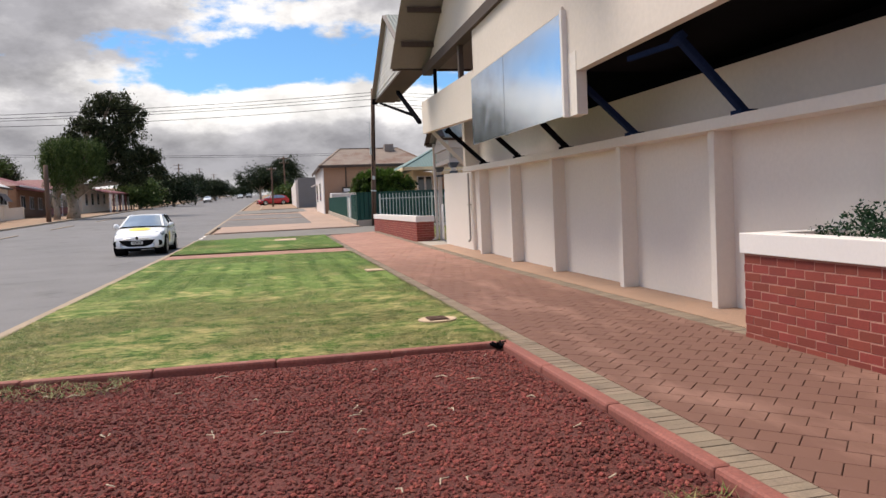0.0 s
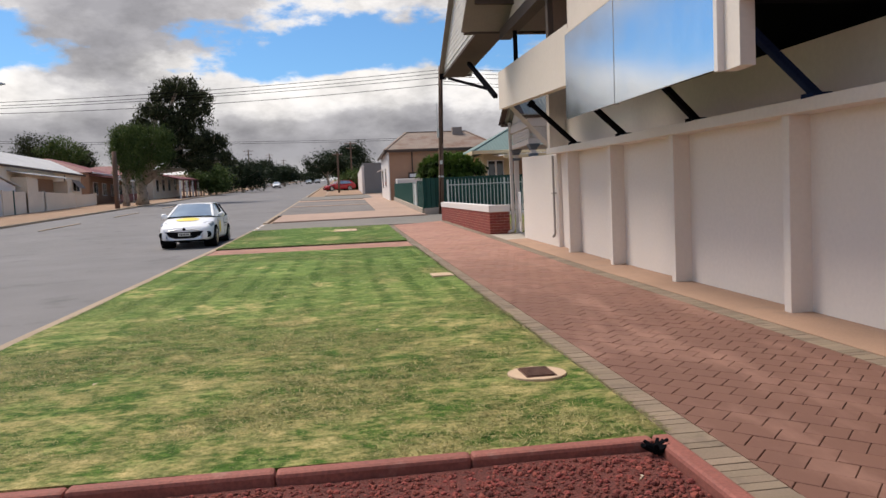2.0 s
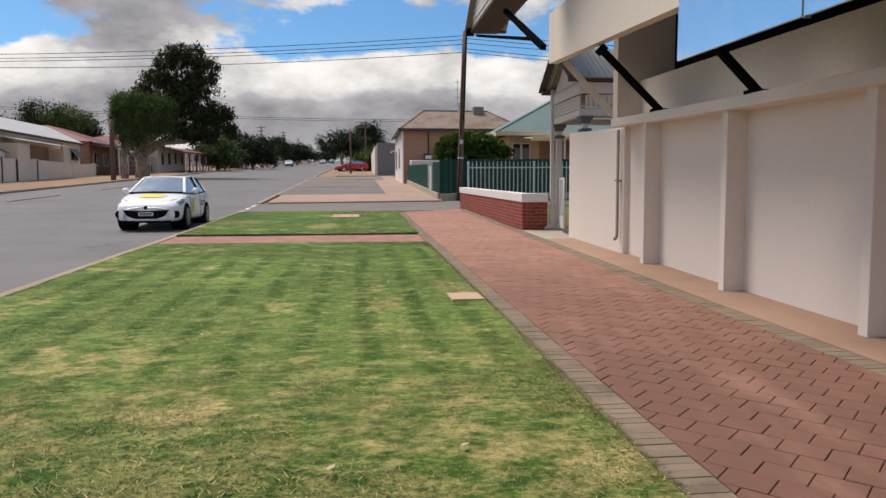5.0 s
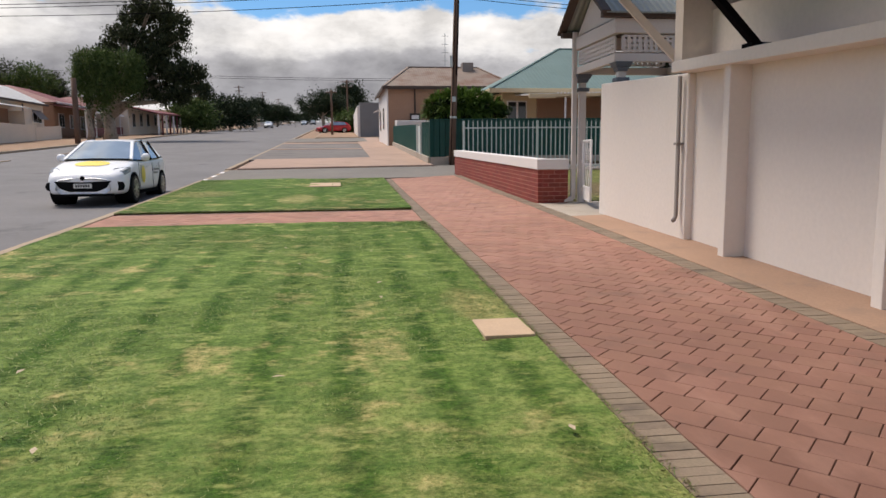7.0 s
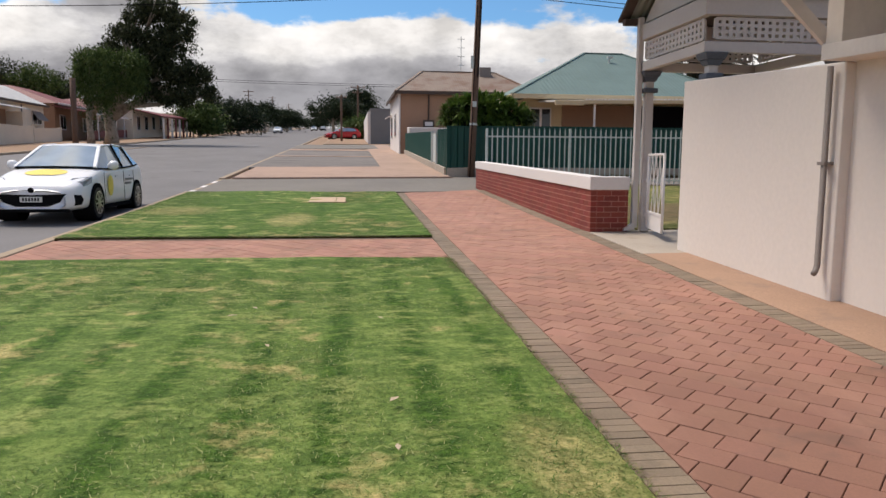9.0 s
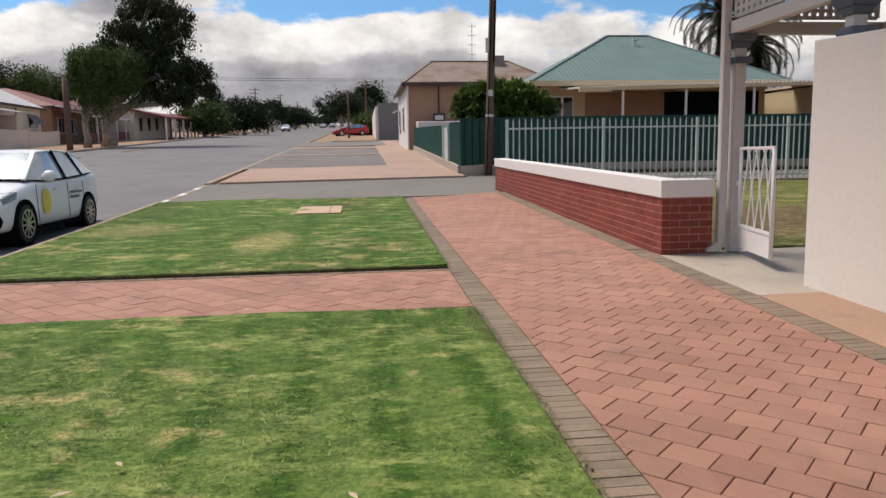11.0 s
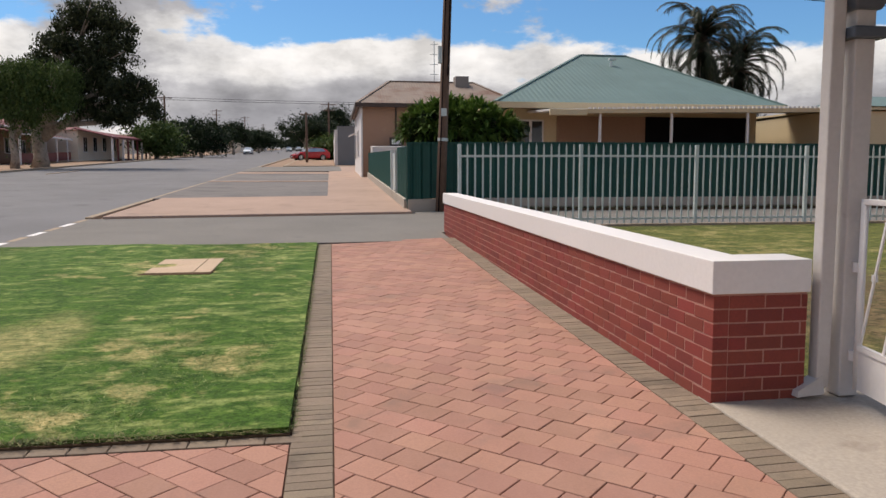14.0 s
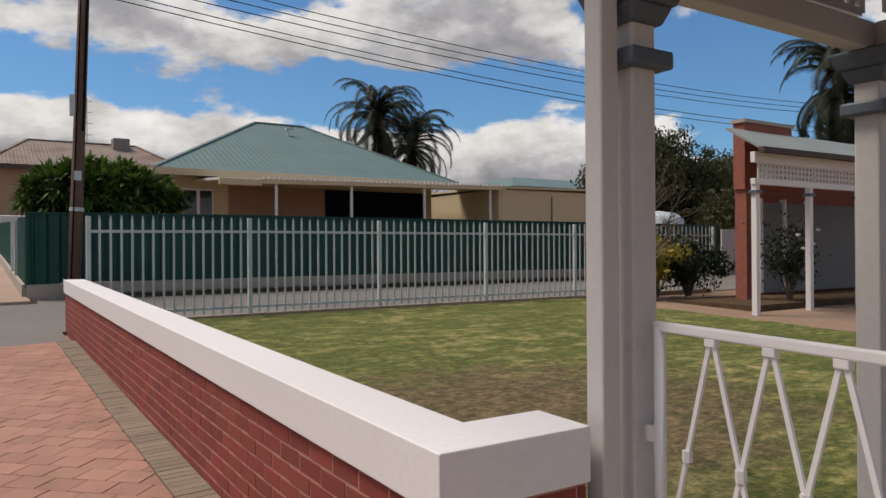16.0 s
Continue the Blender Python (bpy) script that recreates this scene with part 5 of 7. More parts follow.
def tree(name, x, y, label, blobs, leaves, size, material, trunk_r, fork, seed, droop=0.0, clump=0.55, bark="bark", base=None):
    z = (H(x, y) if base is None else base) - 0.1
    rng = random.Random(seed)
    t = thing(name, (x, y, z), label, "tree")
    top = Vector((x + rng.uniform(-0.3, 0.3), y, z + fork))
    g = Geo()
    g.tube([(x, y, z), (x + 0.05, y, z + fork * 0.25), (x - 0.08, y, z + fork * 0.6), top], [trunk_r * 1.35, trunk_r, trunk_r * 0.9, trunk_r * 0.8], 10)
    for b in blobs:
        c = Vector(b[:3])
        mid = top.lerp(c, 0.5) + Vector((rng.uniform(-0.3, 0.3), 0, rng.uniform(-0.5, 0.2)))
        start = Vector((x, y, z + fork * rng.uniform(0.55, 1.0)))
        g.tube([start, mid, c], [trunk_r * 0.55, trunk_r * 0.36, trunk_r * 0.15], 7)
        for _ in range(4):
            e = c + Vector((rng.uniform(-1, 1) * b[3], rng.uniform(-1, 1) * b[4], rng.uniform(-0.6, 0.9) * b[5]))
            g.tube([mid.lerp(c, rng.uniform(0.3, 1)), e], [trunk_r * 0.18, trunk_r * 0.05], 5)
    part("trunk", g, M[bark], t, smooth=True)
    part("crown", leaf_cloud(blobs, leaves, size, seed, droop, clump), M[material], t)
    return t


tree("gum_tree", -20.2, 83.5, "tall dark eucalyptus with a broken crown beside the street",
     [(-15.8, 83.5, 15.0, 1.9, 1.6, 1.0), (-17.5, 83.6, 14.2, 1.1, 1.0, 0.7), (-13.9, 83.5, 14.0, 1.2, 1.1, 1.3), (-18.3, 83.7, 12.7, 1.6, 1.4, 0.9), (-15.1, 83.5, 12.2, 2.1, 1.7, 1.4), (-20.1, 84.2, 11.2, 1.5, 1.3, 0.9),
      (-16.7, 83.6, 10.0, 2.1, 1.8, 1.5), (-14.2, 83.4, 9.6, 1.5, 1.3, 1.2), (-12.4, 83.5, 9.2, 1.0, 0.9, 1.2), (-13.6, 83.5, 7.7, 1.5, 1.2, 1.1), (-11.5, 83.5, 7.4, 0.8, 0.7, 0.9), (-15.3, 83.6, 7.3, 1.5, 1.3, 0.9), (-17.2, 83.9, 8.0, 1.2, 1.2, 1.2)],
     46000, 0.13, "gumleaf", 0.55, 3.6, 21, 0.08, 0.26)
tree("pepper_tree", -21.2, 81.2, "drooping pale green tree in front of the dark gum",
     [(-19.9, 81.2, 10.1, 1.3, 1.1, 1.0), (-21.5, 81.3, 10.3, 0.8, 0.8, 0.8), (-17.5, 81.2, 9.9, 1.2, 1.0, 1.1), (-21.4, 81.3, 8.7, 1.0, 0.9, 1.2), (-19.6, 81.0, 8.6, 1.3, 1.1, 1.0), (-17.6, 81.2, 8.4, 0.9, 0.8, 0.8), (-20.4, 81.2, 7.3, 1.0, 0.9, 0.8)],
     34000, 0.10, "pepperleaf", 0.28, 3.4, 5, 0.5, 0.22)
far = [(-16.7, 136, 3.6, 3.4, 3.0, 2.3, 8.3, "darkleaf"), (-19.8, 121, 2.8, 2.5, 2.4, 1.9, 7.3, "pepperleaf"), (-22.5, 150, 4, 4, 3, 2.6, 9.2, "darkleaf"), (-16.5, 172, 4, 2.4, 2.6, 1.6, 11.2, "darkleaf"), (-14.2, 200, 4, 3.2, 3, 2.0, 11.6, "darkleaf"), (-18, 250, 5, 5, 5, 2.2, 14.0, "darkleaf"), (-10.5, 290, 4, 4, 4, 1.8, 15.0, "darkleaf"),
       (3.7, 180, 4, 2.9, 3, 2.9, 14.6, "darkleaf"), (-2.2, 165, 4, 3.6, 4, 2.1, 11.9, "darkleaf"), (1.5, 170, 4, 3.0, 3, 2.0, 11.0, "darkleaf"), (-3.5, 250, 5, 5, 5, 2.6, 15.6, "darkleaf"), (2.4, 112, 1.5, 1.2, 1.4, 1.3, 5.4, "pepperleaf")]
for i, (x, y, a, rx, ry, rz, zc, mt) in enumerate(far):
    blobs = [(x, y, zc, rx, ry, rz), (x + rx * 0.7, y, zc - rz * 0.3, rx * 0.7, ry * 0.7, rz * 0.7), (x - rx * 0.75, y, zc - rz * 0.2, rx * 0.6, ry * 0.7, rz * 0.75), (x + rx * 0.2, y, zc + rz * 0.6, rx * 0.6, ry * 0.6, rz * 0.5)]
    tree("street_tree", x, y, "dark rounded street tree farther along" if mt == "darkleaf" else "pale olive street shrub tree", blobs, 9000, 0.20, mt, 0.25, max(1.2, zc - rz - G(y)), 40 + i, 0.0, 0.6)
for i, (x, y, zc) in enumerate(((-46.6, 125, 12.8), (-42.2, 124, 13.0), (-54, 126, 11.6), (-61, 126, 12.0), (-40.2, 126, 11.0), (-70, 124, 11.4), (-80, 112, 10.2), (-66, 104, 9.6))):
    tree("background_tree", x, y, "feathery green tree behind the houses", [(x, y, zc, 2.2, 2, 2.3), (x + 1.2, y, zc - 1.4, 2.0, 2, 1.6), (x - 1.3, y, zc - 1.2, 1.9, 2, 1.8)], 7000, 0.17, "pepperleaf" if i % 2 else "gumleaf", 0.3, 4.5, 70 + i, 0.2, 0.5)
for i, (x, y, zc, r) in enumerate(((35.5, 52, 6.2, 2.4), (38.5, 53, 6.8, 2.6), (42, 52, 5.4, 2.6), (45.5, 54, 6.0, 2.8), (39, 48, 3.6, 1.9))):
    tree("yard_tree", x, y, "dusty olive tree beyond the lane", [(x, y, zc, r, r, r * 0.9), (x + r * 0.6, y, zc - 1, r * 0.8, r * 0.8, r * 0.7), (x - r * 0.6, y, zc - 0.8, r * 0.8, r * 0.8, r * 0.8)], 24000, 0.11, "gumleaf" if i % 2 else "oliveleaf", 0.2, 2.6, 90 + i, 0.05, 0.32)


def strap_bush(name, x, y, z, w, d, h, label):
    """A broad shrub of long strap leaves in rosettes."""
    t = thing(name, (x, y, z), label, "shrub")
    rng = random.Random(17)
    g = Geo()
    for _ in range(260):
        a, v = rng.uniform(0, 6.283), rng.uniform(-0.35, 1.0)
        k = math.sqrt(max(0.0, 1 - v * v)) * rng.uniform(0.8, 1.0)
        cx, cy, cz = x + w * k * math.cos(a), y + d * k * math.sin(a), z + h * 0.42 + h * 0.5 * v * rng.uniform(0.8, 1.0) + 0.10 * math.sin(5 * a)
        out = Vector((k * math.cos(a), k * math.sin(a), v + 0.4)).normalized()
        for _ in range(26):
            e = (out + Vector((rng.gauss(0, 0.6), rng.gauss(0, 0.6), rng.gauss(0, 0.5)))).normalized()
            L = rng.uniform(0.25, 0.50)
            s = e.cross(Vector((0, 0, 1)))
            s = s.normalized() * 0.034 if s.length > 0.01 else Vector((0.034, 0, 0))
            p0 = Vector((cx, cy, cz))
            p1, p2 = p0 + e * L * 0.5, p0 + e * L + Vector((0, 0, -0.25 * L))
            n = len(g.v)
            g.v += [tuple(p) for p in (p0, p1 - s, p1 + s, p2)]
            g.f += [(n, n + 1, n + 2), (n + 1, n + 3, n + 2)]
    part("leaves", g, M["shrubleaf"], t)
    # shade inside the shrub is put into a darker leaf colour
    part("inner_leaves", leaf_cloud([(x, y, z + h * 0.4, w * 0.8, d * 0.7, h * 0.36)], 3000, 0.14, 3, 0.0, 0.12), M["darkleaf"], t, "inner leaves coloured dark for the shade within the shrub")
    part("branchwork", Geo().tube([(x - 0.4, y, z - 2.2), (x - 0.5, y, z + h * 0.5)], 0.08, 6).tube([(x + 0.6, y, z - 2.2), (x + 0.7, y, z + h * 0.5)], 0.08, 6), M["twig"], t)
    return t


strap_bush("oleander_bush", 6.25, 41.9, 2.62, 1.75, 0.8, 1.55, "bright green broad strap-leaved shrub above the green fence")


def shrub(name, x, y, label, blobs, count, size, material, seed, twigs=10):
    z = H(x, y)
    t = thing(name, (x, y, z), label, "shrub")
    rng = random.Random(seed)
    g = Geo()
    for _ in range(twigs):
        b = rng.choice(blobs)
        e = Vector(b[:3]) + Vector((rng.uniform(-1, 1) * b[3], rng.uniform(-1, 1) * b[4], rng.uniform(0, 1.1) * b[5]))
        g.tube([(x + rng.uniform(-0.1, 0.1), y, z), Vector((x, y, z)).lerp(e, 0.5) + Vector((0, 0, 0.2)), e], [0.025, 0.015, 0.006], 5)
    part("branchwork", g, M["twig"], t)
    if count:
        part("leaves", leaf_cloud(blobs, count, size, seed, 0.0, 0.16), M[material], t)
    return t


zy = H(9, 34)
shrub("yellow_shrub", 17.6, 35.2, "low yellow-leaved shrub by the palisade fence", [(17.6, 35.2, zy + 1.05, 0.7, 0.4, 0.38), (17.25, 35.2, zy + 0.75, 0.4, 0.3, 0.35), (18.0, 35.2, zy + 0.95, 0.45, 0.35, 0.4)], 2300, 0.075, "yellowleaf", 3, 18)
shrub("rose_shrub", 18.7, 35.1, "straggly dark green rose bush by the fence", [(18.6, 35.1, zy + 0.9, 0.7, 0.4, 0.6), (19.2, 35.0, zy + 0.7, 0.5, 0.4, 0.5)], 2000, 0.065, "darkleaf", 4, 24)
shrub("rose_shrub", 19.3, 32.8, "dark green rose bush with white blooms at the veranda", [(19.3, 32.8, zy + 1.0, 0.7, 0.35, 0.7)], 1500, 0.05, "darkleaf", 8, 12)
for i, (dx, dz) in enumerate(((-0.3, 1.5), (0.1, 1.75), (0.3, 1.3), (-0.1, 1.2), (0.5, 1.62))):
    g = Geo().tube([(19.3 + dx, 32.4, zy + dz - 0.03), (19.3 + dx, 32.4, zy + dz), (19.3 + dx, 32.4, zy + dz + 0.04)], [0.02, 0.06, 0.03], 7)
    tagged(part("rose_bloom", g, M["white"]), "small white rose bloom on the bush", "flower", "rose blooms")


def sapling(x, y, label):
    z = H(x, y)
    t = thing("bare_sapling", (x, y, z), label, "tree")
    rng = random.Random(14)
    g = Geo()
    top = Vector((x + 0.05, y, z + 1.9))
    g.tube([(x, y, z), (x + 0.03, y, z + 1.2), top], [0.06, 0.05, 0.03], 7)
    part("trunk", g, M["twig"], t, smooth=True)
    g = Geo()

    def limb(p, d, L, r, k):
        q = p + d * L
        g.tube([p, p.lerp(q, 0.5) + Vector((rng.uniform(-0.04, 0.04), 0, 0.02)), q], [r, r * 0.8, r * 0.55], 5)
        if k:
            for _ in range(3):
                e = (d + Vector((rng.uniform(-0.8, 0.8), rng.uniform(-0.8, 0.8), rng.uniform(-0.35, 0.5)))).normalized()
                limb(p.lerp(q, rng.uniform(0.5, 1.0)), e, L * rng.uniform(0.55, 0.8), r * 0.55, k - 1)

    for i in range(9):
        a = i * 2.4
        limb(Vector((x + 0.03, y, z + 0.95 + 0.10 * i)), Vector((math.cos(a), math.sin(a), 0.7)).normalized(), 0.55, 0.018, 3)
    part("branchwork", g, M["twig"], t, "thin bare twigs")
    return t


sapling(12.3, 30.9, "leafless young tree with thin twigs on the yard lawn")
zc = 0.93
shrub_c = thing("conifer_shrub", (5.05, 5.2, H(5, 5.2) + zc), "spreading dark green juniper in the planter", "shrub")
part("leaves", leaf_cloud([(5.05, 5.0, 1.0, 0.42, 0.75, 0.19), (4.98, 4.2, 1.05, 0.42, 0.8, 0.3), (5.0, 5.9, 0.95, 0.25, 0.35, 0.06)], 9000, 0.022, 31, 0.0, 0.06), M["conifer"], shrub_c)
part("branchwork", Geo().tube([(5.0, 4.9, 0.8), (5.05, 5.2, 1.05)], 0.03, 6), M["twig"], shrub_c)


def palm(x, y, z, h, reach, seed, label):
    t = thing("palm_tree", (x, y, z), label, "palm")
    rng = random.Random(seed)
    g = Geo()
    g.tube([(x, y, z), (x + 0.1, y, z + h * 0.5), (x, y, z + h)], [0.34, 0.28, 0.30], 10)
    part("trunk", g, M["darktimber"], t, smooth=True)
    g = Geo()
    ribs = Geo()
    for i in range(64):
        a, e = rng.uniform(0, 6.283), rng.uniform(-1.0, 1.45)
        L = reach * rng.uniform(0.8, 1.1)
        d = Vector((math.cos(a), math.sin(a), 0))
        pts, p, ang = [], Vector((x, y, z + h - max(0.0, 0.6 - e) * 0.9)), e
        for k in range(11):
            pts.append(p.copy())
            p = p + (d * math.cos(ang) + Vector((0, 0, math.sin(ang)))) * (L / 10)
            ang -= 0.15 + 0.02 * k
        ribs.tube(pts[::2], [0.05, 0.04, 0.032, 0.025, 0.018, 0.01], 4)
        side = d.cross(Vector((0, 0, 1)))
        for k in range(10):
            for m in range(3):
                q = pts[k].lerp(pts[k + 1], m / 3)
                ll = 0.68 * (1 - 0.5 * k / 10) * rng.uniform(0.8, 1.1)
                for s in (-1, 1):
                    tip = q + side * s * ll * 0.75 + Vector((0, 0, -0.45 * ll)) + (pts[k + 1] - pts[k]).normalized() * 0.2
                    wv = (pts[k + 1] - pts[k]).normalized() * 0.055
                    n = len(g.v)
                    g.v += [tuple(q - wv), tuple(q + wv), tuple(tip)]
                    g.f.append((n, n + 1, n + 2))
    part("fronds", g, M["palmleaf"], t, "dark arching fronds")
    part("crown_core", ribs, M["twig"], t, kind="stuff")
    return t


palm(24.2, 62, G(58), 8.6, 4.2, 2, "date palm with dark arching fronds behind the house")
palm(26.9, 62.5, G(58), 7.3, 3.8, 6, "second shorter palm behind the house")
palm(33.0, 39, H(9, 39), 8.0, 3.2, 8, "palm with drooping fronds beyond the brick house")

# ---------------------------------------------------------------- brick house across the yard
h4 = thing("house", (20, 33, H(9, 33)), "red brick house with a lattice veranda beside the yard", "house")
zf = H(9, 33)
part("wall", Geo().box(23.5, 32, 34.8, 36.5, zf - 0.2, 4.3), M["pinkbrick"], h4, "red brick wall")
part("wall", Geo().box(20.2, 32, 34.5, 34.8, zf - 0.2, 4.3), M["pinkbrick"], h4, "red brick front wall")
part("side_wall", Geo().box(18.35, 18.7, 33.5, 33.8, zf - 0.2, 3.4), M["pinkbrick"], h4, "red brick pier")
part("side_wall", Geo().box(18.3, 20.2, 33.5, 33.8, 3.4, 4.95), M["pinkbrick"], h4, "red brick parapet wall")
part("coping", Geo().box(18.25, 20.25, 33.45, 33.85, 4.95, 5.03), M["concrete"], h4)
q = [(16.2, 31.7, 3.96), (30, 31.7, 4.05), (30, 33.5, 4.75), (17.6, 33.5, 4.72)]
part("veranda_roof", Geo().add(q + [(x, y, z + 0.05) for x, y, z in q], [(0, 1, 2, 3), (7, 6, 5, 4), (0, 4, 5, 1), (1, 5, 6, 2), (2, 6, 7, 3), (3, 7, 4, 0)]), M["porchroof"], h4, "pale corrugated veranda roof")
part("gutter", Geo().beam((16.15, 31.66, 3.95), (30, 31.66, 4.04), 0.12, 0.11), M["darktimber"], h4, "dark gutter")
part("beam", Geo().box(16.3, 30, 31.9, 32.0, 3.74, 3.95), M["white"], h4)
part("beam", Geo().box(16.3, 30, 31.9, 32.0, 3.30, 3.42), M["white"], h4)
for k in range(4):
    lattice("lattice_panel", (16.5 + k * 2.0, 31.95, 0), (18.4 + k * 2.0, 31.95, 0), 3.42, 3.74, h4, 14)
for x in (16.4, 18.3, 20.3, 22.3, 24.3):
    vp = part("veranda_post", Geo().box(x - 0.06, x + 0.06, 31.9, 32.02, zf - 0.1, 3.32), M["white"], h4, bevel=0.01)
    part("capital", Geo().box(x - 0.1, x + 0.1, 31.86, 32.06, 3.12, 3.18), M["greysteel"], vp)
part("veranda_floor", Geo().box(16.9, 30, 32.3, 34.6, zf - 0.3, zf + 0.06), M["soil"], h4)
part("door_panel", Geo().box(20.3, 27.5, 34.42, 34.5, zf + 0.1, 3.2), M["greywall"], h4, "grey roller panel under the veranda")
for x in (20.25, 21.3, 22.45):
    part("door_frame", Geo().box(x - 0.06, x + 0.06, 34.36, 34.5, zf + 0.1, 3.3), M["white"], h4)
utility_pole(18.65, 36.6, 9.2, 0.19, 0.15, "pale brown timber pole along the lane", 0.0, ((0.3, 0.9),), "tanpole")
h4.location.x += 0.4
# the water tank seen over the fence
tank = thing("water_tank", (31.5, 47, H(9, 47)), "pale domed tank behind the fence", "tank")
part("drum", Geo().tube([(31.5, 47, 0.9), (31.5, 47, 3.4), (31.5, 47, 3.7), (31.5, 47, 3.85)], [1.2, 1.2, 0.9, 0.1], 20), M["galv"], tank, smooth=True)

# ---------------------------------------------------------------- houses across the street


def cottage(x0, x1, y0, y1, eave, ridge, walls, roof, label):
    h = thing("house", ((x0 + x1) / 2, (y0 + y1) / 2, G(y0)), label, "house")
    part("wall", Geo().box(x0 + 0.6, x1 - 0.6, y0 + 0.6, y1 - 0.6, G(y0) - 0.6, eave), walls, h)
    m = (x0 + x1) / 2
    hip_roof(x0, x1, y0, y1, eave, ridge, m - 1.0, m + 1.0, y0 + (x1 - x0) * 0.3, y1 - (x1 - x0) * 0.3, roof, h)
    part("fascia", Geo().box(x1 - 0.03, x1 + 0.05, y0, y1, eave - 0.15, eave + 0.06), M["white"], h)
    return h


l1 = thing("house", (-30, 78, G(78)), "pale cottage with a low white metal roof", "house")
part("wall", Geo().box(-33.2, -28.3, 58, 89.9, 1.2, 6.6), M["pinkwall"], l1, "pale rendered front wall")
hip_roof(-33.4, -27.9, 57.5, 90.3, 6.62, 8.2, -30.75, -30.55, 60.2, 87.7, M["whiteroof"], l1)
part("fascia", Geo().box(-27.93, -27.85, 57.5, 90.3, 6.46, 6.66), M["darktimber"], l1, "dark gutter line")
part("fascia", Geo().box(-33.4, -27.9, 57.42, 57.52, 6.46, 6.66), M["darktimber"], l1)
part("porch_bay", Geo().box(-28.35, -26.95, 72.3, 74.6, 1.8, 5.6), M["pinkwall"], l1, "pale sheeted porch bay")
part("porch_bay", Geo().box(-28.35, -26.95, 74.6, 81.9, 1.8, 4.35), M["pinkwall"], l1, "pale porch wall")
part("porch_bay", Geo().box(-28.35, -26.95, 81.9, 82.3, 1.8, 5.6), M["pinkwall"], l1)
# thin brown sheet on the wall carries the porch opening's shade
part("porch_recess", Geo().box(-28.29, -28.22, 74.8, 81.7, 4.2, 5.75), M["brownwall"], l1, "brown sheet painted as the shade of the porch opening")
part("awning", Geo().hexa([(-28.4, 71.6, 6.15), (-26.6, 71.6, 5.78), (-26.6, 82.7, 5.78), (-28.4, 82.7, 6.15), (-28.4, 71.6, 6.23), (-26.6, 71.6, 5.86), (-26.6, 82.7, 5.86), (-28.4, 82.7, 6.23)]), M["whiteroof"], l1, "white awning over the porch")
sash(l1, -28.28, 88.2, 4.75, 2.0, 1.1, "y")
part("window_awning", Geo().hexa([(-28.3, 87.1, 5.95), (-27.6, 87.1, 5.1), (-27.6, 89.3, 5.1), (-28.3, 89.3, 5.95), (-28.3, 87.1, 6.0), (-27.6, 87.1, 5.15), (-27.6, 89.3, 5.15), (-28.3, 89.3, 6.0)]), M["soffit"], l1, "dark canvas window awning")
part("downpipe", Geo().tube([(-28.22, 84.9, 6.4), (-28.22, 84.9, 3.0)], 0.06, 6), M["soffit"], l1)
part("chimney", Geo().box(-31.4, -30.6, 64, 64.8, 7.6, 9.0), M["pinkbrick"], l1)
l1b = thing("garage", (-30, 68, G(68)), "small white gabled garage behind the fence", "garage")
part("wall", Geo().box(-29.6, -27.5, 63.5, 71.2, 1.6, 4.75), M["white"], l1b)
for a, b in ((63.2, 67.6), (71.9, 67.6)):
    q = [(-29.7, a, 4.7), (-27.3, a, 4.7), (-27.3, b, 5.5), (-29.7, b, 5.5)]
    part("roof_sheet", Geo().add(q + [(x, y, z + 0.06) for x, y, z in q], [(0, 1, 2, 3), (7, 6, 5, 4), (0, 4, 5, 1), (1, 5, 6, 2), (2, 6, 7, 3), (3, 7, 4, 0)]), M["whiteroof"], l1b)
part("gable_face", Geo().prism([(-27.5, 63.5, 4.7), (-27.5, 71.2, 4.7), (-27.5, 67.5, 5.45)], (0.05, 0, 0)), M["white"], l1b)
for y0, y1, t, mt, lb in ((46, 57.8, 1.75, "whiteroof", "pale sheet fence panel at the footpath"), (58, 62.8, 1.80, "whiteroof", "pale green-white garage roller door in the fence"), (63.7, 67.4, 1.72, "whiteroof", "pale green-white garage roller door in the fence"), (67.6, 69.6, 1.95, "pinkwall", "cream sheet fence panel by the garage"), (69.7, 72.1, 1.85, "pinkwall", "cream sheet fence panel by the garage")):
    f_ = thing("fence_panel", (-27.1, y0, G(y0)), lb, "fence", "pale fences")
    part("sheet", Geo().strip(-27.14, -27.06, y0, y1, -0.1, t, 2.5), M[mt], f_)
    part("post", Geo().sbox(-27.18, -27.0, y0 - 0.12, y0 + 0.02, -0.1, t + 0.12), M["fencegreen"] if t < 1.9 else M["pinkwall"], f_)
f1 = thing("rendered_fence", (-27.1, 72.3, G(72)), "cream rendered front fence in stepped bays", "fence", "pale fences")
for y0, y1, t in ((72.3, 76.0, 1.75), (76.0, 84.3, 1.45), (84.3, 90.5, 1.22)):
    part("bay", Geo().strip(-27.2, -27.0, y0, y1 - 0.05, -0.1, t), M["pinkwall"], f1)
    part("post", Geo().sbox(-27.25, -26.95, y1 - 0.15, y1 + 0.1, -0.1, t + 0.06), M["pinkwall"], f1)
l2 = cottage(-42, -27.6, 91.8, 105.4, 7.05, 9.1, M["brownwall"], M["redroof"], "brown house with a red metal roof and veranda")
part("veranda_roof", Geo().hexa([(-28.2, 91.6, 6.75), (-24.9, 91.6, 6.15), (-24.9, 105.5, 6.3), (-28.2, 105.5, 6.9), (-28.2, 91.6, 6.85), (-24.9, 91.6, 6.25), (-24.9, 105.5, 6.4), (-28.2, 105.5, 7.0)]), M["redroof"], l2)
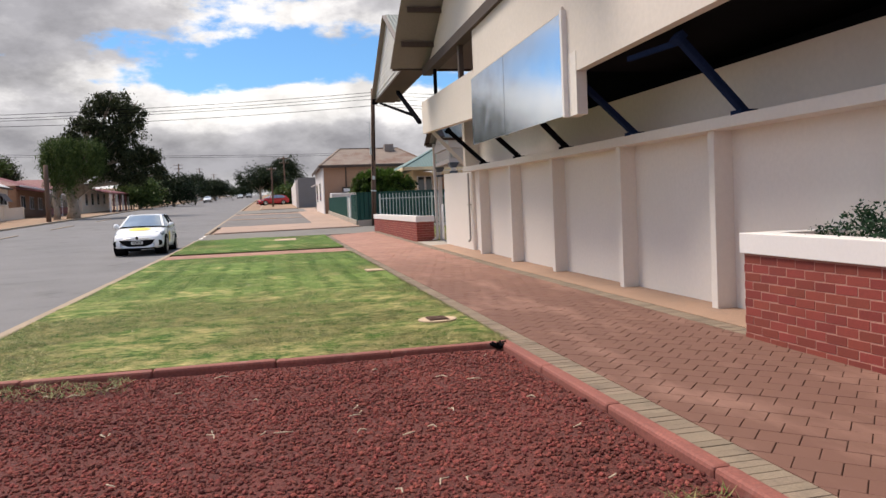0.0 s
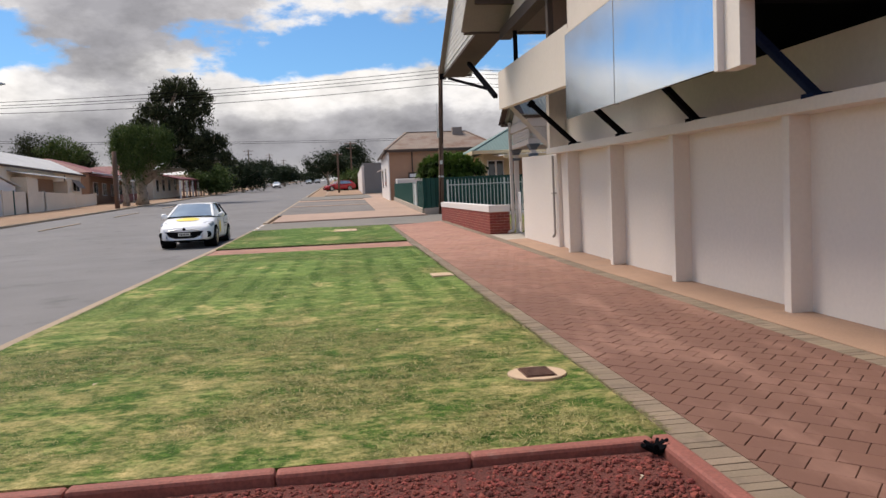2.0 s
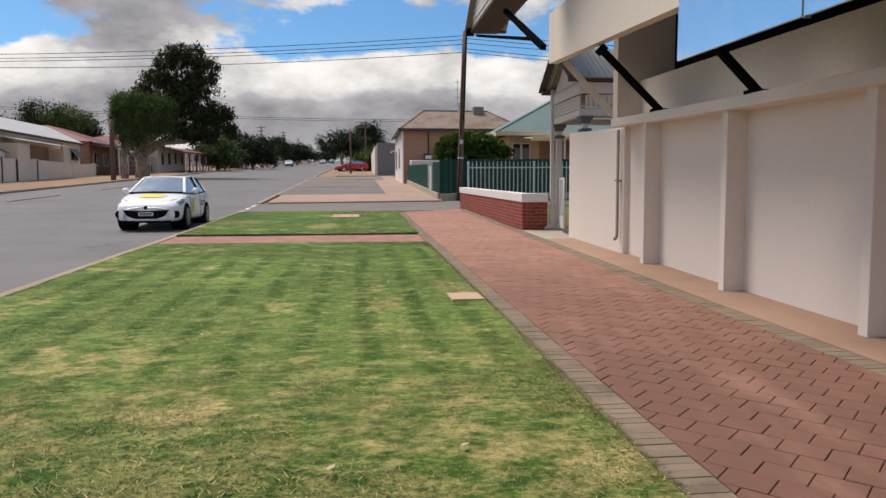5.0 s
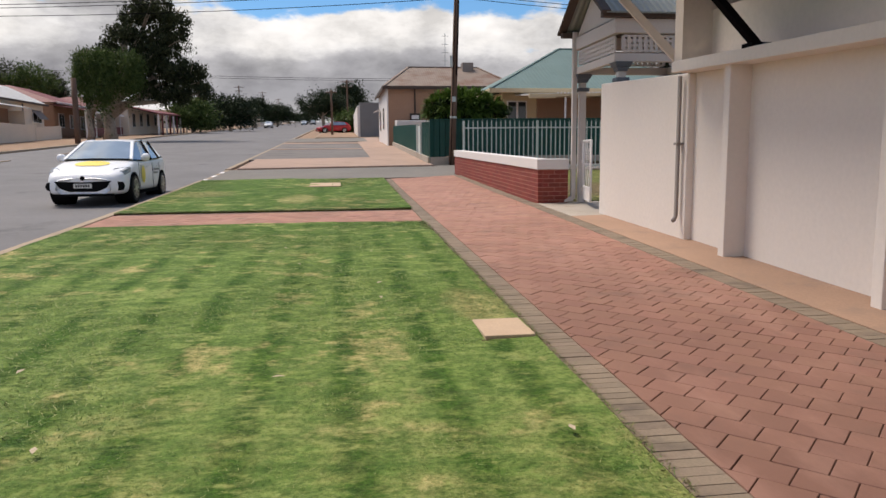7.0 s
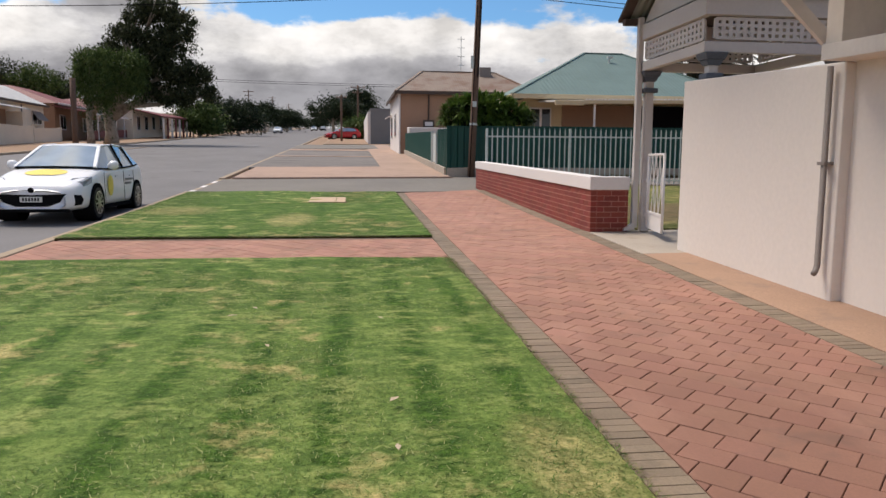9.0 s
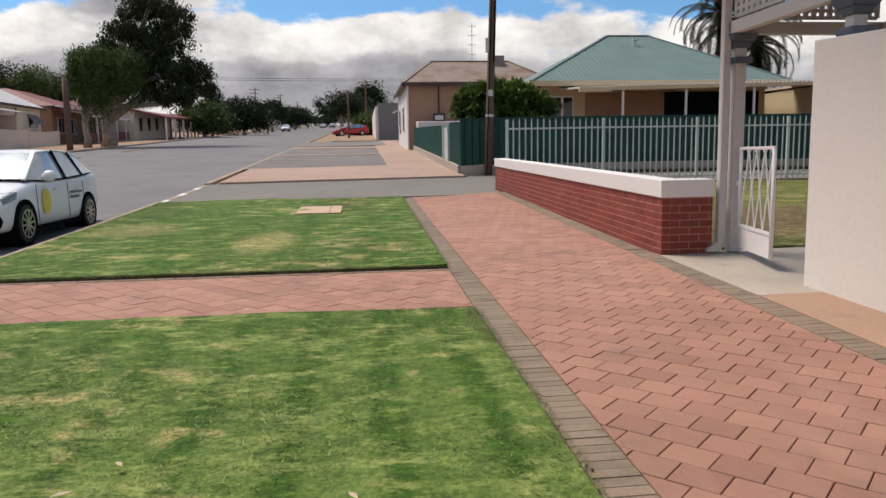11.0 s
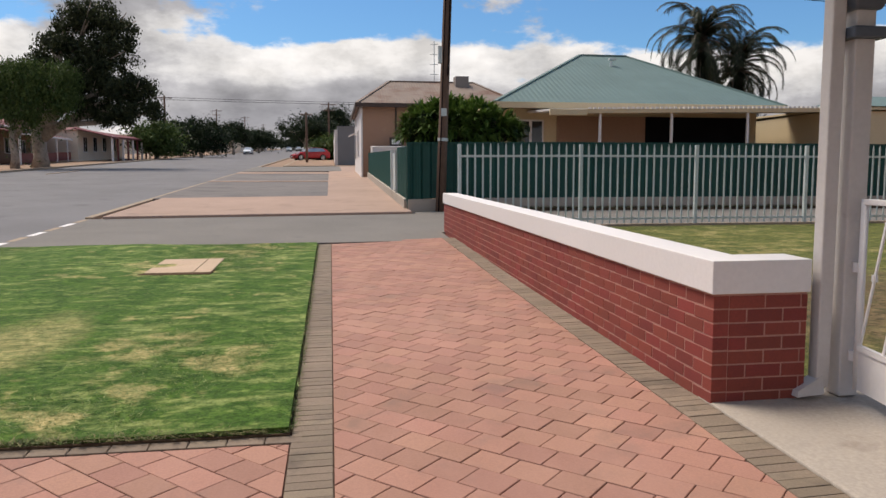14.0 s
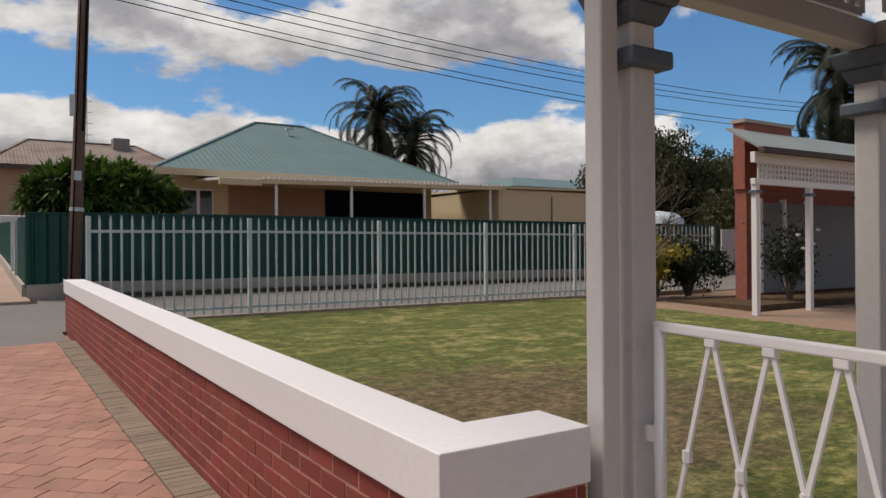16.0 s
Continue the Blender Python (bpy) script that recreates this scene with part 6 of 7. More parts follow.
part("veranda_fascia", Geo().hexa([(-24.95, 91.6, 6.05), (-24.85, 91.6, 6.05), (-24.85, 105.5, 6.2), (-24.95, 105.5, 6.2), (-24.95, 91.6, 6.25), (-24.85, 91.6, 6.25), (-24.85, 105.5, 6.4), (-24.95, 105.5, 6.4)]), M["white"], l2)
part("roof_trim", Geo().beam((-27.5, 91.7, 7.0), (-27.5, 105.4, 7.0), 0.1, 0.12), M["white"], l2, "pale gutter line")
for y in (92, 95, 98, 101, 104):
    part("veranda_post", Geo().box(-25.05, -24.9, y - 0.08, y + 0.08, G(y) - 0.1, 6.2), M["white"], l2)
# flat brown sheet put here for the shade under the veranda roof
part("veranda_recess", Geo().box(-28.18, -28.1, 92.5, 105, G(98), 6.5), M["brownwall"], l2, "brown sheet standing in for shade on the veranda wall")
for y in (94, 97.2, 100.5, 103.5):
    sash(l2, -28.06, y, 4.5, 1.5, 1.5, "y")
part("veranda_rail", Geo().strip(-25.1, -24.95, 92, 105, 0.1, 0.95, 3), M["redrail"], l2, "dark red veranda rail")
l3 = thing("house", (-25, 115, G(115)), "long old building with a pink veranda roof and dark posts", "house")
part("wall", Geo().box(-39, -24.6, 106.2, 123.5, 3.6, 7.4), M["pinkwall"], l3)
part("veranda_roof", Geo().hexa([(-24.8, 106.0, 7.5), (-21.0, 106.0, 6.6), (-21.0, 123.6, 7.2), (-24.8, 123.6, 7.8), (-24.8, 106.0, 7.6), (-21.0, 106.0, 6.7), (-21.0, 123.6, 7.3), (-24.8, 123.6, 7.9)]), M["redroof"], l3)
part("veranda_fascia", Geo().beam((-20.98, 106.0, 6.58), (-20.98, 123.6, 7.18), 0.08, 0.2), M["redrail"], l3, "dark red fascia")
hip_roof(-40, -24.4, 105.8, 124, 7.4, 9.1, -33.4, -30.4, 112.5, 117.5, M["redroof"], l3)
part("chimney", Geo().box(-29.4, -28.4, 111, 112.2, 8.0, 10.1), M["white"], l3)
for i in range(9):
    y = 106.4 + i * 2.12
    part("veranda_post", Geo().box(-21.2, -21.0, y - 0.1, y + 0.1, G(y) - 0.1, 6.75), M["redrail"] if i % 2 else M["white"], l3)
for y in (108.5, 112, 115.5, 119.5):
    sash(l3, -24.58, y, G(y) + 0.9, 1.3, 1.7, "y")
for x, y, w, hh in ((-24, 215, 8, 4.0), (-22, 250, 9, 4.4), (-40, 180, 12, 3.8), (14, 160, 9, 4.2), (16, 210, 9, 4.5)):
    hs = thing("house", (x, y, G(y)), "small distant pale house along the street", "house", "distant houses")
    part("wall", Geo().box(x - w / 2, x + w / 2, y, y + 12, G(y) - 0.3, G(y) + hh), M["pinkwall"], hs)
    hip_roof(x - w / 2 - 0.4, x + w / 2 + 0.4, y - 0.4, y + 12.4, G(y) + hh, G(y) + hh + 2, x - 1, x + 1, y + 4, y + 8, M["whiteroof"], hs)

# poles along the street
lamp_pole = utility_pole(-20.6, 44.5, 8.5, 0.17, 0.13, "brown timber street pole with a curved lamp arm", 0.0)
part("lamp_arm", Geo().tube([(-20.6, 44.5, 7.5), (-20.0, 44.7, 8.15), (-19.0, 45.1, 8.7), (-17.8, 45.55, 8.95)], 0.035, 8), M["galv"], lamp_pole, "thin galvanised lamp arm", smooth=True)
part("lamp_head", Geo().tube([(-17.9, 45.52, 8.95), (-17.75, 45.58, 8.97), (-17.4, 45.71, 9.0), (-17.15, 45.81, 8.99)], [0.04, 0.09, 0.10, 0.03], 10), M["galv"], lamp_pole, "small pale street lamp head", smooth=True)
utility_pole(-20.2, 74.7, 5.3, 0.23, 0.2, "thick dark timber pole at the far kerb", 0.0)
utility_pole(0.2, 96.5, 5.2, 0.13, 0.10, "short pale timber pole on the far verge", 0.0, ((0.3, 0.6),))
utility_pole(-19.6, 126, 8.5, 0.18, 0.13, "pale timber pole by the old veranda", 0.0, ((0.4, 1.0),))
for x, y, h in ((2.4, 128, 8.0), (1.0, 215, 9), (-20, 175, 9), (-20, 225, 9.5), (3, 260, 9), (-20, 280, 9)):
    utility_pole(x, y, h, 0.16, 0.11, "timber street pole farther along the road", 0.0, ((0.4, 1.1), (1.2, 0.8)))
for z0, z1, s in ((8.32, 7.75, 0.22), (8.15, 7.6, 0.26), (7.95, 7.45, 0.22), (7.6, 7.25, 0.3)):
    wire("overhead_wire", (5.70, 40.35, z0), (-20.6, 44.5, z1), s, 0.013, "thin dark wire crossing the street")
for z0, z1 in ((8.4, 9.6), (8.2, 9.4), (8.0, 9.2), (7.75, 8.4), (7.6, 8.15)):
    wire("overhead_wire", (5.70, 40.35, z0), (48, 41.5, z1), 1.0, 0.012, "thin dark wire running along the lane")
for dz in (0, 0.35):
    wire("overhead_wire", (-80, 150, 17.6 + dz), (20, 150, 15.0 + dz), 0.8, 0.03, "thin dark wire crossing far up the street")

# ---------------------------------------------------------------- ground fittings


def pit(name, x, y, w, d, label, material, grate=False, halves=False):
    z = H(x, y) + (0.02 if grate else 0.0)
    t = thing(name, (x, y, z), label, "pit cover")
    if grate:
        n = 20
        ring = [(x + (w / 2) * math.cos(2 * math.pi * k / n), y + (d / 2) * math.sin(2 * math.pi * k / n)) for k in range(n)]
        part("collar", Geo().add([(a, b, z - 0.05) for a, b in ring] + [(a, b, z + 0.012) for a, b in ring], [tuple(range(n, 2 * n))] + [(k, (k + 1) % n, n + (k + 1) % n, n + k) for k in range(n)]), M["lid"], t, "rough concrete collar", 0.008)
        part("pit_frame", Geo().box(x - 0.125, x + 0.125, y - 0.16, y + 0.16, z + 0.0, z + 0.017), M["rust"], t)
        for k in range(9):
            part("grate_bar", Geo().box(x - 0.11, x + 0.11, y - 0.145 + k * 0.034, y - 0.125 + k * 0.034, z + 0.012, z + 0.026), M["rust"], t, "rusty grate bar")
    else:
        part("surround", Geo().box(x - w / 2 - 0.03, x + w / 2 + 0.03, y - d / 2 - 0.03, y + d / 2 + 0.03, z - 0.05, z + 0.004 + (0.02 if halves else 0)), M["soil"], t)
        if halves:
            split = x + w * 0.24
            tilt = lambda x0, x1, y0, y1: Geo().hexa([(px, py, H(px, py) + dz) for dz in (-0.04, 0.043) for px, py in ((x0, y0), (x1, y0), (x1, y1), (x0, y1))])
            part("lid", tilt(x - w / 2, split - 0.006, y - d / 2, y + 0.1), M["lid"], t, bevel=0.006)
            part("lid", tilt(x - w / 2, split - 0.006, y + 0.112, y + d / 2), M["lid"], t, bevel=0.006)
            part("lid", tilt(split + 0.006, x + w / 2, y - d / 2, y + d / 2), M["lid"], t, bevel=0.006)
        else:
            part("lid", Geo().box(x - w / 2, x + w / 2, y - d / 2, y + d / 2, z - 0.04, z + 0.032), M["lid"], t, bevel=0.006)
    return t


pit("drain_grate", 1.89, 9.0, 0.48, 0.46, "rusty drain grate in a concrete collar in the lawn", "rust", grate=True)
pit("pit_lid", 2.085, 16.09, 0.37, 0.53, "pale concrete pit lid at the lawn edge", "concrete")
pit("pit_lid", 0.49, 31.65, 0.86, 1.5, "double concrete pit lid in the lawn", "concrete", halves=True)
g = Geo()
for _ in range(16):
    a = rng.uniform(0, 6.28)
    g.tube([(2.12, 7.24, H(2, 7.2) - 0.01), (2.12 + 0.09 * math.cos(a), 7.24 + 0.05 * math.sin(a), H(2, 7.2) + rng.uniform(0.0, 0.05))], [0.025, 0.01], 5)
tagged(part("sprinkler_head", g, M["black"]), "small black irrigation fitting at the bed corner", "sprinkler")
rw = random.Random(12)
for i in range(64):
    x, y = rw.uniform(-2.6, 1.9), rw.uniform(1.8, 7.1)
    a, L = rw.uniform(0, 6.28), rw.uniform(0.03, 0.13)
    z = H(x, y) + 0.012
    g = Geo().tube([(x, y, z), (x + L * 0.5 * math.cos(a), y + L * 0.5 * math.sin(a), z + 0.008), (x + L * math.cos(a + 0.4), y + L * math.sin(a + 0.4), z)], [0.004, 0.006, 0.003], 5)
    tagged(part("twig", g, M["straw"]), "pale dry twig lying on the scoria", "twig", "twigs on the scoria")

rl = random.Random(23)
for i in range(16):
    x, y = rl.uniform(-1.8, 2.1), rl.uniform(8.2, 24.5)
    a, L, z = rl.uniform(0, 6.28), rl.uniform(0.035, 0.06), H(x, y) + 0.05
    c, sn = math.cos(a), math.sin(a)
    g = Geo().grid([[(x - c * L - sn * 0.0, y - sn * L, z), (x - c * L, y - sn * L, z + 0.003)], [(x - sn * L * 0.4, y + c * L * 0.4, z + 0.008), (x + sn * L * 0.4, y - c * L * 0.4, z + 0.008)], [(x + c * L, y + sn * L, z + 0.002), (x + c * L, y + sn * L, z + 0.005)]])
    tagged(part("fallen_leaf", g, M["straw"]), "pale dry leaf lying on the lawn", "leaf", "fallen leaves")

# ---------------------------------------------------------------- cars


def wheel(parent, x, y, z, r, side):
    w = part("wheel", Geo().tube([(x, y, z), (x + side * 0.03, y, z), (x + side * 0.18, y, z), (x + side * 0.205, y, z)], [r * 0.93, r, r, r * 0.92], 28), M["rubber"], parent, "black rubber tyre", smooth=False)
    part("rim", Geo().tube([(x + side * 0.19, y, z), (x + side * 0.211, y, z)], [r * 0.70, r * 0.68], 24), M["carblack"], w, "dark rim well")
    g = Geo()
    for k in range(10):
        a = 2 * math.pi * k / 10 + 0.1
        g.beam((x + side * 0.213, y, z), (x + side * 0.211, y + r * 0.66 * math.cos(a), z + r * 0.66 * math.sin(a)), 0.028, 0.02, (1, 0, 0))
    g.tube([(x + side * 0.20, y, z), (x + side * 0.225, y, z)], [r * 0.16, r * 0.13], 10)
    part("spokes", g, M["chrome"], w, "silver alloy spokes")
    n = 24
    ringg = Geo()
    pts = [(y + r * q * math.cos(2 * math.pi * k / n), z + r * q * math.sin(2 * math.pi * k / n)) for q in (0.64, 0.72) for k in range(n)]
    ringg.add([(x + side * 0.216, a, b) for a, b in pts], [(k, (k + 1) % n, n + (k + 1) % n, n + k) for k in range(n)])
    part("rim_lip", ringg, M["chrome"], w)
    return w


def hatchback(x, y, z, paint, name, label, stickers, pitch=0.0):
    """A five-door hatchback with its nose towards -y."""
    t = thing(name, (x, y, z), label, "car")
    S = [(0.0, 0.58, 0.24, 0.48, 0.58), (0.05, 0.72, 0.21, 0.55, 0.66), (0.16, 0.80, 0.20, 0.62, 0.735), (0.38, 0.85, 0.19, 0.72, 0.81), (0.75, 0.872, 0.19, 0.82, 0.905), (1.15, 0.875, 0.19, 0.90, 0.985), (1.45, 0.878, 0.19, 0.93, 1.02),
         (2.1, 0.88, 0.19, 0.95, 1.0), (2.9, 0.88, 0.19, 0.97, 1.02), (3.6, 0.878, 0.20, 1.0, 1.05), (4.0, 0.85, 0.22, 1.02, 1.07), (4.28, 0.80, 0.27, 0.98, 1.05), (4.42, 0.73, 0.33, 0.92, 0.99), (4.46, 0.62, 0.42, 0.82, 0.9)]
    rows = []
    for yy, w, zb, zs, zt_ in S:
        half = [(0, zb), (w * 0.80, zb), (w * 0.96, zb + 0.06), (w, zb + (zs - zb) * 0.40), (w * 0.985, zb + (zs - zb) * 0.72), (w * 0.955, zs), (w * 0.86, zs + (zt_ - zs) * 0.62), (w * 0.45, zt_ - 0.004), (0, zt_)]
        ring = [(x - a, y + yy, z + b) for a, b in reversed(half[1:])] + [(x + a, y + yy, z + b) for a, b in half[0:1]] + [(x + a, y + yy, z + b) for a, b in half[1:-1]] + [(x, y + yy, z + half[-1][1])]
        rows.append(ring)
    g = Geo()
    g.grid([list(reversed(r)) for r in rows])
    m = len(rows[0])
    g.f.append(tuple(range(m - 1)))
    g.f.append(tuple(reversed(range((len(rows) - 1) * m, len(rows) * m - 1))))
    body = part("body", g, paint, t, smooth=True)
    mod = body.modifiers.new("round", "SUBSURF")
    mod.levels = mod.render_levels = 2
    base = [(-0.74, 1.16, 0.985), (-0.845, 1.75, 0.965), (-0.855, 2.5, 0.985), (-0.85, 3.30, 1.02), (-0.80, 3.85, 1.05), (-0.70, 4.26, 1.03)]
    roof = [(-0.56, 2.02, 1.405), (-0.585, 2.25, 1.435), (-0.59, 2.75, 1.46), (-0.58, 3.30, 1.435), (-0.56, 3.62, 1.405), (-0.52, 3.98, 1.33)]
    mir = lambda L: [(-a, b, c) for a, b, c in L]
    at = lambda p: (x + p[0], y + p[1], z + p[2])
    for bs, rf, flip in ((base, roof, False), (mir(base), mir(roof), True)):
        for nm, mt, lb, lo_, hi_ in (("side_window", M["carglass"], "dark tinted side glass", 0, 5), ("rear_pillar", paint, "broad painted rear pillar", 4, 6)):
            two = [[at(p) for p in bs[lo_:hi_]], [at(p) for p in rf[lo_:hi_]]]
            part(nm, Geo().grid(two if flip else two[::-1]), mt, t, lb, smooth=False)
    bl, br, rl, rr = base[0], mir(base)[0], roof[0], mir(roof)[0]
    mid_b, mid_r = (0, 1.06, 1.0), (0, 1.95, 1.43)
    part("windscreen", Geo().grid([[at(bl), at((-0.4, 1.085, 0.998)), at(mid_b), at((0.4, 1.085, 0.998)), at(br)], [at(rl), at((-0.3, 1.96, 1.427)), at(mid_r), at((0.3, 1.96, 1.427)), at(rr)]]), M["carglass"], t, "sloping windscreen", smooth=True)
    part("rear_window", Geo().grid([[at(roof[-1]), at((0, 4.03, 1.345)), at(mir(roof)[-1])], [at(base[-1]), at((0, 4.32, 1.04)), at(mir(base)[-1])]]), M["carglass"], t, "rear window", smooth=True)
    cols = [[at(p), at((p[0] * 0.5, p[1] - (0.04 if i == 0 else 0), p[2] + 0.022)), at((0, p[1] - (0.06 if i == 0 else -0.03 if i == 5 else 0), p[2] + 0.028)), at((-p[0] * 0.5, p[1] - (0.04 if i == 0 else 0), p[2] + 0.022)), at((-p[0], p[1], p[2]))] for i, p in enumerate(roof)]
    part("roof", Geo().grid(cols), paint, t, "white painted roof", smooth=True)
    for s in (-1, 1):
        q = lambda p: (x + s * abs(p[0]) * 1.004, y + p[1], z + p[2])
        part("pillar", Geo().beam(q(base[0]), q(roof[0]), 0.075, 0.05), paint, t, bevel=0.015)
        part("pillar", Geo().beam(q((0.857, 2.5, 0.975)), q((0.592, 2.62, 1.455)), 0.015, 0.075), M["carblack"], t)
        part("pillar", Geo().beam(q((0.852, 3.30, 1.01)), q((0.582, 3.34, 1.44)), 0.015, 0.05), M["carblack"], t)
        part("window_line", Geo().tube([q((p[0], p[1], p[2] - 0.012)) for p in base[:5]], 0.014, 5), M["carblack"], t)
        part("roof_rail", Geo().tube([q(p) for p in roof], 0.022, 6), paint, t, smooth=True)
        mr = part("wing_mirror", Geo().tube([(x + s * 0.86, y + 1.62, z + 1.0), (x + s * 0.95, y + 1.60, z + 1.03), (x + s * 1.02, y + 1.62, z + 1.04), (x + s * 1.05, y + 1.63, z + 1.04)], [0.05, 0.10, 0.09, 0.04], 10), paint, t, smooth=True)
        for yy in (0.86, 3.50):
            part("wheel_arch", Geo().tube([(x + s * 0.5, y + yy, z + 0.33), (x + s * 0.886, y + yy, z + 0.33)], 0.362, 28), M["carblack"], t, "black wheel arch")
            wheel(t, x + s * 0.685, y + yy, z + 0.315, 0.315, s)
        part("sill", Geo().box(x + s * 0.80 - 0.06, x + s * 0.80 + 0.06, y + 1.25, y + 3.12, z + 0.17, z + 0.24), M["carblack"], t)
        part("headlight", Geo().hexa([(x + s * 0.40, y + 0.08, z + 0.60), (x + s * 0.80, y + 0.30, z + 0.62), (x + s * 0.862, y + 0.62, z + 0.70), (x + s * 0.52, y + 0.30, z + 0.70), (x + s * 0.44, y + 0.115, z + 0.67), (x + s * 0.795, y + 0.34, z + 0.745), (x + s * 0.845, y + 0.72, z + 0.825), (x + s * 0.60, y + 0.36, z + 0.80)]), M["lampglass"], t, "clear swept headlight", 0.015)
        part("fog_recess", Geo().tube([(x + s * 0.70, y + 0.20, z + 0.40), (x + s * 0.72, y + 0.075, z + 0.40)], [0.13, 0.10], 8), M["carblack"], t, "black fog lamp recess")
        for yy in (1.95, 2.95):
            part("door_handle", Geo().beam((x + s * 0.885, y + yy, z + 0.80), (x + s * 0.885, y + yy + 0.18, z + 0.805), 0.02, 0.03), paint, t)
        for yy in (1.32, 2.58, 3.30):
            part("door_seam", Geo().beam((x + s * 0.877, y + yy, z + 0.28), (x + s * 0.868, y + yy - 0.02, z + 0.9), 0.006, 0.008, (1, 0, 0)), M["carblack"], t)
    part("grille", Geo().prism([(x - 0.60, y + 0.0, z + 0.52), (x, y - 0.012, z + 0.495), (x + 0.60, y + 0.0, z + 0.52), (x + 0.50, y + 0.0, z + 0.36), (x + 0.28, y - 0.012, z + 0.285), (x - 0.28, y - 0.012, z + 0.285), (x - 0.50, y + 0.0, z + 0.36)], (0, 0.10, 0)), M["carblack"], t, "wide black smiling grille", 0.01)
    part("lower_lip", Geo().tube([(x - 0.62, y + 0.06, z + 0.21), (x, y - 0.005, z + 0.205), (x + 0.62, y + 0.06, z + 0.21)], 0.03, 6), M["carblack"], t)
    part("number_plate", Geo().box(x - 0.19, x + 0.19, y - 0.028, y - 0.014, z + 0.365, z + 0.465), M["plate"], t, "white number plate")
    for k in range(6):
        part("plate_mark", Geo().box(x - 0.15 + k * 0.052, x - 0.115 + k * 0.052, y - 0.031, y - 0.027, z + 0.385, z + 0.445), M["ink"], t)
    part("badge", Geo().tube([(x, y - 0.0, z + 0.585), (x, y - 0.018, z + 0.58)], 0.05, 16), M["carblack"], t, "round dark badge")
    part("wiper_cowl", Geo().tube([(x - 0.72, y + 1.14, z + 0.985), (x, y + 1.04, z + 1.0), (x + 0.72, y + 1.14, z + 0.985)], 0.02, 6), M["carblack"], t)
    if stickers:
        rows_ = []
        for j in range(7):
            yy = 0.50 + j * 0.075
            k = min(1.0, max(0.0, (yy - 0.38) / 0.77))
            top = 0.814 + 0.171 * k ** 0.9
            rows_.append([(x + xx, y + yy, z + top + 0.008 - 0.055 * (abs(xx) / 0.8) ** 2) for xx in np.linspace(-0.38 * math.sqrt(1 - ((j - 3) / 3.4) ** 2), 0.38 * math.sqrt(1 - ((j - 3) / 3.4) ** 2), 9)])
        part("bonnet_sticker", Geo().grid(rows_), M["yellow"], t, "yellow round bonnet sticker")
        for s in (-1, 1):
            n = 18
            part("door_sticker", Geo().add([(x + s * 0.889, y + 1.62, z + 0.62)] + [(x + s * 0.889, y + 1.62 + 0.17 * math.cos(2 * math.pi * k / n), z + 0.62 + 0.21 * math.sin(2 * math.pi * k / n)) for k in range(n)], [(0, 1 + k, 1 + (k + 1) % n) for k in range(n)]), M["yellow"], t, "yellow door sticker")
            for k, (w, dz) in enumerate(((0.55, 0.0), (0.42, -0.085))):
                part("door_lettering", Geo().box(x + s * 0.887 - 0.003, x + s * 0.887 + 0.003, y + 2.62, y + 2.62 + w, z + 0.70 + dz, z + 0.745 + dz), M["greywall"], t, "faint grey lettering bars")
    return t


hatchback(-4.72, 27.95, G(29.5) - 0.10, M["carwhite"], "parked_car", "white hatchback with yellow stickers parked at the kerb", True)
red = hatchback(-1.9, 108.0, G(108) + 0.08, M["redpaint"], "parked_car", "red car parked on the far verge", False)
red.rotation_euler = (0, 0, radians(-72))
for x, y in ((-14.5, 178), (-10.0, 250), (-7.5, 262), (1.5, 225)):
    hatchback(x, y, G(y) - 0.05, M["carwhite"] if y < 255 else M["greywall"], "distant_car", "small pale car far up the street", False)

# ---------------------------------------------------------------- paving pieces and bricks
rest = brick_face_y(brick_wall, WX, WY0 + 0.0, WY1, wall_base, 8, 33.0)
brick_face_x(brick_wall, WY0, WX + 0.105, 5.44, wall_base, 8, rest)
part("brick_stuff", rest, M["brick"], brick_wall, "remaining wall bricks", kind="stuff")
rest = brick_face_y(planter, PX, 2.0, PY1, planter_base, 10)
brick_face_x(planter, PY1 - 0.1, PX + 0.105, 5.5, planter_base, 10, rest)
part("brick_stuff", rest, M["brick"], planter, "remaining planter bricks", kind="stuff")

paving = thing("pavement_1", (3.5, 22, H(3.5, 22)), "footpath of diagonal terracotta pavers between brick edgings", "pavement", kind="structure")
PL, PW, PJ = 0.2325, 0.1925, 0.0055


def top_piece(g, poly, z_of, thick=0.05, cut=0.003):
    """A flat paver of any outline with chamfered rim, following the ground."""
    n = len(poly)
    cx, cy = sum(p[0] for p in poly) / n, sum(p[1] for p in poly) / n
    inner = []
    for px, py in poly:
        d = math.hypot(px - cx, py - cy) or 1
        inner.append((px - (px - cx) / d * cut * 1.4, py - (py - cy) / d * cut * 1.4))
    v = [(a, b, z_of(a, b) - thick) for a, b in poly] + [(a, b, z_of(a, b) - cut) for a, b in poly] + [(a, b, z_of(a, b)) for a, b in inner]
    f = [tuple(range(2 * n, 3 * n))]
    for k in range(n):
        m = (k + 1) % n
        f += [(k, m, n + m, n + k), (n + k, n + m, 2 * n + m, 2 * n + k)]
    return g.add(v, f)


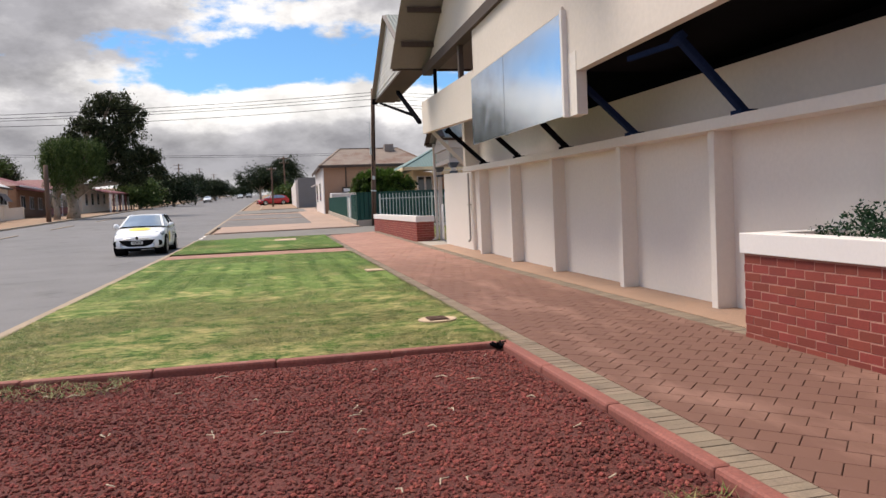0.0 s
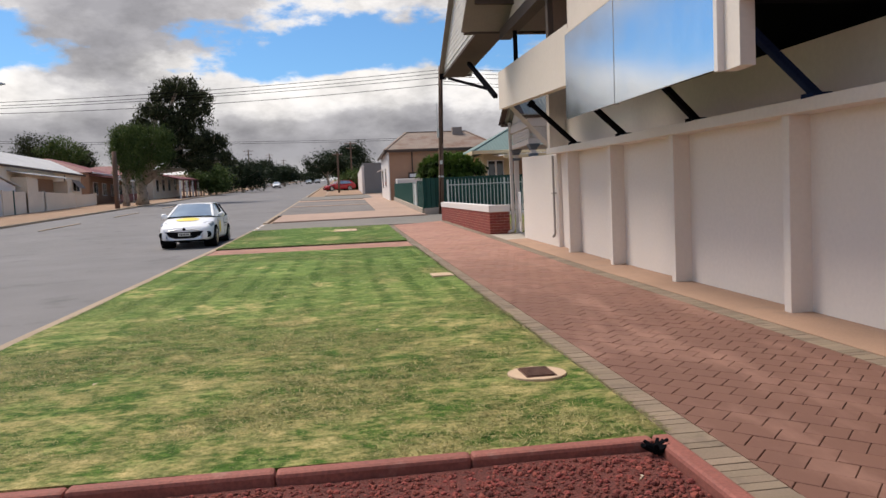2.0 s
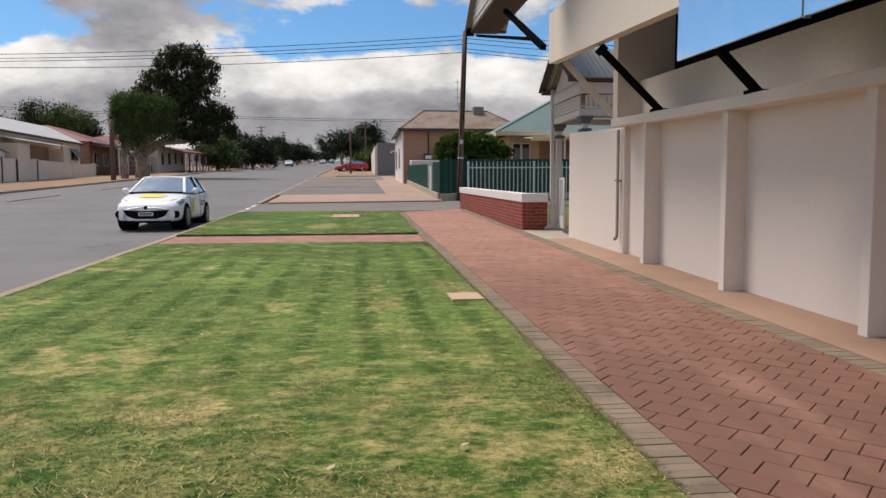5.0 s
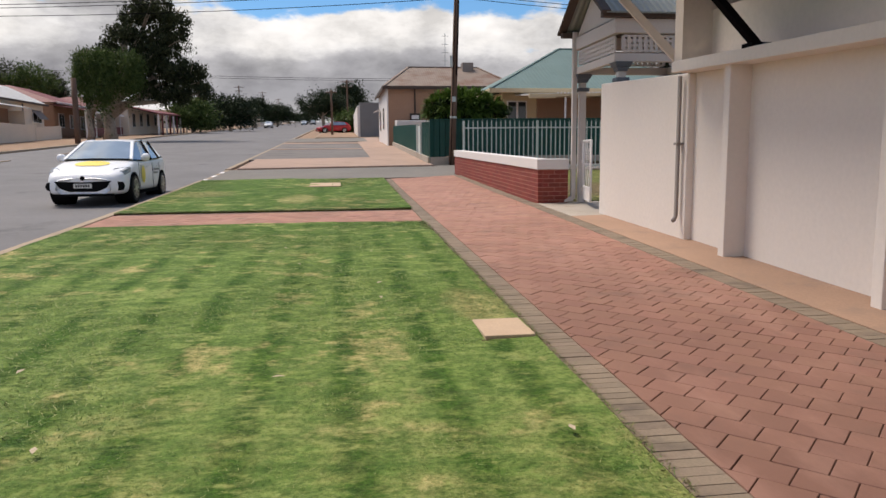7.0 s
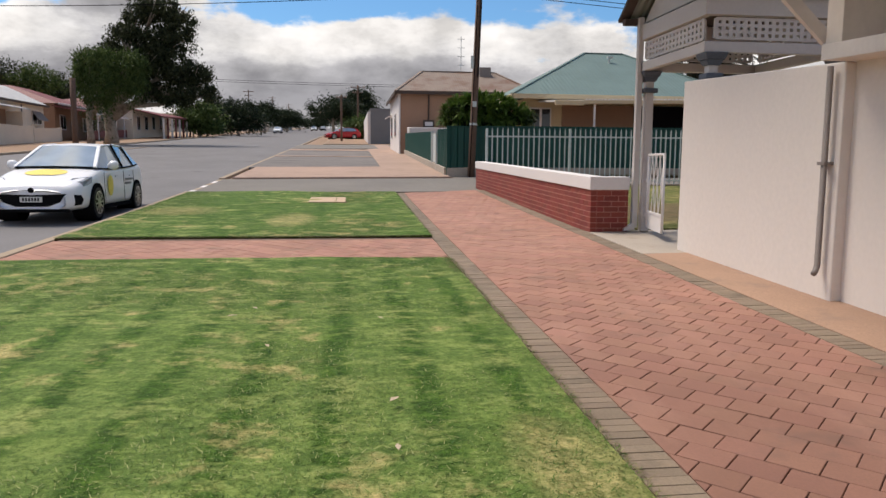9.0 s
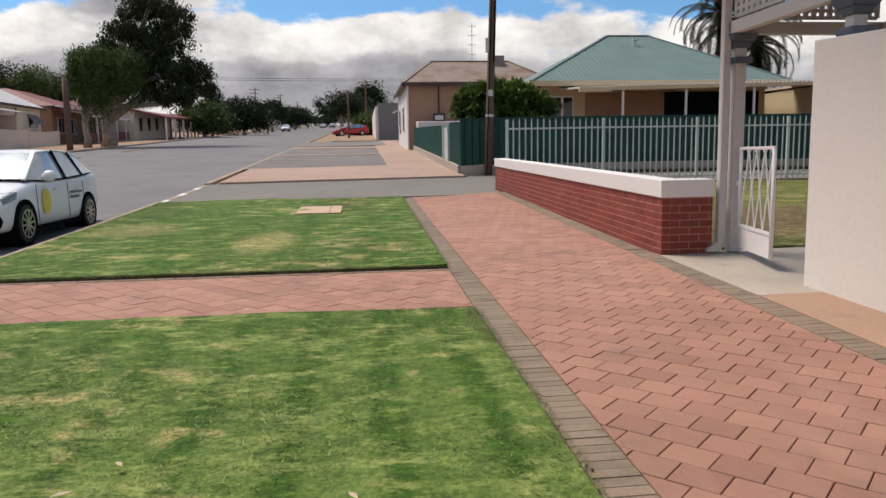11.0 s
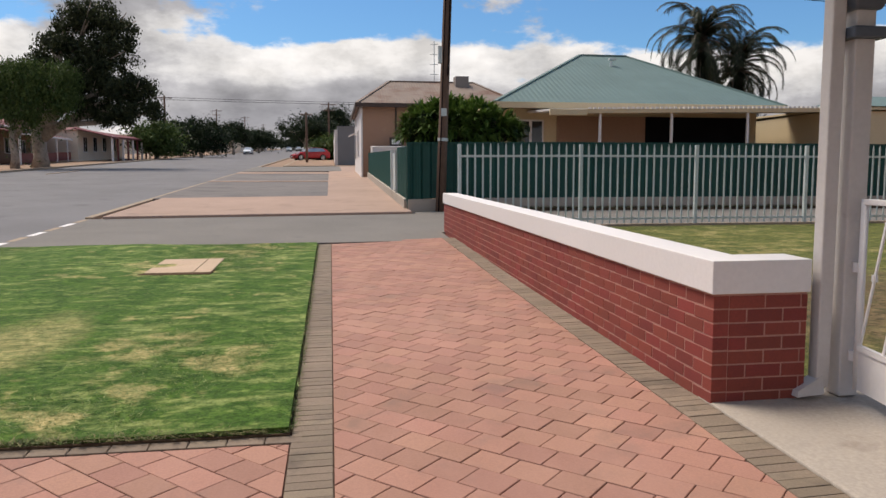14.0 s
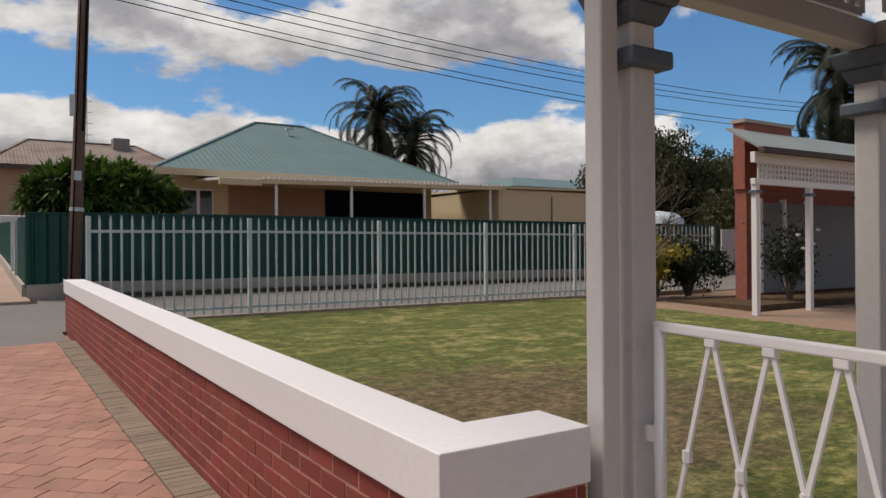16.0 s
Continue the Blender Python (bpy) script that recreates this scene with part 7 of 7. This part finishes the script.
def clip(poly, x0, x1, y0, y1):
    for axis, lim, keep in ((0, x0, 1), (0, x1, -1), (1, y0, 1), (1, y1, -1)):
        out = []
        for i, p in enumerate(poly):
            q = poly[(i + 1) % len(poly)]
            a, b = (p[axis] - lim) * keep, (q[axis] - lim) * keep
            if a >= 0:
                out.append(p)
            if (a >= 0) != (b >= 0):
                t = a / (a - b)
                out.append((p[0] + (q[0] - p[0]) * t, p[1] + (q[1] - p[1]) * t))
        poly = out
        if len(poly) < 3:
            return []
    return poly


def area(poly):
    return abs(sum(p[0] * q[1] - q[0] * p[1] for p, q in zip(poly, poly[1:] + poly[:1]))) / 2


def lay(parent, x0, x1, y0, y1, single=None, ang=radians(-45), seed=2):
    """Diagonal running bond clipped to a rectangle; pieces inside single (y from, to) are objects of their own."""
    rng = random.Random(seed)
    c, s = math.cos(ang), math.sin(ang)
    pu, pv = PL + PJ, PW + PJ
    corners = [(x * c + y * s, -x * s + y * c) for x in (x0, x1) for y in (y0, y1)]
    u0, u1 = min(p[0] for p in corners), max(p[0] for p in corners)
    v0, v1 = min(p[1] for p in corners), max(p[1] for p in corners)
    joined = Geo()
    for r in range(int(v0 / pv) - 1, int(v1 / pv) + 2):
        off = (r % 2) * pu / 2
        for k in range(int(u0 / pu) - 2, int(u1 / pu) + 2):
            u, v = k * pu + off, r * pv
            q = [(u, v), (u + PL, v), (u + PL, v + PW), (u, v + PW)]
            poly = clip([(a * c - b * s, a * s + b * c) for a, b in q], x0, x1, y0, y1)
            if not poly or area(poly) < 0.0006:
                continue
            dz = rng.uniform(-0.002, 0.002)
            cy = sum(p[1] for p in poly) / len(poly)
            z_of = lambda a, b, d=dz: H(a, b) + d
            if single and single[0] < cy < single[1] and area(poly) > 0.006:
                g = Geo()
                top_piece(g, poly, z_of)
                part("paver", g, M["paver"], parent)
            else:
                top_piece(joined, poly, z_of)
    return joined


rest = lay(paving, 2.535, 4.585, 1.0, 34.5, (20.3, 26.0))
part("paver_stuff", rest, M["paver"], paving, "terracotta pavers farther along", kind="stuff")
cross = thing("pavement_2", (0, 24.1, H(0, 24)), "cross path of diagonal terracotta pavers through the lawn", "pavement", kind="structure")
rest = lay(cross, -3.26, 2.29, 23.18, 24.98, (23.3, 24.9))
part("paver_stuff", rest, M["paver"], cross, "cut terracotta pavers at the lawn", kind="stuff")


def soldiers(parent, x0, x1, y0, y1, single):
    joined = Geo()
    rng = random.Random(9)
    y = y0
    while y < y1:
        poly = [(x0, y), (x1, y), (x1, y + 0.081), (x0, y + 0.081)]
        dz = rng.uniform(-0.002, 0.002)
        z_of = lambda a, b, d=dz: H(a, b) + 0.001 + d
        if single[0] < y < single[1]:
            g = Geo()
            top_piece(g, poly, z_of)
            part("edge_brick", g, M["soldier"], parent)
        else:
            top_piece(joined, poly, z_of)
        y += 0.086
    return joined


edge_l = thing("pavement_edge_1", (2.42, 16, H(2.42, 16)), "grey-brown brick edging between lawn and footpath", "edging", kind="structure")
part("edge_brick_stuff", soldiers(edge_l, 2.298, 2.528, 1.0, 34.4, (12.5, 26.5)), M["soldier"], edge_l, "edging bricks farther along", kind="stuff")
edge_r = thing("pavement_edge_2", (4.68, 25, H(4.68, 25)), "grey-brown brick edging along the walls", "edging", kind="structure")
part("edge_brick_stuff", soldiers(edge_r, 4.592, 4.818, 6.75, 34.4, (17, 31)), M["soldier"], edge_r, "edging bricks farther along", kind="stuff")
g = Geo()
x = -3.2
while x < 2.25:
    for y in (25.0,):
        top_piece(g, [(x, y), (x + 0.2, y), (x + 0.2, y + 0.1), (x, y + 0.1)], lambda a, b: H(a, b) + 0.001)
    x += 0.206
part("edge_brick_stuff", g, M["soldier"], cross, "edging bricks under the lawn edge", kind="stuff")
